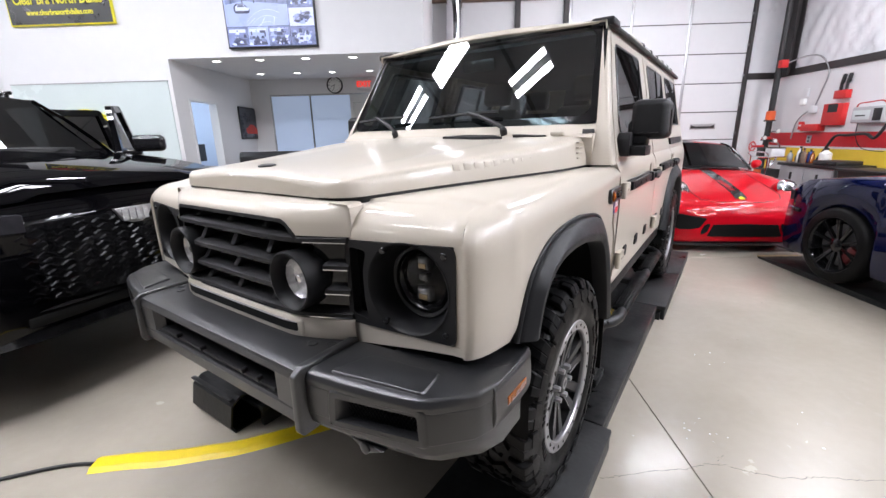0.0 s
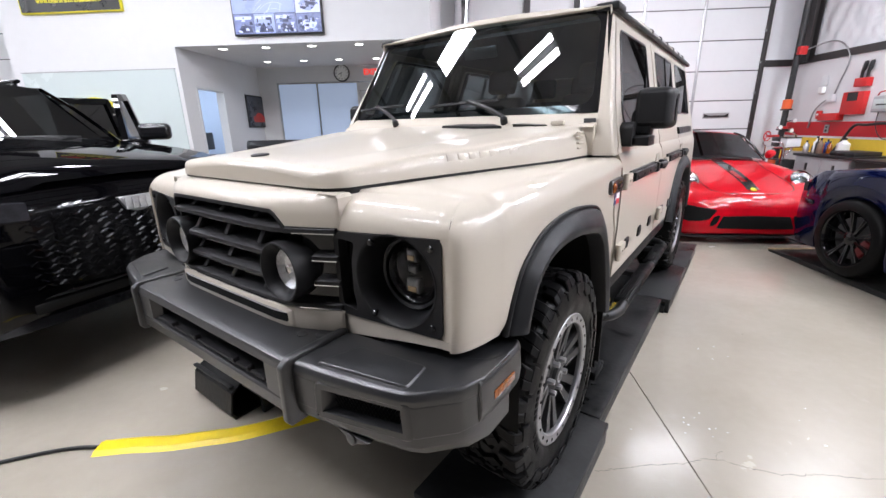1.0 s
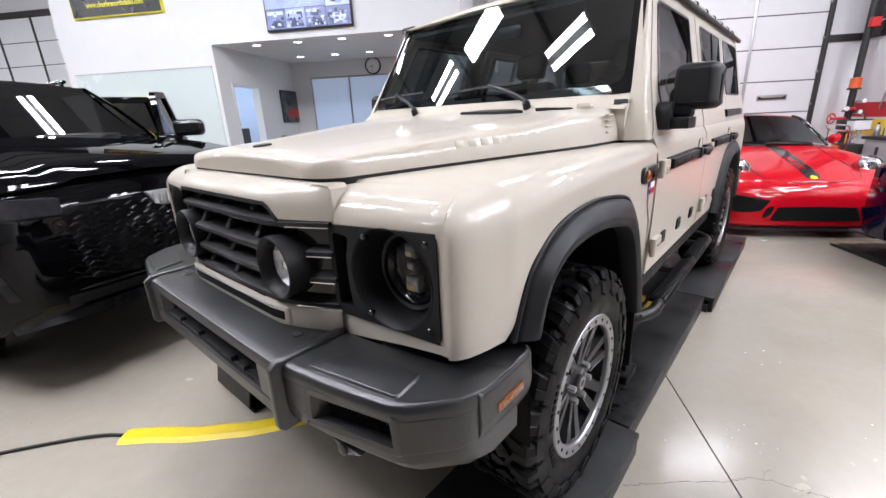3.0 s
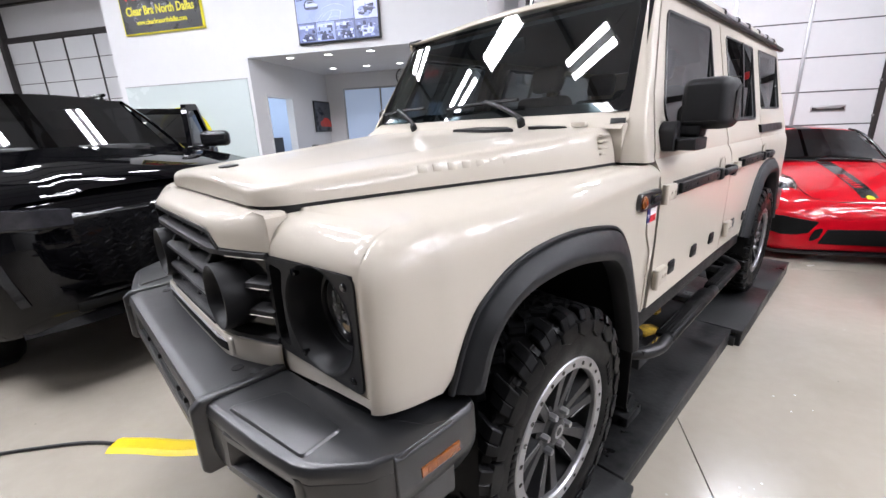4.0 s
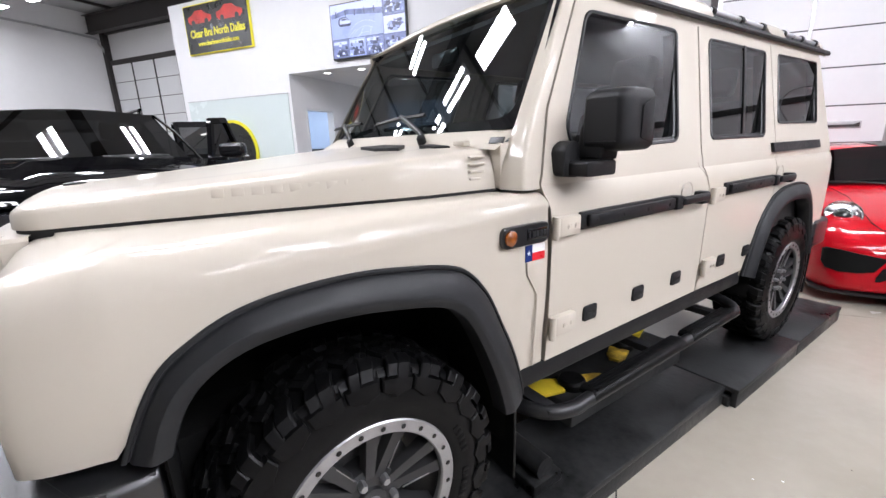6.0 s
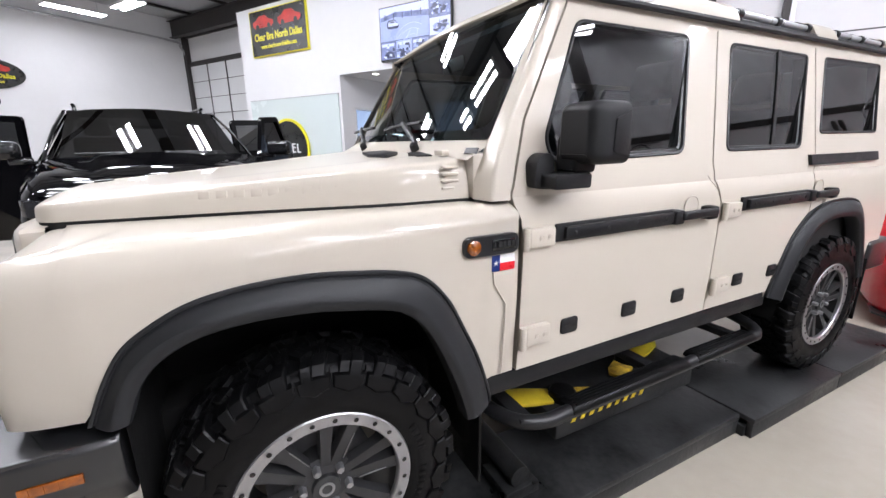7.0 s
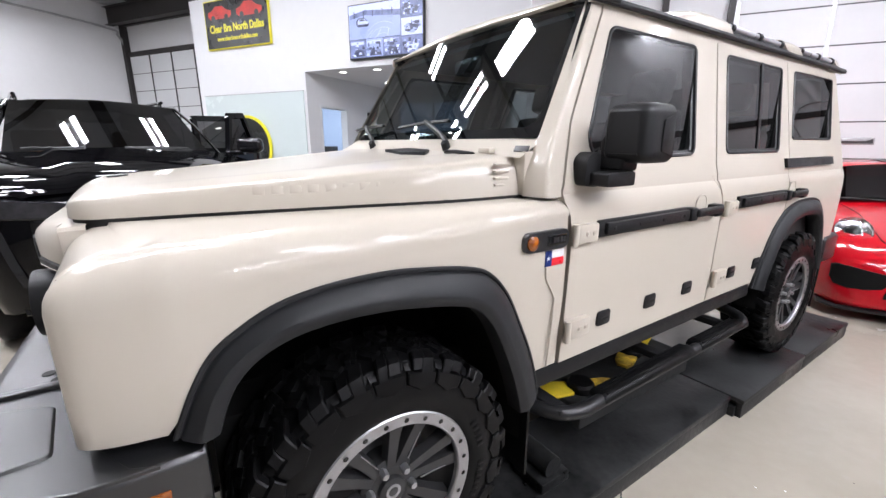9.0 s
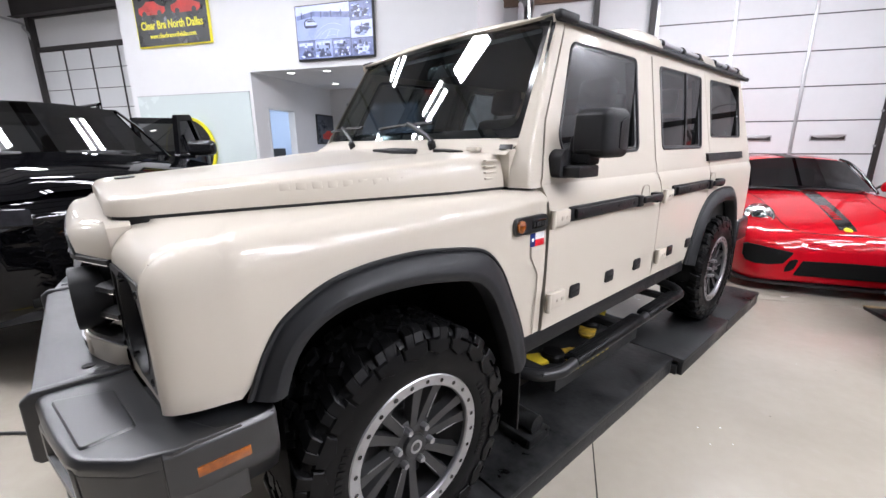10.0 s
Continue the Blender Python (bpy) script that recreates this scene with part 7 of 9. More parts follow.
st = thing("alarm_strobe", B @ pose(U1 - 0.003, 6.28, 2.02, 0, 0, -90), "white wall alarm strobe", "alarm")
part("strobe_plate", box((-0.06, -0.03, -0.02), (0.06, 0, 0.14), 0.006), DOOR_WHITE, st)
part("strobe_lens", box((-0.045, -0.07, -0.15), (0.045, 0, -0.04), 0.012), FACE, st)
rb = thing("red_wall_box", B @ pose(U1 - 0.003, 5.56, 1.50, 0, 0, -90), "red steel key box with a small display", "box")
part("box_body", box((-0.19, -0.09, 0.0), (0.19, 0, 0.35), 0.006), RED, rb)
part("box_display", box((-0.09, -0.096, 0.21), (0.09, -0.088, 0.34)), BLACK, rb)
part("box_tray", box((-0.55, -0.13, -0.09), (-0.18, 0, 0.03), 0.004), RED, rb)
sq = thing("red_call_point", B @ pose(U1 - 0.003, 6.24, 1.50, 0, 0, -90), "small red call point on the wall", "alarm")
part("call_body", box((-0.05, -0.04, -0.06), (0.05, 0, 0.08), 0.006), RED, sq)
part("call_label", box((-0.03, -0.043, 0.0), (0.03, -0.039, 0.03)), FLAG_WHITE, sq)
hg = thing("heat_gun_rack", B @ pose(U1 - 0.003, 5.48, 1.97, 0, 0, -90), "red wall rack holding two black tools", "rack")
part("rack_box", box((-0.11, -0.10, -0.05), (0.11, 0, 0.08), 0.005), RED, hg)
for x in (-0.055, 0.05):
    t = part("black_tool", loft([[(x + a + k * 0.12, -0.05 + b, z) for a, b in arc(0, 0, r, 0, 315, 7)] for z, r, k in ((0.06, 0.022, 0), (0.18, 0.022, 0), (0.20, 0.03, 0.1), (0.31, 0.03, 0.25), (0.33, 0.02, 0.28))], True, True), BLACK, hg)
ch = thing("battery_charger", B @ pose(U1 - 0.003, 4.87, 1.52, 0, 0, -90), "white wall charger with red cables", "charger")
part("charger_body", box((-0.26, -0.15, 0.0), (0.25, 0, 0.24), 0.02, 3), mat("pale_grey_plastic", (0.42, 0.43, 0.44), 0.45, var=0.06), ch)
part("charger_panel", box((-0.23, -0.155, 0.05), (0.05, -0.148, 0.19), 0.003), FROST, ch)
part("writing_bar", box((-0.18, -0.158, 0.10), (-0.02, -0.154, 0.12)), BLACK, ch)
part("charger_grille", box((0.10, -0.155, 0.03), (0.23, -0.145, 0.21), 0.003), BLACK, ch)
part("red_cable", tube(smooth_line([(0.24, -0.1, 0.24), (0.22, -0.16, 0.31), (0.05, -0.18, 0.30), (-0.15, -0.15, 0.29), (-0.22, -0.12, 0.24)], 5), 0.010, 8), RED, ch, "", 60)
part("black_hose", tube(smooth_line([(0.30, -0.1, -0.02), (0.20, -0.14, -0.22), (0.02, -0.12, -0.16), (-0.28, -0.12, -0.18), (-0.50, -0.12, -0.20), (-0.66, -0.12, -0.45), (-0.78, -0.12, -0.62)], 6), 0.022, 10), BLACK, ch, "thick black hose", 60)
part("thin_cable", tube(smooth_line([(-0.22, -0.05, 0.0), (-0.20, -0.06, -0.2), (-0.05, -0.06, -0.38), (0.3, -0.06, -0.42)], 6), 0.006, 6), BLACK, ch, "", 60)
ou = thing("wall_outlet", B @ pose(U1 - 0.006, 6.02, 1.27, 0, 0, -90), "grey metal wall outlet on the red band", "outlet")
part("outlet_plate", box((-0.05, -0.012, -0.07), (0.05, 0, 0.07), 0.004), GREY_METAL, ou)
for z in (-0.028, 0.028):
    part("socket", box((-0.02, -0.014, z - 0.018), (0.02, -0.011, z + 0.018)), BLACK, ou)

be = thing("workbench_cabinet", B @ pose(6.36, 5.17, 0), "grey steel workbench cabinet with a dark top", "cabinet")
part("cabinet_body", box((-0.26, -0.48, 0.06), (0.30, 0.60, 0.84), 0.006), GREY_METAL, be)
part("benchtop", box((-0.30, -0.52, 0.845), (0.32, 0.64, 0.89), 0.006), BLACK, be)
for y in (-0.47, 0.065):
    d = part("cabinet_door", box((-0.275, y, 0.08), (-0.258, y + 0.525, 0.82), 0.005), mat("cabinet_grey", (0.33, 0.34, 0.35), 0.4, var=0.05) if y < 0 else bpy.data.materials["cabinet_grey"], be)
    part("door_pull", box((-0.288, y + 0.24, 0.62), (-0.273, y + 0.28, 0.74), 0.003), BLACK, d)
part("plinth", box((-0.24, -0.46, 0.0), (0.28, 0.58, 0.06)), BLACK, be)
ca = thing("waste_bin", B @ pose(6.30, 4.22, 0), "black plastic waste bin beside the bench", "bin")
part("bin_body", loft([[(a, b, z) for a, b in rounded(-w, -w * 1.5, w, w * 1.5, 0.05)] for z, w in ((0.0, 0.20), (0.80, 0.25), (0.84, 0.26))], True, True), BLACK, ca)
part("bin_lid", box((-0.27, -0.40, 0.84), (0.27, 0.40, 0.87), 0.012), BLACK, ca)
cs = thing("plastic_case", B @ pose(6.30, 4.70, 0.89), "black plastic tool case on the bench", "case")
part("case_body", box((-0.2, -0.02, 0), (0.2, 0.42, 0.07), 0.015), BLACK, cs)
part("case_handle", box((-0.22, 0.13, 0.02), (-0.19, 0.27, 0.05), 0.006), BLACK, cs)
for i, (n, h, r, col) in enumerate(((5.76, 0.20, 0.04, GREY_METAL), (5.68, 0.27, 0.045, FACE), (5.58, 0.22, 0.04, FLAG_BLUE), (5.47, 0.25, 0.04, WOOD), (5.41, 0.20, 0.035, AMBER), (5.28, 0.25, 0.085, FACE), (5.53, 0.24, 0.03, BLACK), (5.72, 0.16, 0.035, BLACK), (5.63, 0.18, 0.03, ORANGE))):
    bo = thing("bottle", B @ pose(6.22 + (i % 3) * 0.10, n, 0.89), "small workshop bottle standing on the bench", "bottle", "bottles on the bench")
    part("bottle_body", lathe([(r * 0.95, 0), (r, 0.01), (r, h * 0.65), (r * 0.35, h * 0.82), (r * 0.33, h * 0.9)], 16), col, bo, "", 50)
    part("bottle_cap", lathe([(r * 0.4, h * 0.88), (r * 0.4, h), (0.0005, h)], 12), BLACK, bo)
wc = thing("parts_cart", B @ pose(6.02, 5.98, 0), "chrome wire cart with workshop supplies", "cart")
for x in (-0.18, 0.18):
    for y in (-0.22, 0.22):
        part("cart_post", rod((x, y, 0.06), (x, y, 1.0), 0.012, 8), CHROME, wc)
        part("caster", lathe([(0.03, -0.012), (0.03, 0.012)], 14, m=pose(x, y, 0.03, 90, 0, 0)), BLACK, wc)
for z in (0.2, 0.6, 0.98):
    for i in range(7):
        part("shelf_wire", rod((-0.18, -0.22 + i * 0.073, z), (0.18, -0.22 + i * 0.073, z), 0.005, 6), CHROME, wc)
    part("shelf_edge", tube([(-0.18, -0.22, z), (0.18, -0.22, z), (0.18, 0.22, z), (-0.18, 0.22, z), (-0.18, -0.22, z)], 0.008, 6), CHROME, wc)
part("push_handle", tube(smooth_line([(-0.18, -0.22, 0.98), (-0.22, -0.22, 1.06), (-0.22, 0.22, 1.06), (-0.18, 0.22, 0.98)], 4), 0.012, 8), CHROME, wc, "", 60)
for i, (y, z, col) in enumerate(((-0.1, 0.605, BLACK), (0.1, 0.605, ORANGE), (0.0, 0.205, GREY_METAL), (-0.12, 0.985, DOOR_WHITE), (0.1, 0.985, WHEEL_GREY))):
    cb = thing("supply_box", B @ pose(6.02, 5.98 + y, z + 0.003), "small supply box on the wire cart", "box", "boxes on the cart")
    part("box_shell", box((-0.12, -0.08, 0), (0.12, 0.08, 0.14), 0.008), col, cb)
    part("box_flap", box((-0.125, -0.085, 0.14), (0.125, 0.085, 0.155), 0.004), BLACK, cb)

# ---- lift runways under the wagon, cable and cover ----
DECK = mat("worn_black_steel", (0.0075, 0.0077, 0.0082), 0.42, var=0.6, scale=3.2, bump=0.3, bscale=45, rvar=0.18, spec=0.20, tint=(0.024, 0.0245, 0.025))
HAZ = mat("hazard_yellow", (0.70, 0.52, 0.03), 0.5, var=0.12, scale=20)
RUST = mat("rusty_yellow", (0.16, 0.07, 0.025), 0.7, var=0.5, scale=14, tint=(0.55, 0.36, 0.03))
for sx in (1, -1):
    lf = thing("lift_runway", pose(0, 0, 0), "low black steel lift runway in three plates, scuffed", "car lift", "lift runways")
    for y0, y1, xo in ((-0.44, 0.372, 1.030), (0.382, 2.052, 0.986), (2.066, 3.0, 1.046), (3.004, 3.94, 1.046)):
        x0, x1 = sorted((0.52 * sx, xo * sx))
        pl_ = part("deck_plate", box((x0, y0, 0.085), (x1, y1, 0.115), 0.006, 2), DECK, lf)
        xa, xb = sorted(((xo - 0.035) * sx, (xo - 0.005) * sx))
        part("edge_skirt", box((xa, y0 + 0.002, 0.0), (xb, y1 - 0.002, 0.088), 0.003), DECK, lf)
        xa, xb = sorted((0.525 * sx, 0.555 * sx))
        part("edge_skirt", box((xa, y0 + 0.002, 0.0), (xb, y1 - 0.002, 0.088), 0.003), DECK, lf)
    xa, xb = sorted((0.94 * sx, 1.012 * sx))
    part("hinge_block", box((xa, 2.045, 0.0), (xb, 2.10, 0.06), 0.004), DECK, lf)
    xa, xb = sorted((0.40 * sx, 0.80 * sx))
    part("scissor_beam", box((xa, 0.97, 0.235), (xb, 1.90, 0.345), 0.01), DECK, lf, "black scissor platform with hazard stripes")
    part("cross_tube", rod((0.42 * sx, 0.74, 0.20), (0.86 * sx, 0.74, 0.20), 0.045, 18), DECK, lf)
    part("cross_foot", box((min(0.70 * sx, 0.88 * sx), 0.66, 0.115), (max(0.70 * sx, 0.88 * sx), 0.82, 0.165), 0.008), DECK, lf)
    for i in range(9):
        y = 1.05 + i * 0.054
        x = 0.8015 * sx
        k = prism([(y, 0.300), (y + 0.024, 0.300), (y + 0.042, 0.337), (y + 0.018, 0.337)], "x", min(x, x + 0.002 * sx), max(x, x + 0.002 * sx))
        part("hazard_stripe", k, HAZ, lf)
    for px, py, turn in ((0.690, 1.10, 157), (0.615, 1.62, 20)):
        m = pose(px * sx, py, 0.345, 0, 0, turn * sx)
        for o, material in (([(-0.05, 0.055), (0.05, 0.055), (0.062, 0.16), (0.062, 0.28), (0.03, 0.36), (-0.03, 0.36), (-0.062, 0.28), (-0.062, 0.16)], HAZ), ([(-0.05, -0.055), (-0.045, -0.14), (-0.02, -0.19), (0.03, -0.19), (0.05, -0.14), (0.05, -0.055)], RUST)):
            part("swing_pad", prism(o, "z", 0.0, 0.016, 0.003, m=m), material, lf, "worn yellow swing arm pad")
        part("rubber_puck", lathe([(0.064, 0.0), (0.064, 0.03), (0.054, 0.042), (0.0005, 0.042)], 24, m=m), RUBBER, lf)
# folded wheel stop at the far runway's end
ws = thing("wheel_stop", pose(-0.80, -0.555, 0), "black folded steel wheel stop on the floor", "wheel stop")
k = bmesh.new()
o = [(0.0, 0.0), (-0.02, 0.04), (0.0, 0.155), (0.05, 0.19), (0.20, 0.19), (0.26, 0.10), (0.26, 0.0)]
i_ = [(y * 0.93 + 0.009, z * 0.90 + 0.009) for y, z in o]
loft([[(-0.20, y, z) for y, z in o], [(0.20, y, z) for y, z in o]], True, False, k)
loft([[(0.20, y, z) for y, z in o], [(0.20, y, z) for y, z in i_], [(-0.19, y, z) for y, z in i_]], True, False, k)
k.faces.new([k.verts.new((-0.20, y, z)) for y, z in o])
part("stop_shell", k, DECK, ws, "", 30)
part("stop_lip", box((-0.20, -0.005, 0.186), (0.20, 0.02, 0.196), 0.003), DECK, ws)

yc = thing("cable_cover", pose(0, 0, 0), "flat yellow plastic floor cable cover", "cable cover")
path = smooth_line([(-0.955, -1.045, 0), (-0.83, -0.93, 0), (-0.70, -0.825, 0), (-0.58, -0.70, 0), (-0.475, -0.585, 0), (-0.33, -0.36, 0), (-0.15, -0.05, 0)], 5)
rings = []
for a, b in zip(path, path[1:] + [path[-1] + (path[-1] - path[-2])]):
    dd = (b - a).normalized()
    s = Vector((-dd.y, dd.x, 0))
    rings.append([tuple(a + s * w + Vector((0, 0, z))) for w, z in ((-0.056, 0.001), (-0.030, 0.014), (0.030, 0.014), (0.056, 0.001))])
part("cover_strip", loft(rings, True, True), YELLOW, yc, "", 20)
cb = thing("power_cable", pose(0, 0, 0), "black power cable lying on the concrete", "cable")
part("cable_run", tube(smooth_line([(-0.955, -1.045, 0.010), (-1.03, -1.10, 0.009), (-1.12, -1.20, 0.009), (-1.26, -1.40, 0.009), (-1.5, -1.75, 0.009), (-2.2, -2.3, 0.009)], 6), 0.009, 8), BLACK, cb, "", 60)
# ---- other cars ----
BLACK_PAINT = mat("black_paint", (0.0015, 0.0015, 0.002), 0.5, var=0.02, coat=0.62, rvar=0.02, spec=0.0)
RED_PAINT = mat("red_paint", (0.50, 0.004, 0.013), 0.35, var=0.02, coat=0.9, rvar=0.02, spec=0.03)
BLUE_PAINT = mat("dark_blue_paint", (0.0022, 0.0045, 0.030), 0.4, var=0.04, coat=0.9, rvar=0.02, spec=0.0)
CALIPER = mat("dark_red_caliper", (0.12, 0.008, 0.010), 0.4, var=0.1)
LEATHER = mat("tan_leather", (0.16, 0.08, 0.045), 0.5, var=0.15, scale=12)


def hull(stations, arches, mat_, parent, name="car_body"):
    """Body shell from stations (y, half width, bottom, shoulder, top), lifted over the wheels (centre y, radius, hub height)."""
    ys = sorted({s[0] for s in stations} | {c + r * f for c, r, h in arches for f in (-1.04, -1.0, -0.94, -0.8, -0.6, -0.35, 0, 0.35, 0.6, 0.8, 0.94, 1.0, 1.04)})
    rings = []
    for y in ys:
        w, z0, zs, zt = (lerp_table([(s[0], s[i]) for s in stations], y) for i in (1, 2, 3, 4))
        lift = z0
        for c, r, h in arches:
            if abs(y - c) < r:
                lift = max(lift, h + math.sqrt(max(0, r * r - (y - c) ** 2)))
        hgt = zs - lift
        half = [(w * 0.55, z0), (w * 0.62, lift), (w * 0.955, lift), (w * 0.985, lift + 0.12 * hgt), (w, lift + 0.45 * hgt), (w * 0.992, lift + 0.75 * hgt), (w * 0.965, lift + 0.92 * hgt), (w * 0.92, zs), (w * 0.80, zs + 0.45 * (zt - zs)), (w * 0.55, zs + 0.85 * (zt - zs)), (0, zt)]
        rings.append([(x, y, z) for x, z in half] + [(-x, y, z) for x, z in half[-2::-1]])
    return part(name, loft(rings, True, True), mat_, parent, "", 40)


def car_wheel(x, y, r, wd, parent, rim_mat, spokes=10, hub_z=None, disc=None):
    sx = 1 if x > 0 else -1
    base = pose(x, y, hub_z or r, 0, 90 * sx, 0)

    def put(name, k, material, par, label="", smooth=35):
        bmesh.ops.transform(k, matrix=base, verts=k.verts)
        return part(name, k, material, par, label, smooth)
    h = wd / 2
    whl = put("wheel", lathe([(r * 0.70, h - 0.02), (r * 0.74, h), (r * 0.90, h), (r * 0.97, h - 0.02), (r, h - 0.05), (r, -h + 0.05), (r * 0.9, -h), (r * 0.7, -h)], 48, caps=False), RUBBER, parent, "road tyre on a spoked alloy wheel", 40)
    put("rim", lathe([(r * 0.72, h - 0.015), (r * 0.70, h - 0.006), (r * 0.67, h - 0.02), (r * 0.63, 0.0), (r * 0.63, -h)], 40, caps=False), rim_mat, whl)
    put("brake_disc", lathe([(r * 0.55, h - 0.10), (r * 0.55, h - 0.09), (0.0005, h - 0.09)], 32), DULL_STEEL, whl)
    if disc:
        put("brake_caliper", box((r * 0.28, -0.09, h - 0.09), (r * 0.52, 0.09, h - 0.05), 0.02, m=Matrix.Rotation(radians(60), 4, "Z")), disc, whl)
    for i in range(spokes):
        for dt in (-3.2, 3.2):
            k = loft([[(q, -w, z - 0.03), (q, -w, z), (q, w, z), (q, w, z - 0.03)] for q, w, z in ((r * 0.12, 0.007, h - 0.05), (r * 0.4, 0.0045, h - 0.035), (r * 0.68, 0.006, h - 0.016))], True, True)
            bmesh.ops.transform(k, matrix=Matrix.Rotation(radians(360 * i / spokes + dt), 4, "Z"), verts=k.verts)
            put("spoke", k, rim_mat, whl)
    put("hub_cap", lathe([(r * 0.17, h - 0.06), (r * 0.17, h - 0.045), (r * 0.10, h - 0.035), (0.0005, h - 0.035)], 20), rim_mat, whl)


def pane(corners, mat_, parent, name, label="", bulge=0.0):
    """A glass pane from four corners (foot left, foot right, head right, head left), bowed outwards."""
    a, b, c, d = (Vector(p) for p in corners)
    nrm = (b - a).cross(d - a).normalized()
    rows = []
    for j in range(6):
        v = j / 5
        rows.append([(a.lerp(b, i / 10)).lerp(d.lerp(c, i / 10), v) + nrm * bulge * (1 - (2 * i / 10 - 1) ** 2) for i in range(11)])
    return part(name, loft(rows, False, False), mat_, parent, label, 60)


SUV_GLASS = glass_mat("suv_glass", (0.035, 0.037, 0.039), gloss=0.17)


def open_door(p, hx, hy, side, length, angle, sill, belt, top, slope):
    """A car door swung open on its front hinges; built along +y from the hinge, then turned."""
    m = pose(hx, hy, 0, 0, 0, -angle * side)

    def put(name, k, material, par, label=""):
        bmesh.ops.transform(k, matrix=m @ Matrix.Diagonal((side, 1, 1, 1)), verts=k.verts)
        return part(name, k, material, par, label, 35)
    door = put("open_door", prism(round_poly([(0.0, sill), (length, sill), (length, belt), (0.0, belt)], 0.03), "x", -0.10, 0.02, 0.01), BLACK_PAINT, p, "black car door standing open")
    o = round_poly([(0.03, belt - 0.01), (length - 0.01, belt - 0.01), (length - (0.22 if slope > 0.3 else 0.06), top), (slope, top - 0.03)], 0.05, 4)
    i = inset(o, 0.065)
    k = bmesh.new()
    loft([[(x0 - 0.16 * (z - belt), y, z) for y, z in loop] for x0, loop in ((0.0, o), (0.0, i), (-0.05, i), (-0.05, o), (0.0, o))], True, False, k)
    put("window_frame", k, BLACK_PAINT, door)
    k = bmesh.new()
    k.faces.new([k.verts.new((-0.025 - 0.16 * (z - belt), y, z)) for y, z in i])
    put("window_pane", k, SUV_GLASS, door, "dark tinted glass")
    put("inner_trim", box((-0.115, 0.08, sill + 0.12), (-0.10, length - 0.1, belt - 0.05), 0.01), LEATHER if slope > 0.3 else CABIN, door)
    return door, put


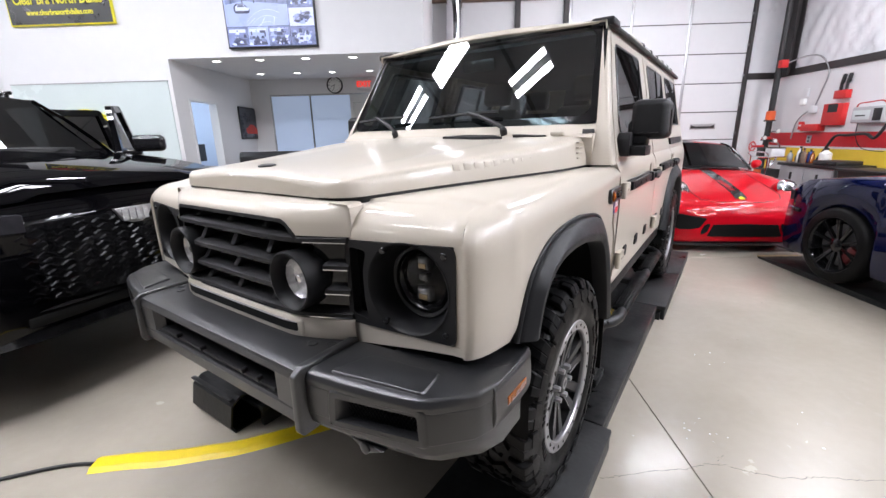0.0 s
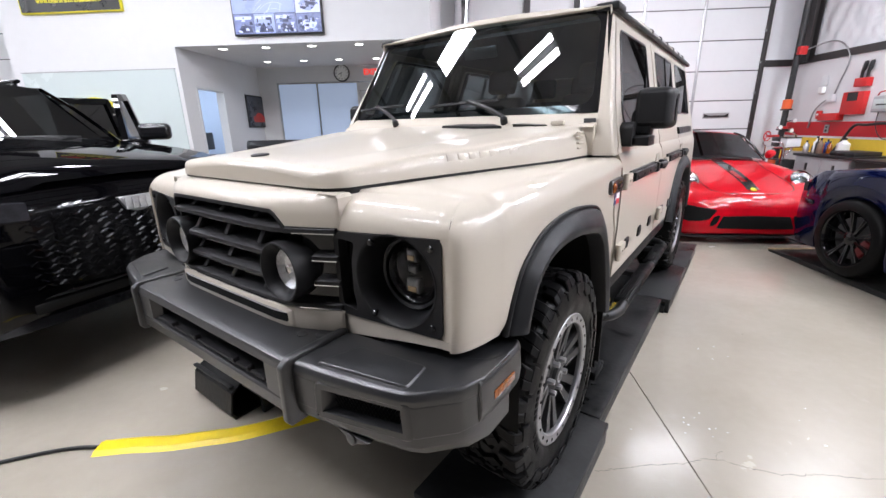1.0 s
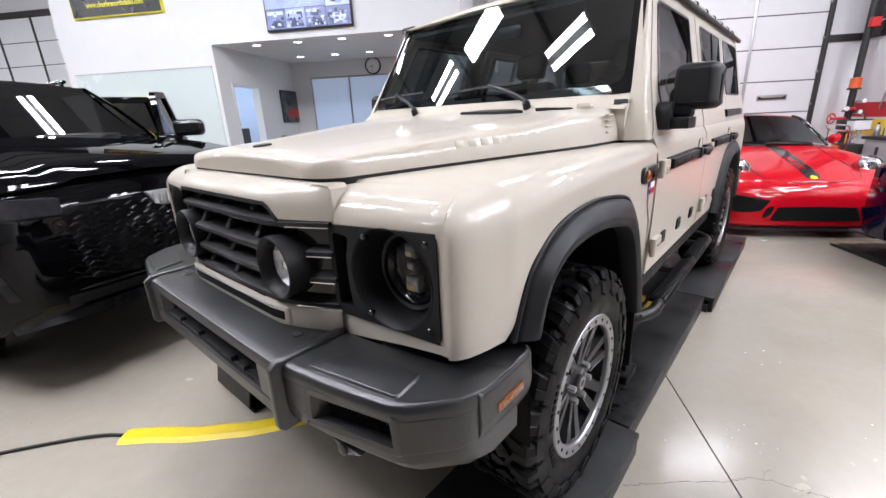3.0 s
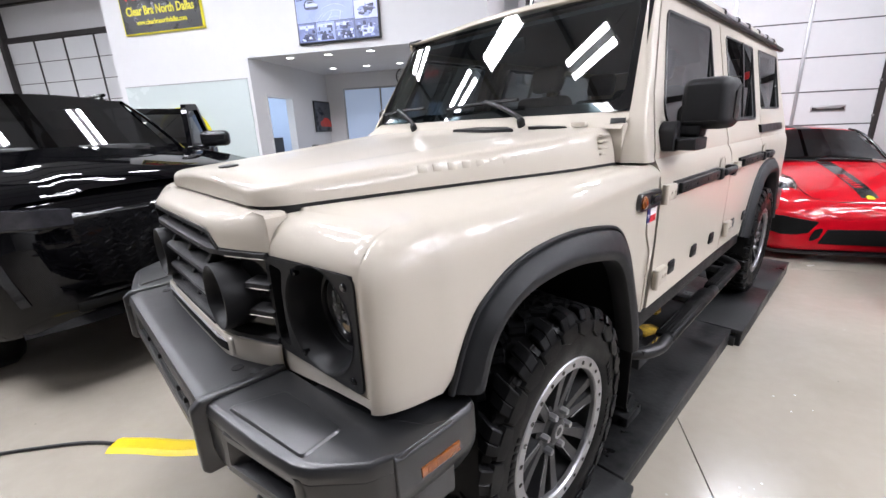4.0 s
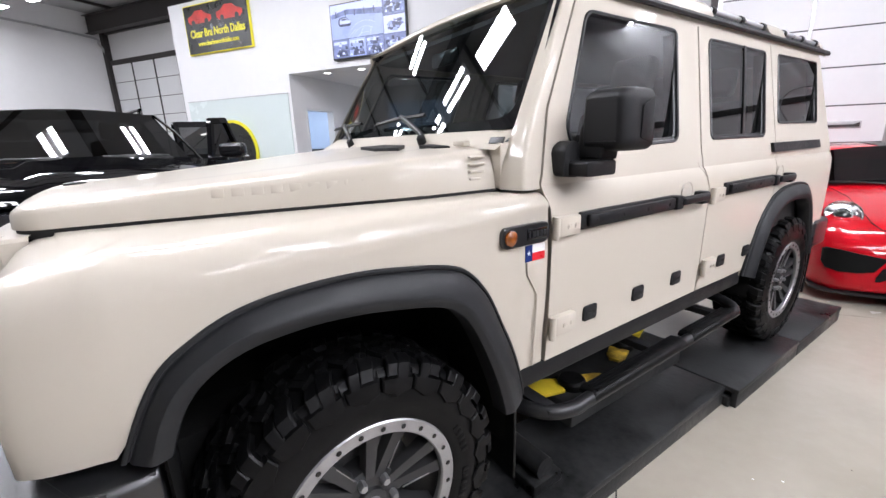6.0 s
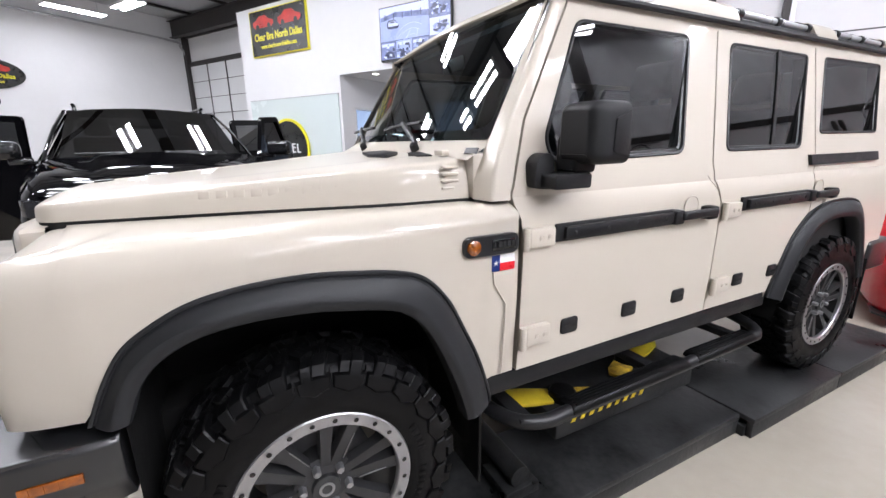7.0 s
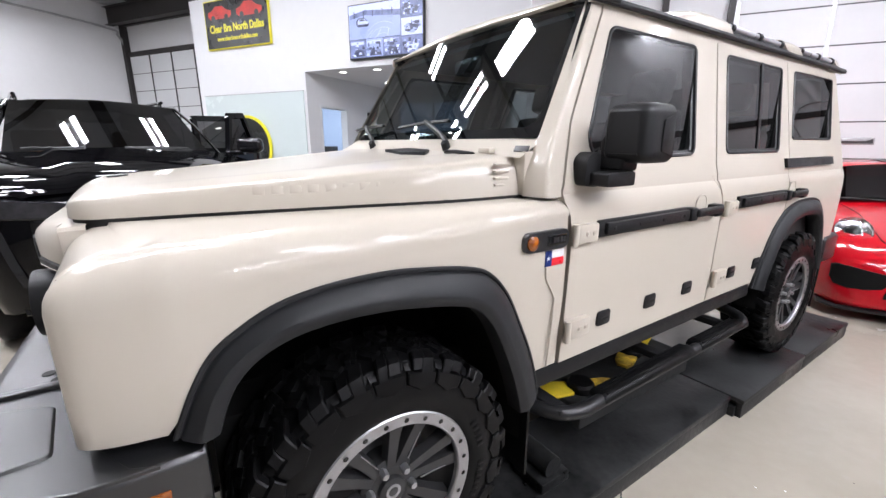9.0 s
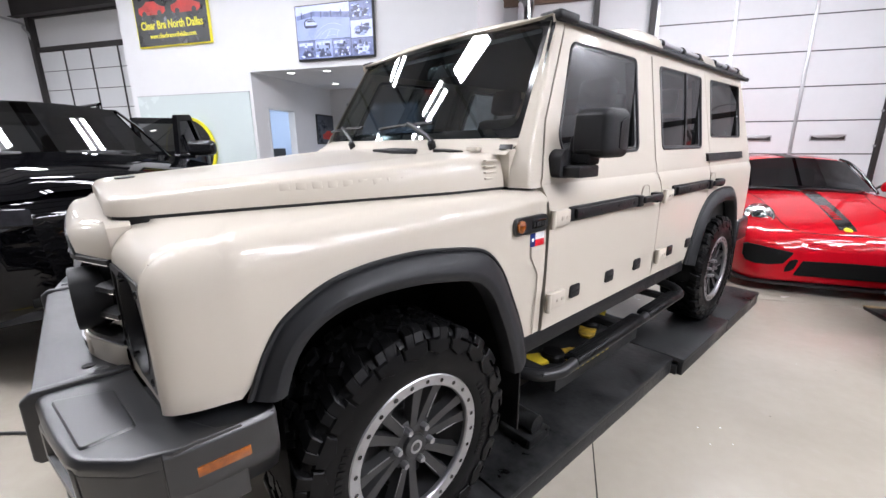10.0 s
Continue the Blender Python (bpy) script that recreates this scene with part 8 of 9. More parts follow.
def black_suv():
    s = thing("black_suv", B @ pose(SUV_U, SUV_N, 0, 0, 0, SUV_TURN), "large glossy black suv with its doors open", "car")
    arches = [(1.02, 0.46, 0.42), (4.10, 0.46, 0.42)]
    hull([(0.0, 0.72, 0.50, 0.98, 1.05), (0.035, 0.86, 0.46, 1.10, 1.14), (0.10, 0.95, 0.44, 1.17, 1.21), (0.24, 1.0, 0.42, 1.225, 1.27), (0.6, 1.02, 0.40, 1.275, 1.32), (1.0, 1.025, 0.38, 1.315, 1.36), (1.35, 1.025, 0.37, 1.335, 1.385), (1.65, 1.025, 0.36, 1.345, 1.39), (2.6, 1.03, 0.3, 1.35, 1.38), (4.9, 1.03, 0.3, 1.35, 1.38), (5.25, 0.99, 0.33, 1.30, 1.33), (5.38, 0.90, 0.45, 1.24, 1.27)], arches, BLACK_PAINT, s)
    # bonnet with a raised centre
    rings = []
    for y, w, z in ((0.05, 0.78, 1.165), (0.075, 0.84, 1.195), (0.12, 0.88, 1.225), (0.22, 0.905, 1.252), (0.4, 0.92, 1.285), (0.7, 0.925, 1.325), (1.0, 0.925, 1.352), (1.3, 0.92, 1.375), (1.52, 0.90, 1.392)):
        rings.append([(-w, y, z - 0.035), (-w * 0.93, y, z), (-w * 0.62, y, z + 0.012), (-w * 0.52, y, z + 0.040), (0, y, z + 0.050), (w * 0.52, y, z + 0.040), (w * 0.62, y, z + 0.012), (w * 0.93, y, z), (w, y, z - 0.035)])
    part("bonnet", loft(rings, False, False), BLACK_PAINT, s, "", 40)
    # cabin
    part("roof", loft([[(-0.60, y, z - 0.02), (-0.50, y, z + 0.012), (0, y, z + 0.03), (0.50, y, z + 0.012), (0.60, y, z - 0.02), (0.60, y, z - 0.05), (-0.60, y, z - 0.05)] for y, z in ((2.08, 1.842), (2.13, 1.858), (2.3, 1.876), (2.7, 1.888), (4.4, 1.885), (4.9, 1.85), (5.0, 1.83))], True, True), BLACK_PAINT, s, "", 40)
    pane(((0.78, 1.545, 1.392), (-0.78, 1.545, 1.392), (-0.655, 2.10, 1.848), (0.655, 2.10, 1.848)), SUV_GLASS, s, "windscreen", "dark windscreen", -0.06)
    part("screen_edge", tube([(0.79 * i / 10, 1.485 + 0.065 * (i / 10) ** 2, 1.396) for i in range(-10, 11)], 0.012, 6), GLOSS_BLACK, s)
    for x0, x1 in ((0.05, 0.62), (-0.60, -0.02)):
        wp = part("wiper", tube(smooth_line([(x1, 1.475 + 0.1 * x1 * x1, 1.405), (0.6 * x1 + 0.4 * x0, 1.495, 1.428), (x0, 1.515, 1.440)], 4), 0.009, 6), BLACK, s, "black wiper arm")
        part("wiper_blade", tube([(x0 - 0.06, 1.522, 1.436), (0.5 * (x0 + x1), 1.520, 1.442), (x1 - 0.02, 1.55, 1.430)], 0.008, 6), BLACK, wp)
    for sx in (1, -1):
        part("screen_pillar", loft([[(x * sx, y - 0.02, z), ((x + 0.03) * sx, y + 0.02, z), ((x + 0.035) * sx, y + 0.08, z), (x * sx, y + 0.06, z)] for x, y, z in ((0.875, 1.47, 1.36), (0.84, 1.60, 1.47), (0.755, 1.85, 1.68), (0.655, 2.10, 1.86))], True, True), BLACK_PAINT, s, "", 40)
        for y0, y1 in ((2.75, 3.75), (3.85, 4.8)):
            pane(((0.94 * sx, y0, 1.36), (0.94 * sx, y1, 1.36), (0.67 * sx, y1, 1.83), (0.67 * sx, y0, 1.83)), SUV_GLASS, s, "side_window", "dark tinted glass")
        for y in (2.65, 3.75, 4.8):
            part("side_pillar", loft([[(0.935 * sx, y, 1.32), (0.935 * sx, y + 0.10, 1.32), (0.90 * sx, y + 0.10, 1.32), (0.90 * sx, y, 1.32)], [(0.66 * sx, y, 1.855), (0.66 * sx, y + 0.10, 1.855), (0.61 * sx, y + 0.10, 1.855), (0.61 * sx, y, 1.855)]], True, True), BLACK_PAINT, s)
        part("side_header", box((min(0.56 * sx, 0.66 * sx), 2.12, 1.80), (max(0.56 * sx, 0.675 * sx), 4.9, 1.862), 0.02), BLACK_PAINT, s)
        part("roof_rail", tube(smooth_line([(0.59 * sx, 2.33, 1.868), (0.592 * sx, 2.36, 1.915), (0.60 * sx, 2.46, 1.928), (0.60 * sx, 4.3, 1.928), (0.595 * sx, 4.45, 1.87)], 5), 0.018, 8), GLOSS_BLACK, s, "", 60)
        # slim headlamp, upright running lamp, fog recess
        hl = part("headlamp", loft([[(x * sx, y, z0), (x * sx, y - 0.006, z1), (x * sx, y + 0.05, z1 + 0.004), (x * sx, y + 0.05, z0)] for x, y, z0, z1 in ((0.53, -0.014, 1.02, 1.115), (0.70, -0.008, 1.03, 1.13), (0.84, 0.022, 1.04, 1.15), (0.93, 0.075, 1.05, 1.16), (0.97, 0.15, 1.06, 1.16))], True, True), mat("lamp_glass_dark", (0.03, 0.03, 0.035), 0.05, var=0.3, scale=20, coat=0.2, spec=0.2) if sx > 0 else bpy.data.materials["lamp_glass_dark"], s, "slim smoked headlamp")
        part("lamp_strip", loft([[(x * sx, y - 0.004, z), (x * sx, y - 0.006, z + 0.01), (x * sx, y + 0.01, z + 0.01), (x * sx, y + 0.01, z)] for x, y, z in ((0.53, -0.016, 1.018), (0.70, -0.010, 1.028), (0.84, 0.020, 1.038), (0.93, 0.073, 1.048))], True, True), GLOSS_BLACK, hl)
        part("running_lamp", loft([[((x - 0.03) * sx, y - 0.006, z), ((x + 0.012) * sx, y, z), ((x + 0.012) * sx, y + 0.04, z), ((x - 0.03) * sx, y + 0.04, z)] for x, y, z in ((0.83, 0.012, 0.62), (0.87, 0.030, 0.78), (0.905, 0.050, 0.97))], True, True), GLOSS_BLACK, s, "upright smoked running lamp")
        part("lower_trim", loft([[(x * sx, y, z), (x * sx, y - 0.012, z + 0.012), (x * sx, y, z + 0.025), (x * sx, y + 0.03, z + 0.012)] for x, y, z in ((0.0, -0.012, 0.575), (0.5, 0.0, 0.575), (0.78, 0.05, 0.585))], True, True), GLOSS_BLACK, s)
        # mirrors on the doors; doors open
    grille = part("grille", loft([[(x, y - 0.012, 0.60 + 0.07 * abs(x)), (x, y - 0.016, 1.06), (x, y + 0.03, 1.06), (x, y + 0.03, 0.60)] for x, y in ((-0.60, 0.02), (-0.3, 0.0), (0, -0.008), (0.3, 0.0), (0.60, 0.02))], True, True), GLOSS_BLACK, s, "black mesh grille")
    k = bmesh.new()
    for i in range(-12, 13):
        for j in range(12):
            x, z = i * 0.047 + (0.0235 if j % 2 else 0), 0.655 + j * 0.034
            if abs(x) > 0.57:
                continue
            y = -0.02 + 0.028 * (x / 0.6) ** 2
            box((-0.019, -0.010, -0.0035), (0.019, 0.004, 0.0035), 0, bm=k, m=pose(x, y - 0.004, z, 0, 28 if (i + j) % 2 else -28, 0))
    tagged(part("grille_mesh", k, GLOSS_BLACK, grille, "fine black grille mesh"), kind="stuff")
    em = part("emblem", prism([(-0.115, 0.045), (0.115, 0.045), (0.075, -0.03), (0.03, -0.052), (-0.03, -0.052), (-0.075, -0.03)], "y", -0.05, -0.02, 0.004, m=pose(0, 0.0, 1.035)), ALLOY, s, "chrome shield emblem")
    for i in range(4):
        part("emblem_bar", box((-0.08 + i * 0.042, -0.054, 1.0), (-0.05 + i * 0.042, -0.049, 1.07)), LENS_WHITE, em)
    part("lower_intake", box((-0.62, -0.008, 0.51), (0.62, 0.06, 0.57), 0.01), LINER, s)
    part("front_lip", loft([[(x, y, 0.42), (x, y - 0.03, 0.435), (x, y - 0.02, 0.49), (x, y + 0.06, 0.49)] for x, y in ((-0.86, 0.08), (-0.6, 0.02), (0, 0.0), (0.6, 0.02), (0.86, 0.08))], True, True), GLOSS_BLACK, s)
    part("cabin_tub", box((-0.85, 1.62, 0.5), (0.85, 4.9, 1.2)), CABIN, s)
    part("dashboard", box((-0.78, 1.62, 1.15), (0.78, 2.0, 1.37), 0.05), CABIN, s)
    for x in (0.42, -0.42):
        st = part("seat_back", box((-0.25, -0.07, 0.0), (0.25, 0.07, 0.62), 0.06, 3, m=pose(x, 2.75, 1.0, -12, 0, 0)), LEATHER, s, "tan leather seat", 50)
        part("headrest", box((-0.13, -0.05, 0.64), (0.13, 0.05, 0.83), 0.04, 3, m=pose(x, 2.75, 1.0, -12, 0, 0)), LEATHER, st, "", 50)
    part("steering_wheel", lathe([(0.18, -0.012), (0.19, 0), (0.18, 0.012), (0.17, 0)], 30, m=pose(0.42, 2.1, 1.32, 65, 0, 0), closed=True), CABIN, s)
    for side, hy, ln, ang, sl in ((1, 1.60, 1.02, 42, 0.34), (1, 2.70, 0.86, 72, 0.05), (-1, 2.72, 1.0, 66, 0.05)):
        d, put = open_door(s, 1.01 if side > 0 else -1.03, hy, side, ln, ang, 0.50 if side < 0 else 0.42, 1.36, 1.86, sl)
        if sl > 0.3:
            mh = put("door_mirror", box((0.09, -0.02, 1.38), (0.37, 0.12, 1.54), 0.05, 4), GLOSS_BLACK, d, "glossy black door mirror")
            put("mirror_stalk", box((0.0, 0.02, 1.35), (0.16, 0.09, 1.40), 0.015), GLOSS_BLACK, mh)
    mh = part("door_mirror", box((-1.30, 1.60, 1.395), (-1.02, 1.75, 1.555), 0.05, 4), GLOSS_BLACK, s, "glossy black door mirror")
    part("mirror_stalk", box((-1.12, 1.63, 1.35), (-0.95, 1.71, 1.41), 0.015), GLOSS_BLACK, mh)
    pane(((-0.945, 1.70, 1.36), (-0.945, 2.65, 1.36), (-0.67, 2.65, 1.83), (-0.67, 2.15, 1.83)), SUV_GLASS, s, "side_window", "dark tinted glass")
    for y in (1.02, 4.10):
        for sx in (1, -1):
            car_wheel(0.90 * sx, y, 0.405, 0.28, s, GLOSS_BLACK, 7)
    part("floor_pan", box((-0.8, 0.3, 0.36), (0.8, 5.2, 0.46)), LINER, s)


SUV_U, SUV_N, SUV_TURN = -1.723, 0.598, 71.0


def coupe_ring(y, arches):
    """Half section of the coupe's shell: sill, flank, crest of the wing, valley, bonnet middle."""
    tab = [(-0.02, 0.55, 0.13, 0.40, 0.425, 0.44), (0.0, 0.68, 0.12, 0.455, 0.475, 0.485), (0.04, 0.79, 0.11, 0.530, 0.555, 0.565), (0.12, 0.855, 0.10, 0.585, 0.610, 0.622), (0.22, 0.89, 0.10, 0.638, 0.650, 0.664), (0.35, 0.905, 0.10, 0.696, 0.690, 0.706), (0.5, 0.918, 0.11, 0.748, 0.728, 0.746), (0.7, 0.925, 0.12, 0.800, 0.776, 0.796), (0.95, 0.926, 0.13, 0.842, 0.830, 0.850), (1.25, 0.92, 0.13, 0.872, 0.885, 0.902), (1.6, 0.91, 0.13, 0.895, 0.905, 0.912), (2.0, 0.91, 0.13, 0.90, 0.905, 0.91), (2.5, 0.92, 0.13, 0.925, 0.93, 0.935), (3.3, 0.95, 0.14, 0.955, 0.965, 0.97), (4.1, 0.93, 0.18, 0.90, 0.92, 0.93), (4.5, 0.84, 0.30, 0.80, 0.82, 0.84)]
    w, z0, zf, zv, zc = (lerp_table([(r[0], r[i]) for r in tab], y) for i in range(1, 6))
    lift = z0
    for c, r, h in arches:
        if abs(y - c) < r:
            lift = max(lift, h + math.sqrt(max(0, r * r - (y - c) ** 2)))
    xc = min(0.69, 0.77 * w)
    top = min(zf, max(lift + 0.02, zf - 0.11))
    half = [(0.5 * w, z0), (0.62 * w, lift), (0.955 * w, lift), (0.985 * w, lift + 0.15 * (top - lift)), (w, lift + 0.5 * (top - lift)), (0.992 * w, lift + 0.85 * (top - lift)), (0.965 * w, top + 0.35 * (zf - top)), (xc + 0.62 * (0.965 * w - xc), top + 0.78 * (zf - top)), (xc + 0.25 * (0.965 * w - xc), zf - 0.004), (xc, zf), (xc - 0.08, zf - 0.3 * max(0, zf - zv)), (xc - 0.15, zv + 0.22 * (zf - zv)), (xc - 0.23, zv), (0.5 * (xc - 0.23), 0.35 * zv + 0.65 * zc), (0, zc)]
    return [(x, y, z) for x, z in half] + [(-x, y, z) for x, z in half[-2::-1]], zc


def red_coupe():
    s = thing("red_sports_coupe", B @ pose(3.847, 3.156, 0, 0, 0, -4.2), "low red rear-engined sports coupe with a black stripe", "car")
    arches = [(0.98, 0.37, 0.33), (3.43, 0.38, 0.34)]
    ys = {-0.02, -0.01, 0.0, 0.02, 0.04, 0.08, 0.12, 0.17, 0.22, 0.28, 0.35, 0.42, 0.5, 0.6, 0.7, 0.82, 0.95, 1.12, 1.3, 1.45, 1.6, 2.0, 2.5, 2.9, 3.3, 3.7, 4.1, 4.5}
    ys |= {c + r * f for c, r, h in arches for f in (-1.04, -1.0, -0.94, -0.8, -0.6, -0.35, 0.35, 0.6, 0.8, 0.94, 1.0, 1.04)}
    part("car_body", loft([coupe_ring(y, arches)[0] for y in sorted(ys)], True, True), RED_PAINT, s, "", 80)
    for sx in (1, -1):
        # round lamp sunk into the wing's front, looking forwards and up
        m = look((0.665 * sx, 0.395, 0.714), (0.665 * sx + 0.06 * sx, 0.395 - 0.80, 0.714 + 0.58)) @ pose(0, 0, -0.010) @ Matrix.Scale(1.2, 4)
        hl = part("headlamp", lathe([(0.124, 0.09), (0.122, 0.02), (0.118, -0.003), (0.115, -0.006), (0.112, 0.0)], 36, m=m, caps=False), RED_PAINT, s, "round clear headlamp set into the red wing", 50)
        part("bowl", lathe([(0.113, -0.012), (0.108, 0.010), (0.070, 0.022), (0.0005, 0.024)], 32, m=m, caps=False), mat("lamp_bowl", (0.42, 0.42, 0.43), 0.16, 0.8, var=0.4, scale=30) if sx > 0 else bpy.data.materials["lamp_bowl"], hl)
        part("rim_ring", lathe([(0.112, -0.010), (0.104, -0.004), (0.098, 0.010), (0.106, 0.012)], 32, m=m, closed=True), CHROME, hl)
        for i in range(4):
            a, b = (1 if i % 2 else -1), (1 if i > 1 else -1)
            part("led_dot", lathe([(0.020, 0.010), (0.016, -0.008), (0.0005, -0.012)], 14, m=m @ pose(0.058 * a, 0.050 * b, 0.0)), FLAG_WHITE, hl)
        part("projector", lathe([(0.052, 0.015), (0.046, -0.004), (0.03, -0.014), (0.0005, -0.018)], 22, m=m), GLOSS_BLACK, hl)
        part("projector_ring", lathe([(0.056, 0.0), (0.056, -0.006), (0.050, -0.008), (0.049, 0.0)], 24, m=m, closed=True), CHROME, hl)
        part("lens", lathe([(0.116, -0.017), (0.09, -0.030), (0.05, -0.040), (0.0005, -0.043)], 32, m=m, caps=False), CLEAR, hl)
        # intakes: a large outer one, a slim slanted one beside the middle
        part("side_intake", loft([[(x * sx, y, z0), (x * sx, y - 0.004, z1), (x * sx, y + 0.06, z1), (x * sx, y + 0.06, z0)] for x, y, z0, z1 in ((0.455, -0.027, 0.405, 0.420), (0.52, -0.026, 0.305, 0.432), (0.62, -0.019, 0.285, 0.448), (0.74, 0.008, 0.280, 0.470), (0.815, 0.052, 0.30, 0.475), (0.84, 0.085, 0.35, 0.46))], True, True), LINER, s, "black side intake")
        part("slim_intake", loft([[(x * sx, -0.026, z0), (x * sx, -0.030, z1), (x * sx, 0.03, z1), (x * sx, 0.03, z0)] for x, z0, z1 in ((0.405, 0.325, 0.35), (0.425, 0.255, 0.355), (0.47, 0.225, 0.335), (0.50, 0.222, 0.262))], True, True), LINER, s)
        dm = part("door_mirror", loft([[((x) * sx, y + a, z + b) for a, b in arc(0, 0, r, 0, 330, 11)] for x, y, z, r in ((0.88, 1.58, 0.945, 0.03), (0.90, 1.58, 0.95, 0.060), (0.95, 1.58, 0.955, 0.066), (1.00, 1.59, 0.965, 0.04))], True, True), RED_PAINT, s, "", 50)
        part("mirror_stalk", rod((0.84 * sx, 1.66, 0.90), (0.93 * sx, 1.66, 0.97), 0.015, 8), BLACK, dm)
        part("roof_pillar", tube(smooth_line([(0.735 * sx, 1.33, 0.89), (0.70 * sx, 1.50, 1.02), (0.655 * sx, 1.66, 1.14), (0.605 * sx, 1.80, 1.225), (0.58 * sx, 1.95, 1.255)], 4), 0.016, 8), GLOSS_BLACK, s, "", 60)
        pane(((0.79 * sx, 1.50, 0.92), (0.82 * sx, 2.9, 0.96), (0.60 * sx, 2.9, 1.22), (0.62 * sx, 1.90, 1.22)), SUV_GLASS, s, "side_window", "dark glass")
        for y, r in ((0.98, 0.335), (3.43, 0.35)):
            car_wheel(0.80 * sx, y, r, 0.26, s, GLOSS_BLACK, 8)
        # seam between bonnet and bumper, running round to the lamps
        part("bumper_line", tube([(x * sx, y - 0.003, z) for x, y, z in ((0, 0.085, 0.598), (0.2, 0.092, 0.598), (0.36, 0.115, 0.604), (0.46, 0.17, 0.628), (0.50, 0.27, 0.670))], 0.005, 6), SEAM, s)
        part("bonnet_line", tube([(x * sx, y, coupe_ring(y, arches)[1] + z) for x, y, z in ((0.50, 0.27, -0.010), (0.50, 0.4, -0.010), (0.50, 0.6, -0.014), (0.50, 0.9, -0.016), (0.55, 1.15, -0.014), (0.60, 1.30, -0.016))], 0.003, 6), SEAM, s)
    part("middle_intake", loft([[(x, y - 0.006, z0), (x, y - 0.010, z1), (x, y + 0.06, z1), (x, y + 0.06, z0)] for x, y, z0, z1 in ((-0.42, -0.018, 0.195, 0.21), (-0.365, -0.02, 0.192, 0.342), (0, -0.022, 0.190, 0.350), (0.365, -0.02, 0.192, 0.342), (0.42, -0.018, 0.195, 0.21))], True, True), LINER, s, "wide black intake")
    part("splitter", loft([[(x, y, 0.085), (x, y - 0.05, 0.088), (x, y - 0.05, 0.105), (x, y + 0.1, 0.12)] for x, y in ((-0.88, 0.16), (-0.80, 0.06), (-0.65, 0.01), (0, -0.01), (0.65, 0.01), (0.80, 0.06), (0.88, 0.16))], True, True), BLACK, s)
    # stripe along the bonnet with a gold crest
    rows = [[(x + 0.04 * y, y, coupe_ring(y, arches)[1] + 0.003 - 0.2 * x * x) for x in (-0.07, -0.035, 0, 0.035, 0.07)] for y in (0.15, 0.17, 0.22, 0.28, 0.35, 0.5, 0.7, 0.95, 1.2, 1.25)]
    part("bonnet_stripe", loft(rows, False, False), mat("stripe_black", (0.01, 0.01, 0.01), 0.25, coat=0.8, var=0.1), s, "black bonnet stripe")
    for k in range(7):
        y0 = 0.36 + k * 0.055
        rows = [[(x, y, coupe_ring(y, arches)[1] + 0.0045) for x in (-0.035, 0, 0.035)] for y in (y0, y0 + 0.035)]
        part("stripe_writing_bar", loft(rows, False, False), RED_PAINT, s)
    part("crest", prism(round_poly([(-0.03, 0.0), (0.03, 0.0), (0.03, 0.05), (0, 0.07), (-0.03, 0.05)], 0.01), "z", 0, 0.008, m=pose(0, 0.120, 0.628, 22, 0, 0)), SIGN_YELLOW, s, "small gold crest")
    part("roof", loft([[(-0.60, y, z - 0.07), (-0.5, y, z - 0.016), (-0.25, y, z + 0.004), (0, y, z + 0.01), (0.25, y, z + 0.004), (0.5, y, z - 0.016), (0.60, y, z - 0.07), (0.56, y, z - 0.09), (-0.56, y, z - 0.09)] for y, z in ((1.77, 1.236), (1.80, 1.262), (1.86, 1.276), (2.1, 1.294), (2.5, 1.300), (3.2, 1.25), (3.9, 1.02))], True, True), RED_PAINT, s, "", 40)
    part("roof_stripe", loft([[(x, y, z + 0.014) for x in (-0.05, 0.03, 0.11)] for y, z in ((1.77, 1.238), (1.80, 1.264), (1.86, 1.278), (2.1, 1.296), (2.6, 1.300))], False, False), WHEEL_GREY, s)
    pane(((0.70, 1.33, 0.905), (-0.70, 1.33, 0.905), (-0.59, 1.80, 1.226), (0.59, 1.80, 1.226)), SUV_GLASS, s, "windscreen", "dark windscreen", -0.07)
    for x0 in (0.28, -0.27):
        part("wiper", tube([(x0 + 0.25, 1.26, 0.912), (x0, 1.27, 0.930), (x0 - 0.28, 1.30, 0.935)], 0.008, 6), BLACK, s)
    part("cabin_tub", box((-0.70, 1.7, 0.4), (0.70, 3.2, 0.86)), CABIN, s)
    part("dashboard", box((-0.66, 1.46, 0.80), (0.66, 1.70, 0.93), 0.04), CABIN, s)
    part("cabin_back", box((-0.56, 3.0, 0.8), (0.56, 3.1, 1.15)), CABIN, s)
    for x in (0.36, -0.36):
        part("seat_back", box((-0.22, -0.06, 0.0), (0.22, 0.06, 0.62), 0.06, 3, m=pose(x, 2.4, 0.52, -16, 0, 0)), CABIN, s, "", 50)
    part("steering_wheel", lathe([(0.17, -0.012), (0.18, 0), (0.17, 0.012), (0.16, 0)], 30, m=pose(0.36, 1.82, 0.93, 68, 0, 0), closed=True), CABIN, s)


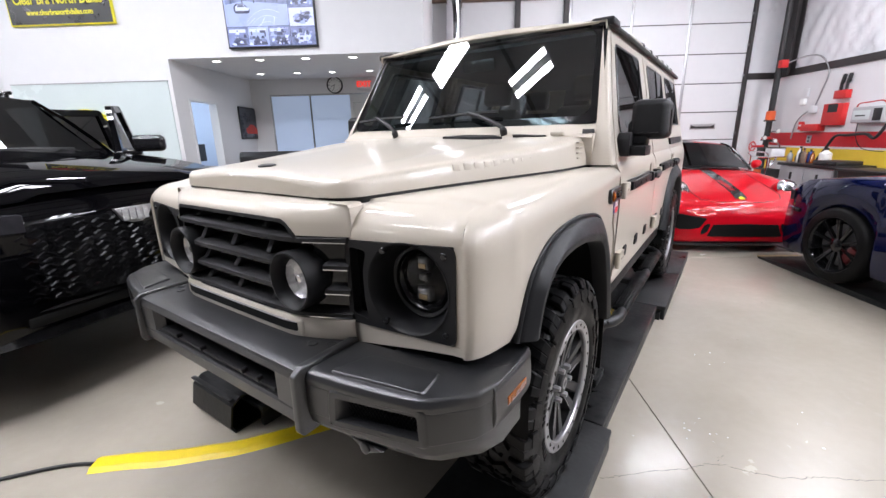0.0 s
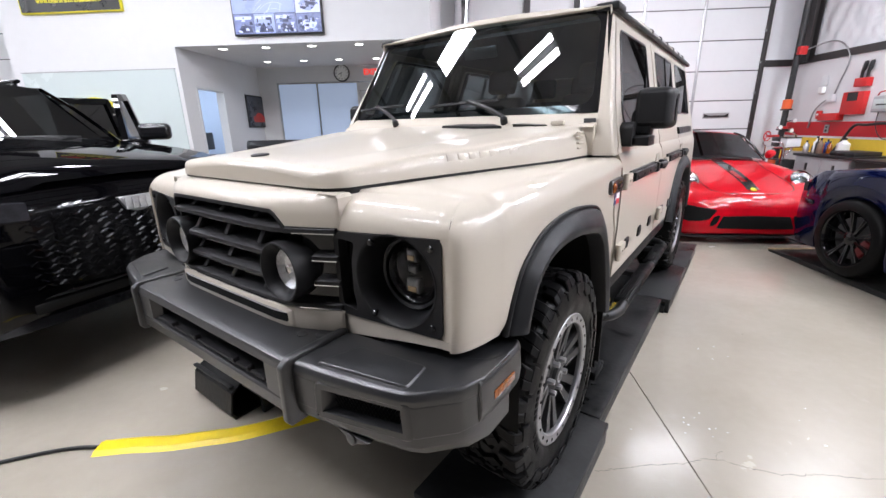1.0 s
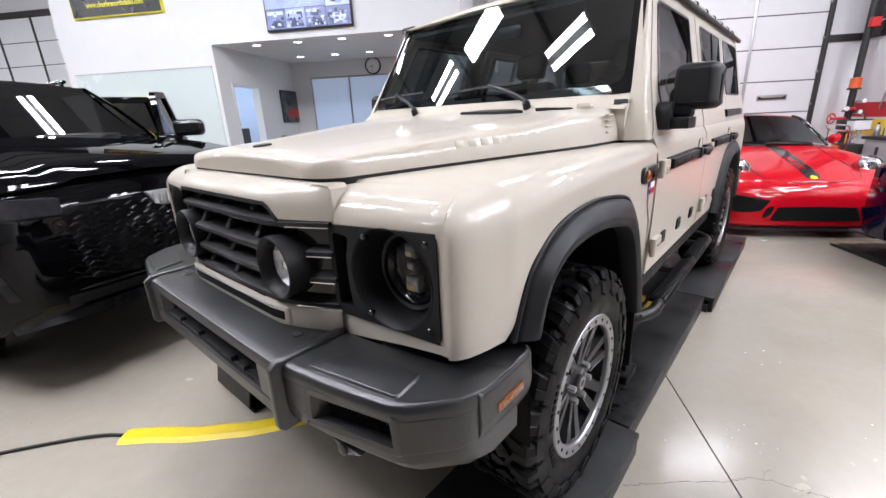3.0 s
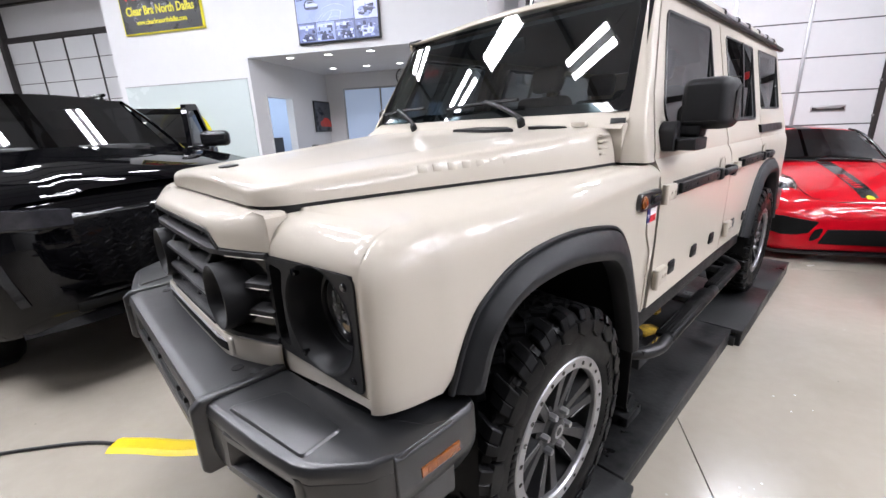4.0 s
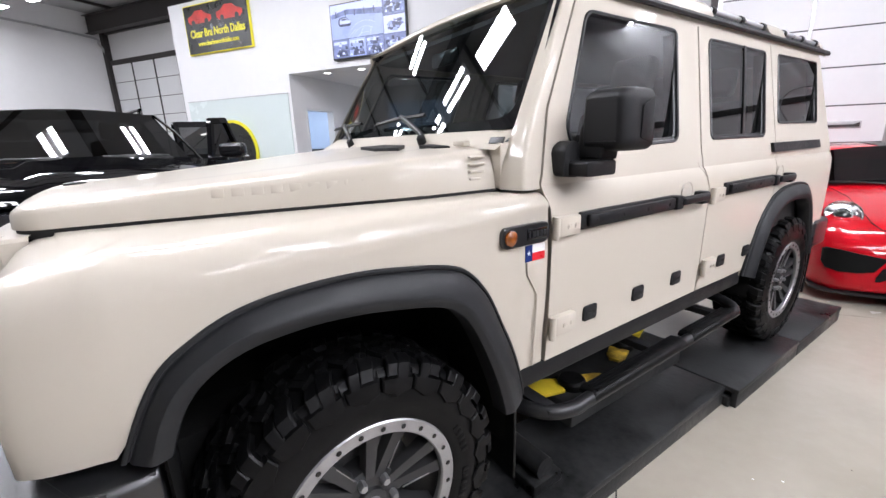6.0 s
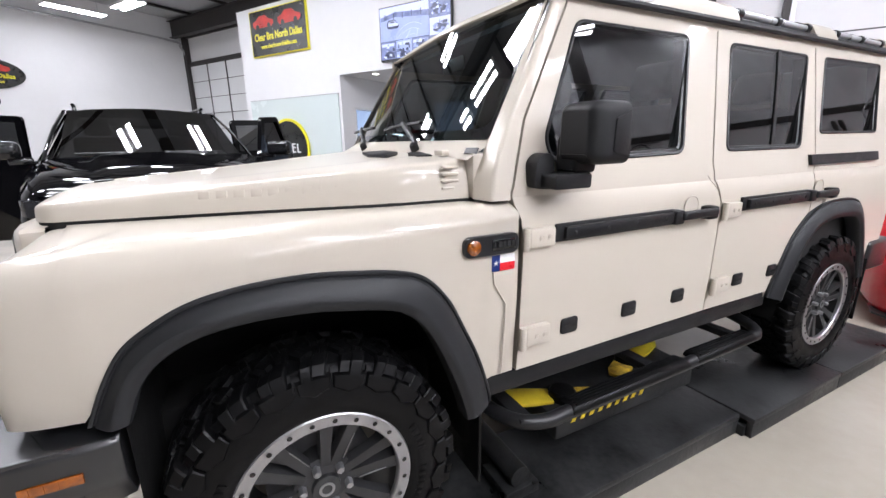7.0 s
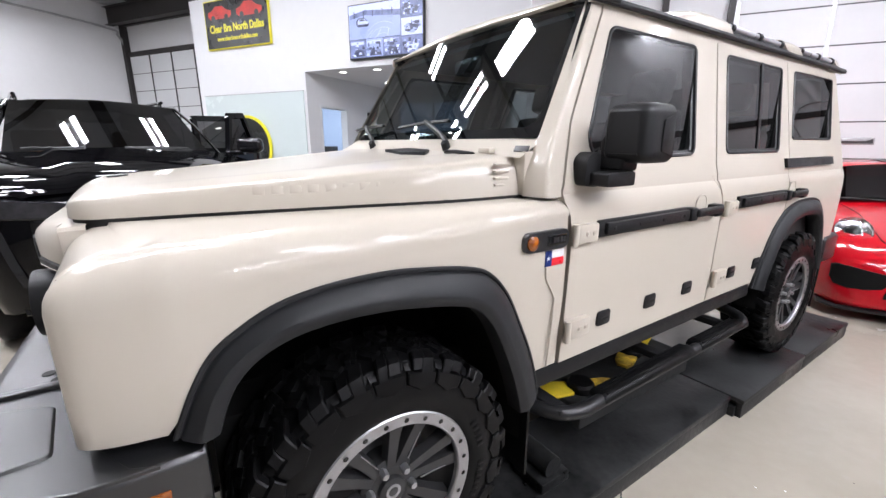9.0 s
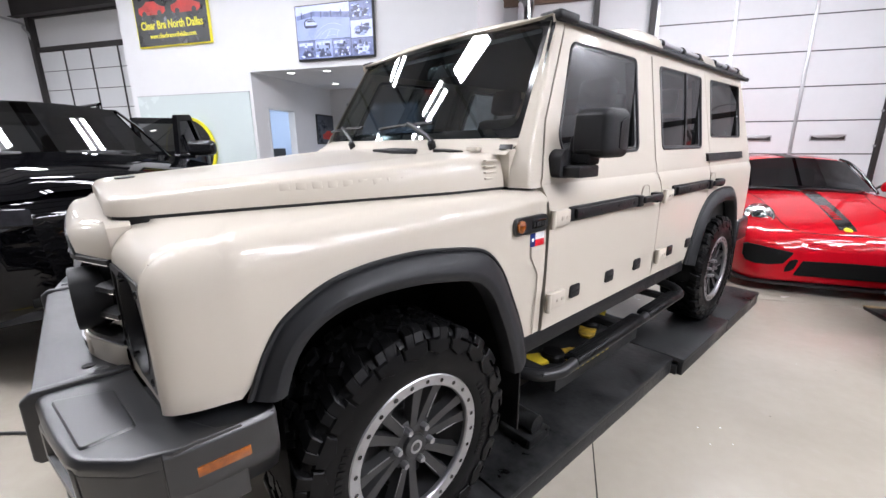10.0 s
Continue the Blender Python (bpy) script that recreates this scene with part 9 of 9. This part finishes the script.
def blue_coupe():
    s = thing("dark_blue_coupe", B @ pose(4.75, 2.70, 0.06, 0, 0, 180), "dark blue metallic coupe with black wheels on a ramp", "car")
    arches = [(0.80, 0.375, 0.34), (3.5, 0.38, 0.34)]
    hull([(0.0, 0.62, 0.22, 0.62, 0.68), (0.03, 0.78, 0.18, 0.74, 0.78), (0.10, 0.87, 0.16, 0.82, 0.85), (0.3, 0.925, 0.16, 0.90, 0.92), (0.8, 0.955, 0.16, 0.965, 0.99), (1.5, 0.95, 0.17, 0.99, 1.03), (2.6, 0.95, 0.17, 0.99, 1.0), (3.5, 0.97, 0.18, 1.0, 1.03), (4.4, 0.93, 0.25, 0.98, 1.02), (4.75, 0.82, 0.35, 0.90, 0.95)], arches, BLUE_PAINT, s)
    for sx in (1, -1):
        part("headlamp", loft([[(x * sx, y, z0), (x * sx, y - 0.004, z1), (x * sx, y + 0.05, z1), (x * sx, y + 0.05, z0)] for x, y, z0, z1 in ((0.55, 0.0, 0.66, 0.74), (0.75, 0.035, 0.66, 0.77), (0.89, 0.14, 0.69, 0.78))], True, True), bpy.data.materials["lamp_glass_dark"], s)
        part("marker", box((min(0.915 * sx, 0.935 * sx), 0.24, 0.58), (max(0.915 * sx, 0.935 * sx), 0.34, 0.62), 0.005), GLOSS_BLACK, s)
        pane(((0.86 * sx, 1.75, 1.0), (0.86 * sx, 3.1, 1.02), (0.62 * sx, 3.0, 1.34), (0.62 * sx, 2.3, 1.34)), SUV_GLASS, s, "side_window", "dark glass")
        part("door_mirror", box((min(0.90 * sx, 1.08 * sx), 1.75, 1.0), (max(0.90 * sx, 1.08 * sx), 1.88, 1.12), 0.04, 3), BLUE_PAINT, s)
        part("shut_line", tube([(0.958 * sx, 1.42, 0.30), (0.962 * sx, 1.45, 0.7), (0.95 * sx, 1.48, 0.95)], 0.004, 6), SEAM, s)
        for y in (0.80, 3.5):
            car_wheel(0.83 * sx, y, 0.352, 0.26, s, GLOSS_BLACK, 10, 0.352, CALIPER)
    part("roof", loft([[(-0.62, y, z - 0.06), (-0.5, y, z - 0.01), (0, y, z + 0.01), (0.5, y, z - 0.01), (0.62, y, z - 0.06)] for y, z in ((2.35, 1.35), (2.8, 1.38), (3.3, 1.35), (4.2, 1.08))], False, False), BLUE_PAINT, s, "", 40)
    pane(((0.78, 1.62, 1.02), (-0.78, 1.62, 1.02), (-0.58, 2.36, 1.345), (0.58, 2.36, 1.345)), SUV_GLASS, s, "windscreen", "dark windscreen", -0.05)
    part("cabin_tub", box((-0.75, 1.7, 0.5), (0.75, 3.3, 0.98)), CABIN, s)
    part("front_splitter", box((-0.85, -0.04, 0.13), (0.85, 0.25, 0.155), 0.01), BLACK, s)
    part("grille", box((-0.5, -0.012, 0.45), (0.5, 0.03, 0.64), 0.01), LINER, s)
    for i, u in enumerate((3.86, 5.24)):
        r = thing("drive_on_ramp", B @ pose(u, 1.2, 0), "low black steel drive-on ramp with a worn tip", "ramp", "ramps under the coupe")
        part("ramp_plate", prism([(1.66, 0.0), (1.66, 0.022), (1.28, 0.048), (-4.4, 0.050), (-4.4, 0.0)], "x", 0, 0.52, 0.004), DECK, r)
        part("ramp_tip", box((0.02, 1.64, 0.004), (0.50, 1.70, 0.026), 0.004), mat("worn_brass", (0.35, 0.25, 0.12), 0.5, 0.4, var=0.4, scale=20) if i == 0 else bpy.data.materials["worn_brass"], r)


black_suv()
red_coupe()
blue_coupe()
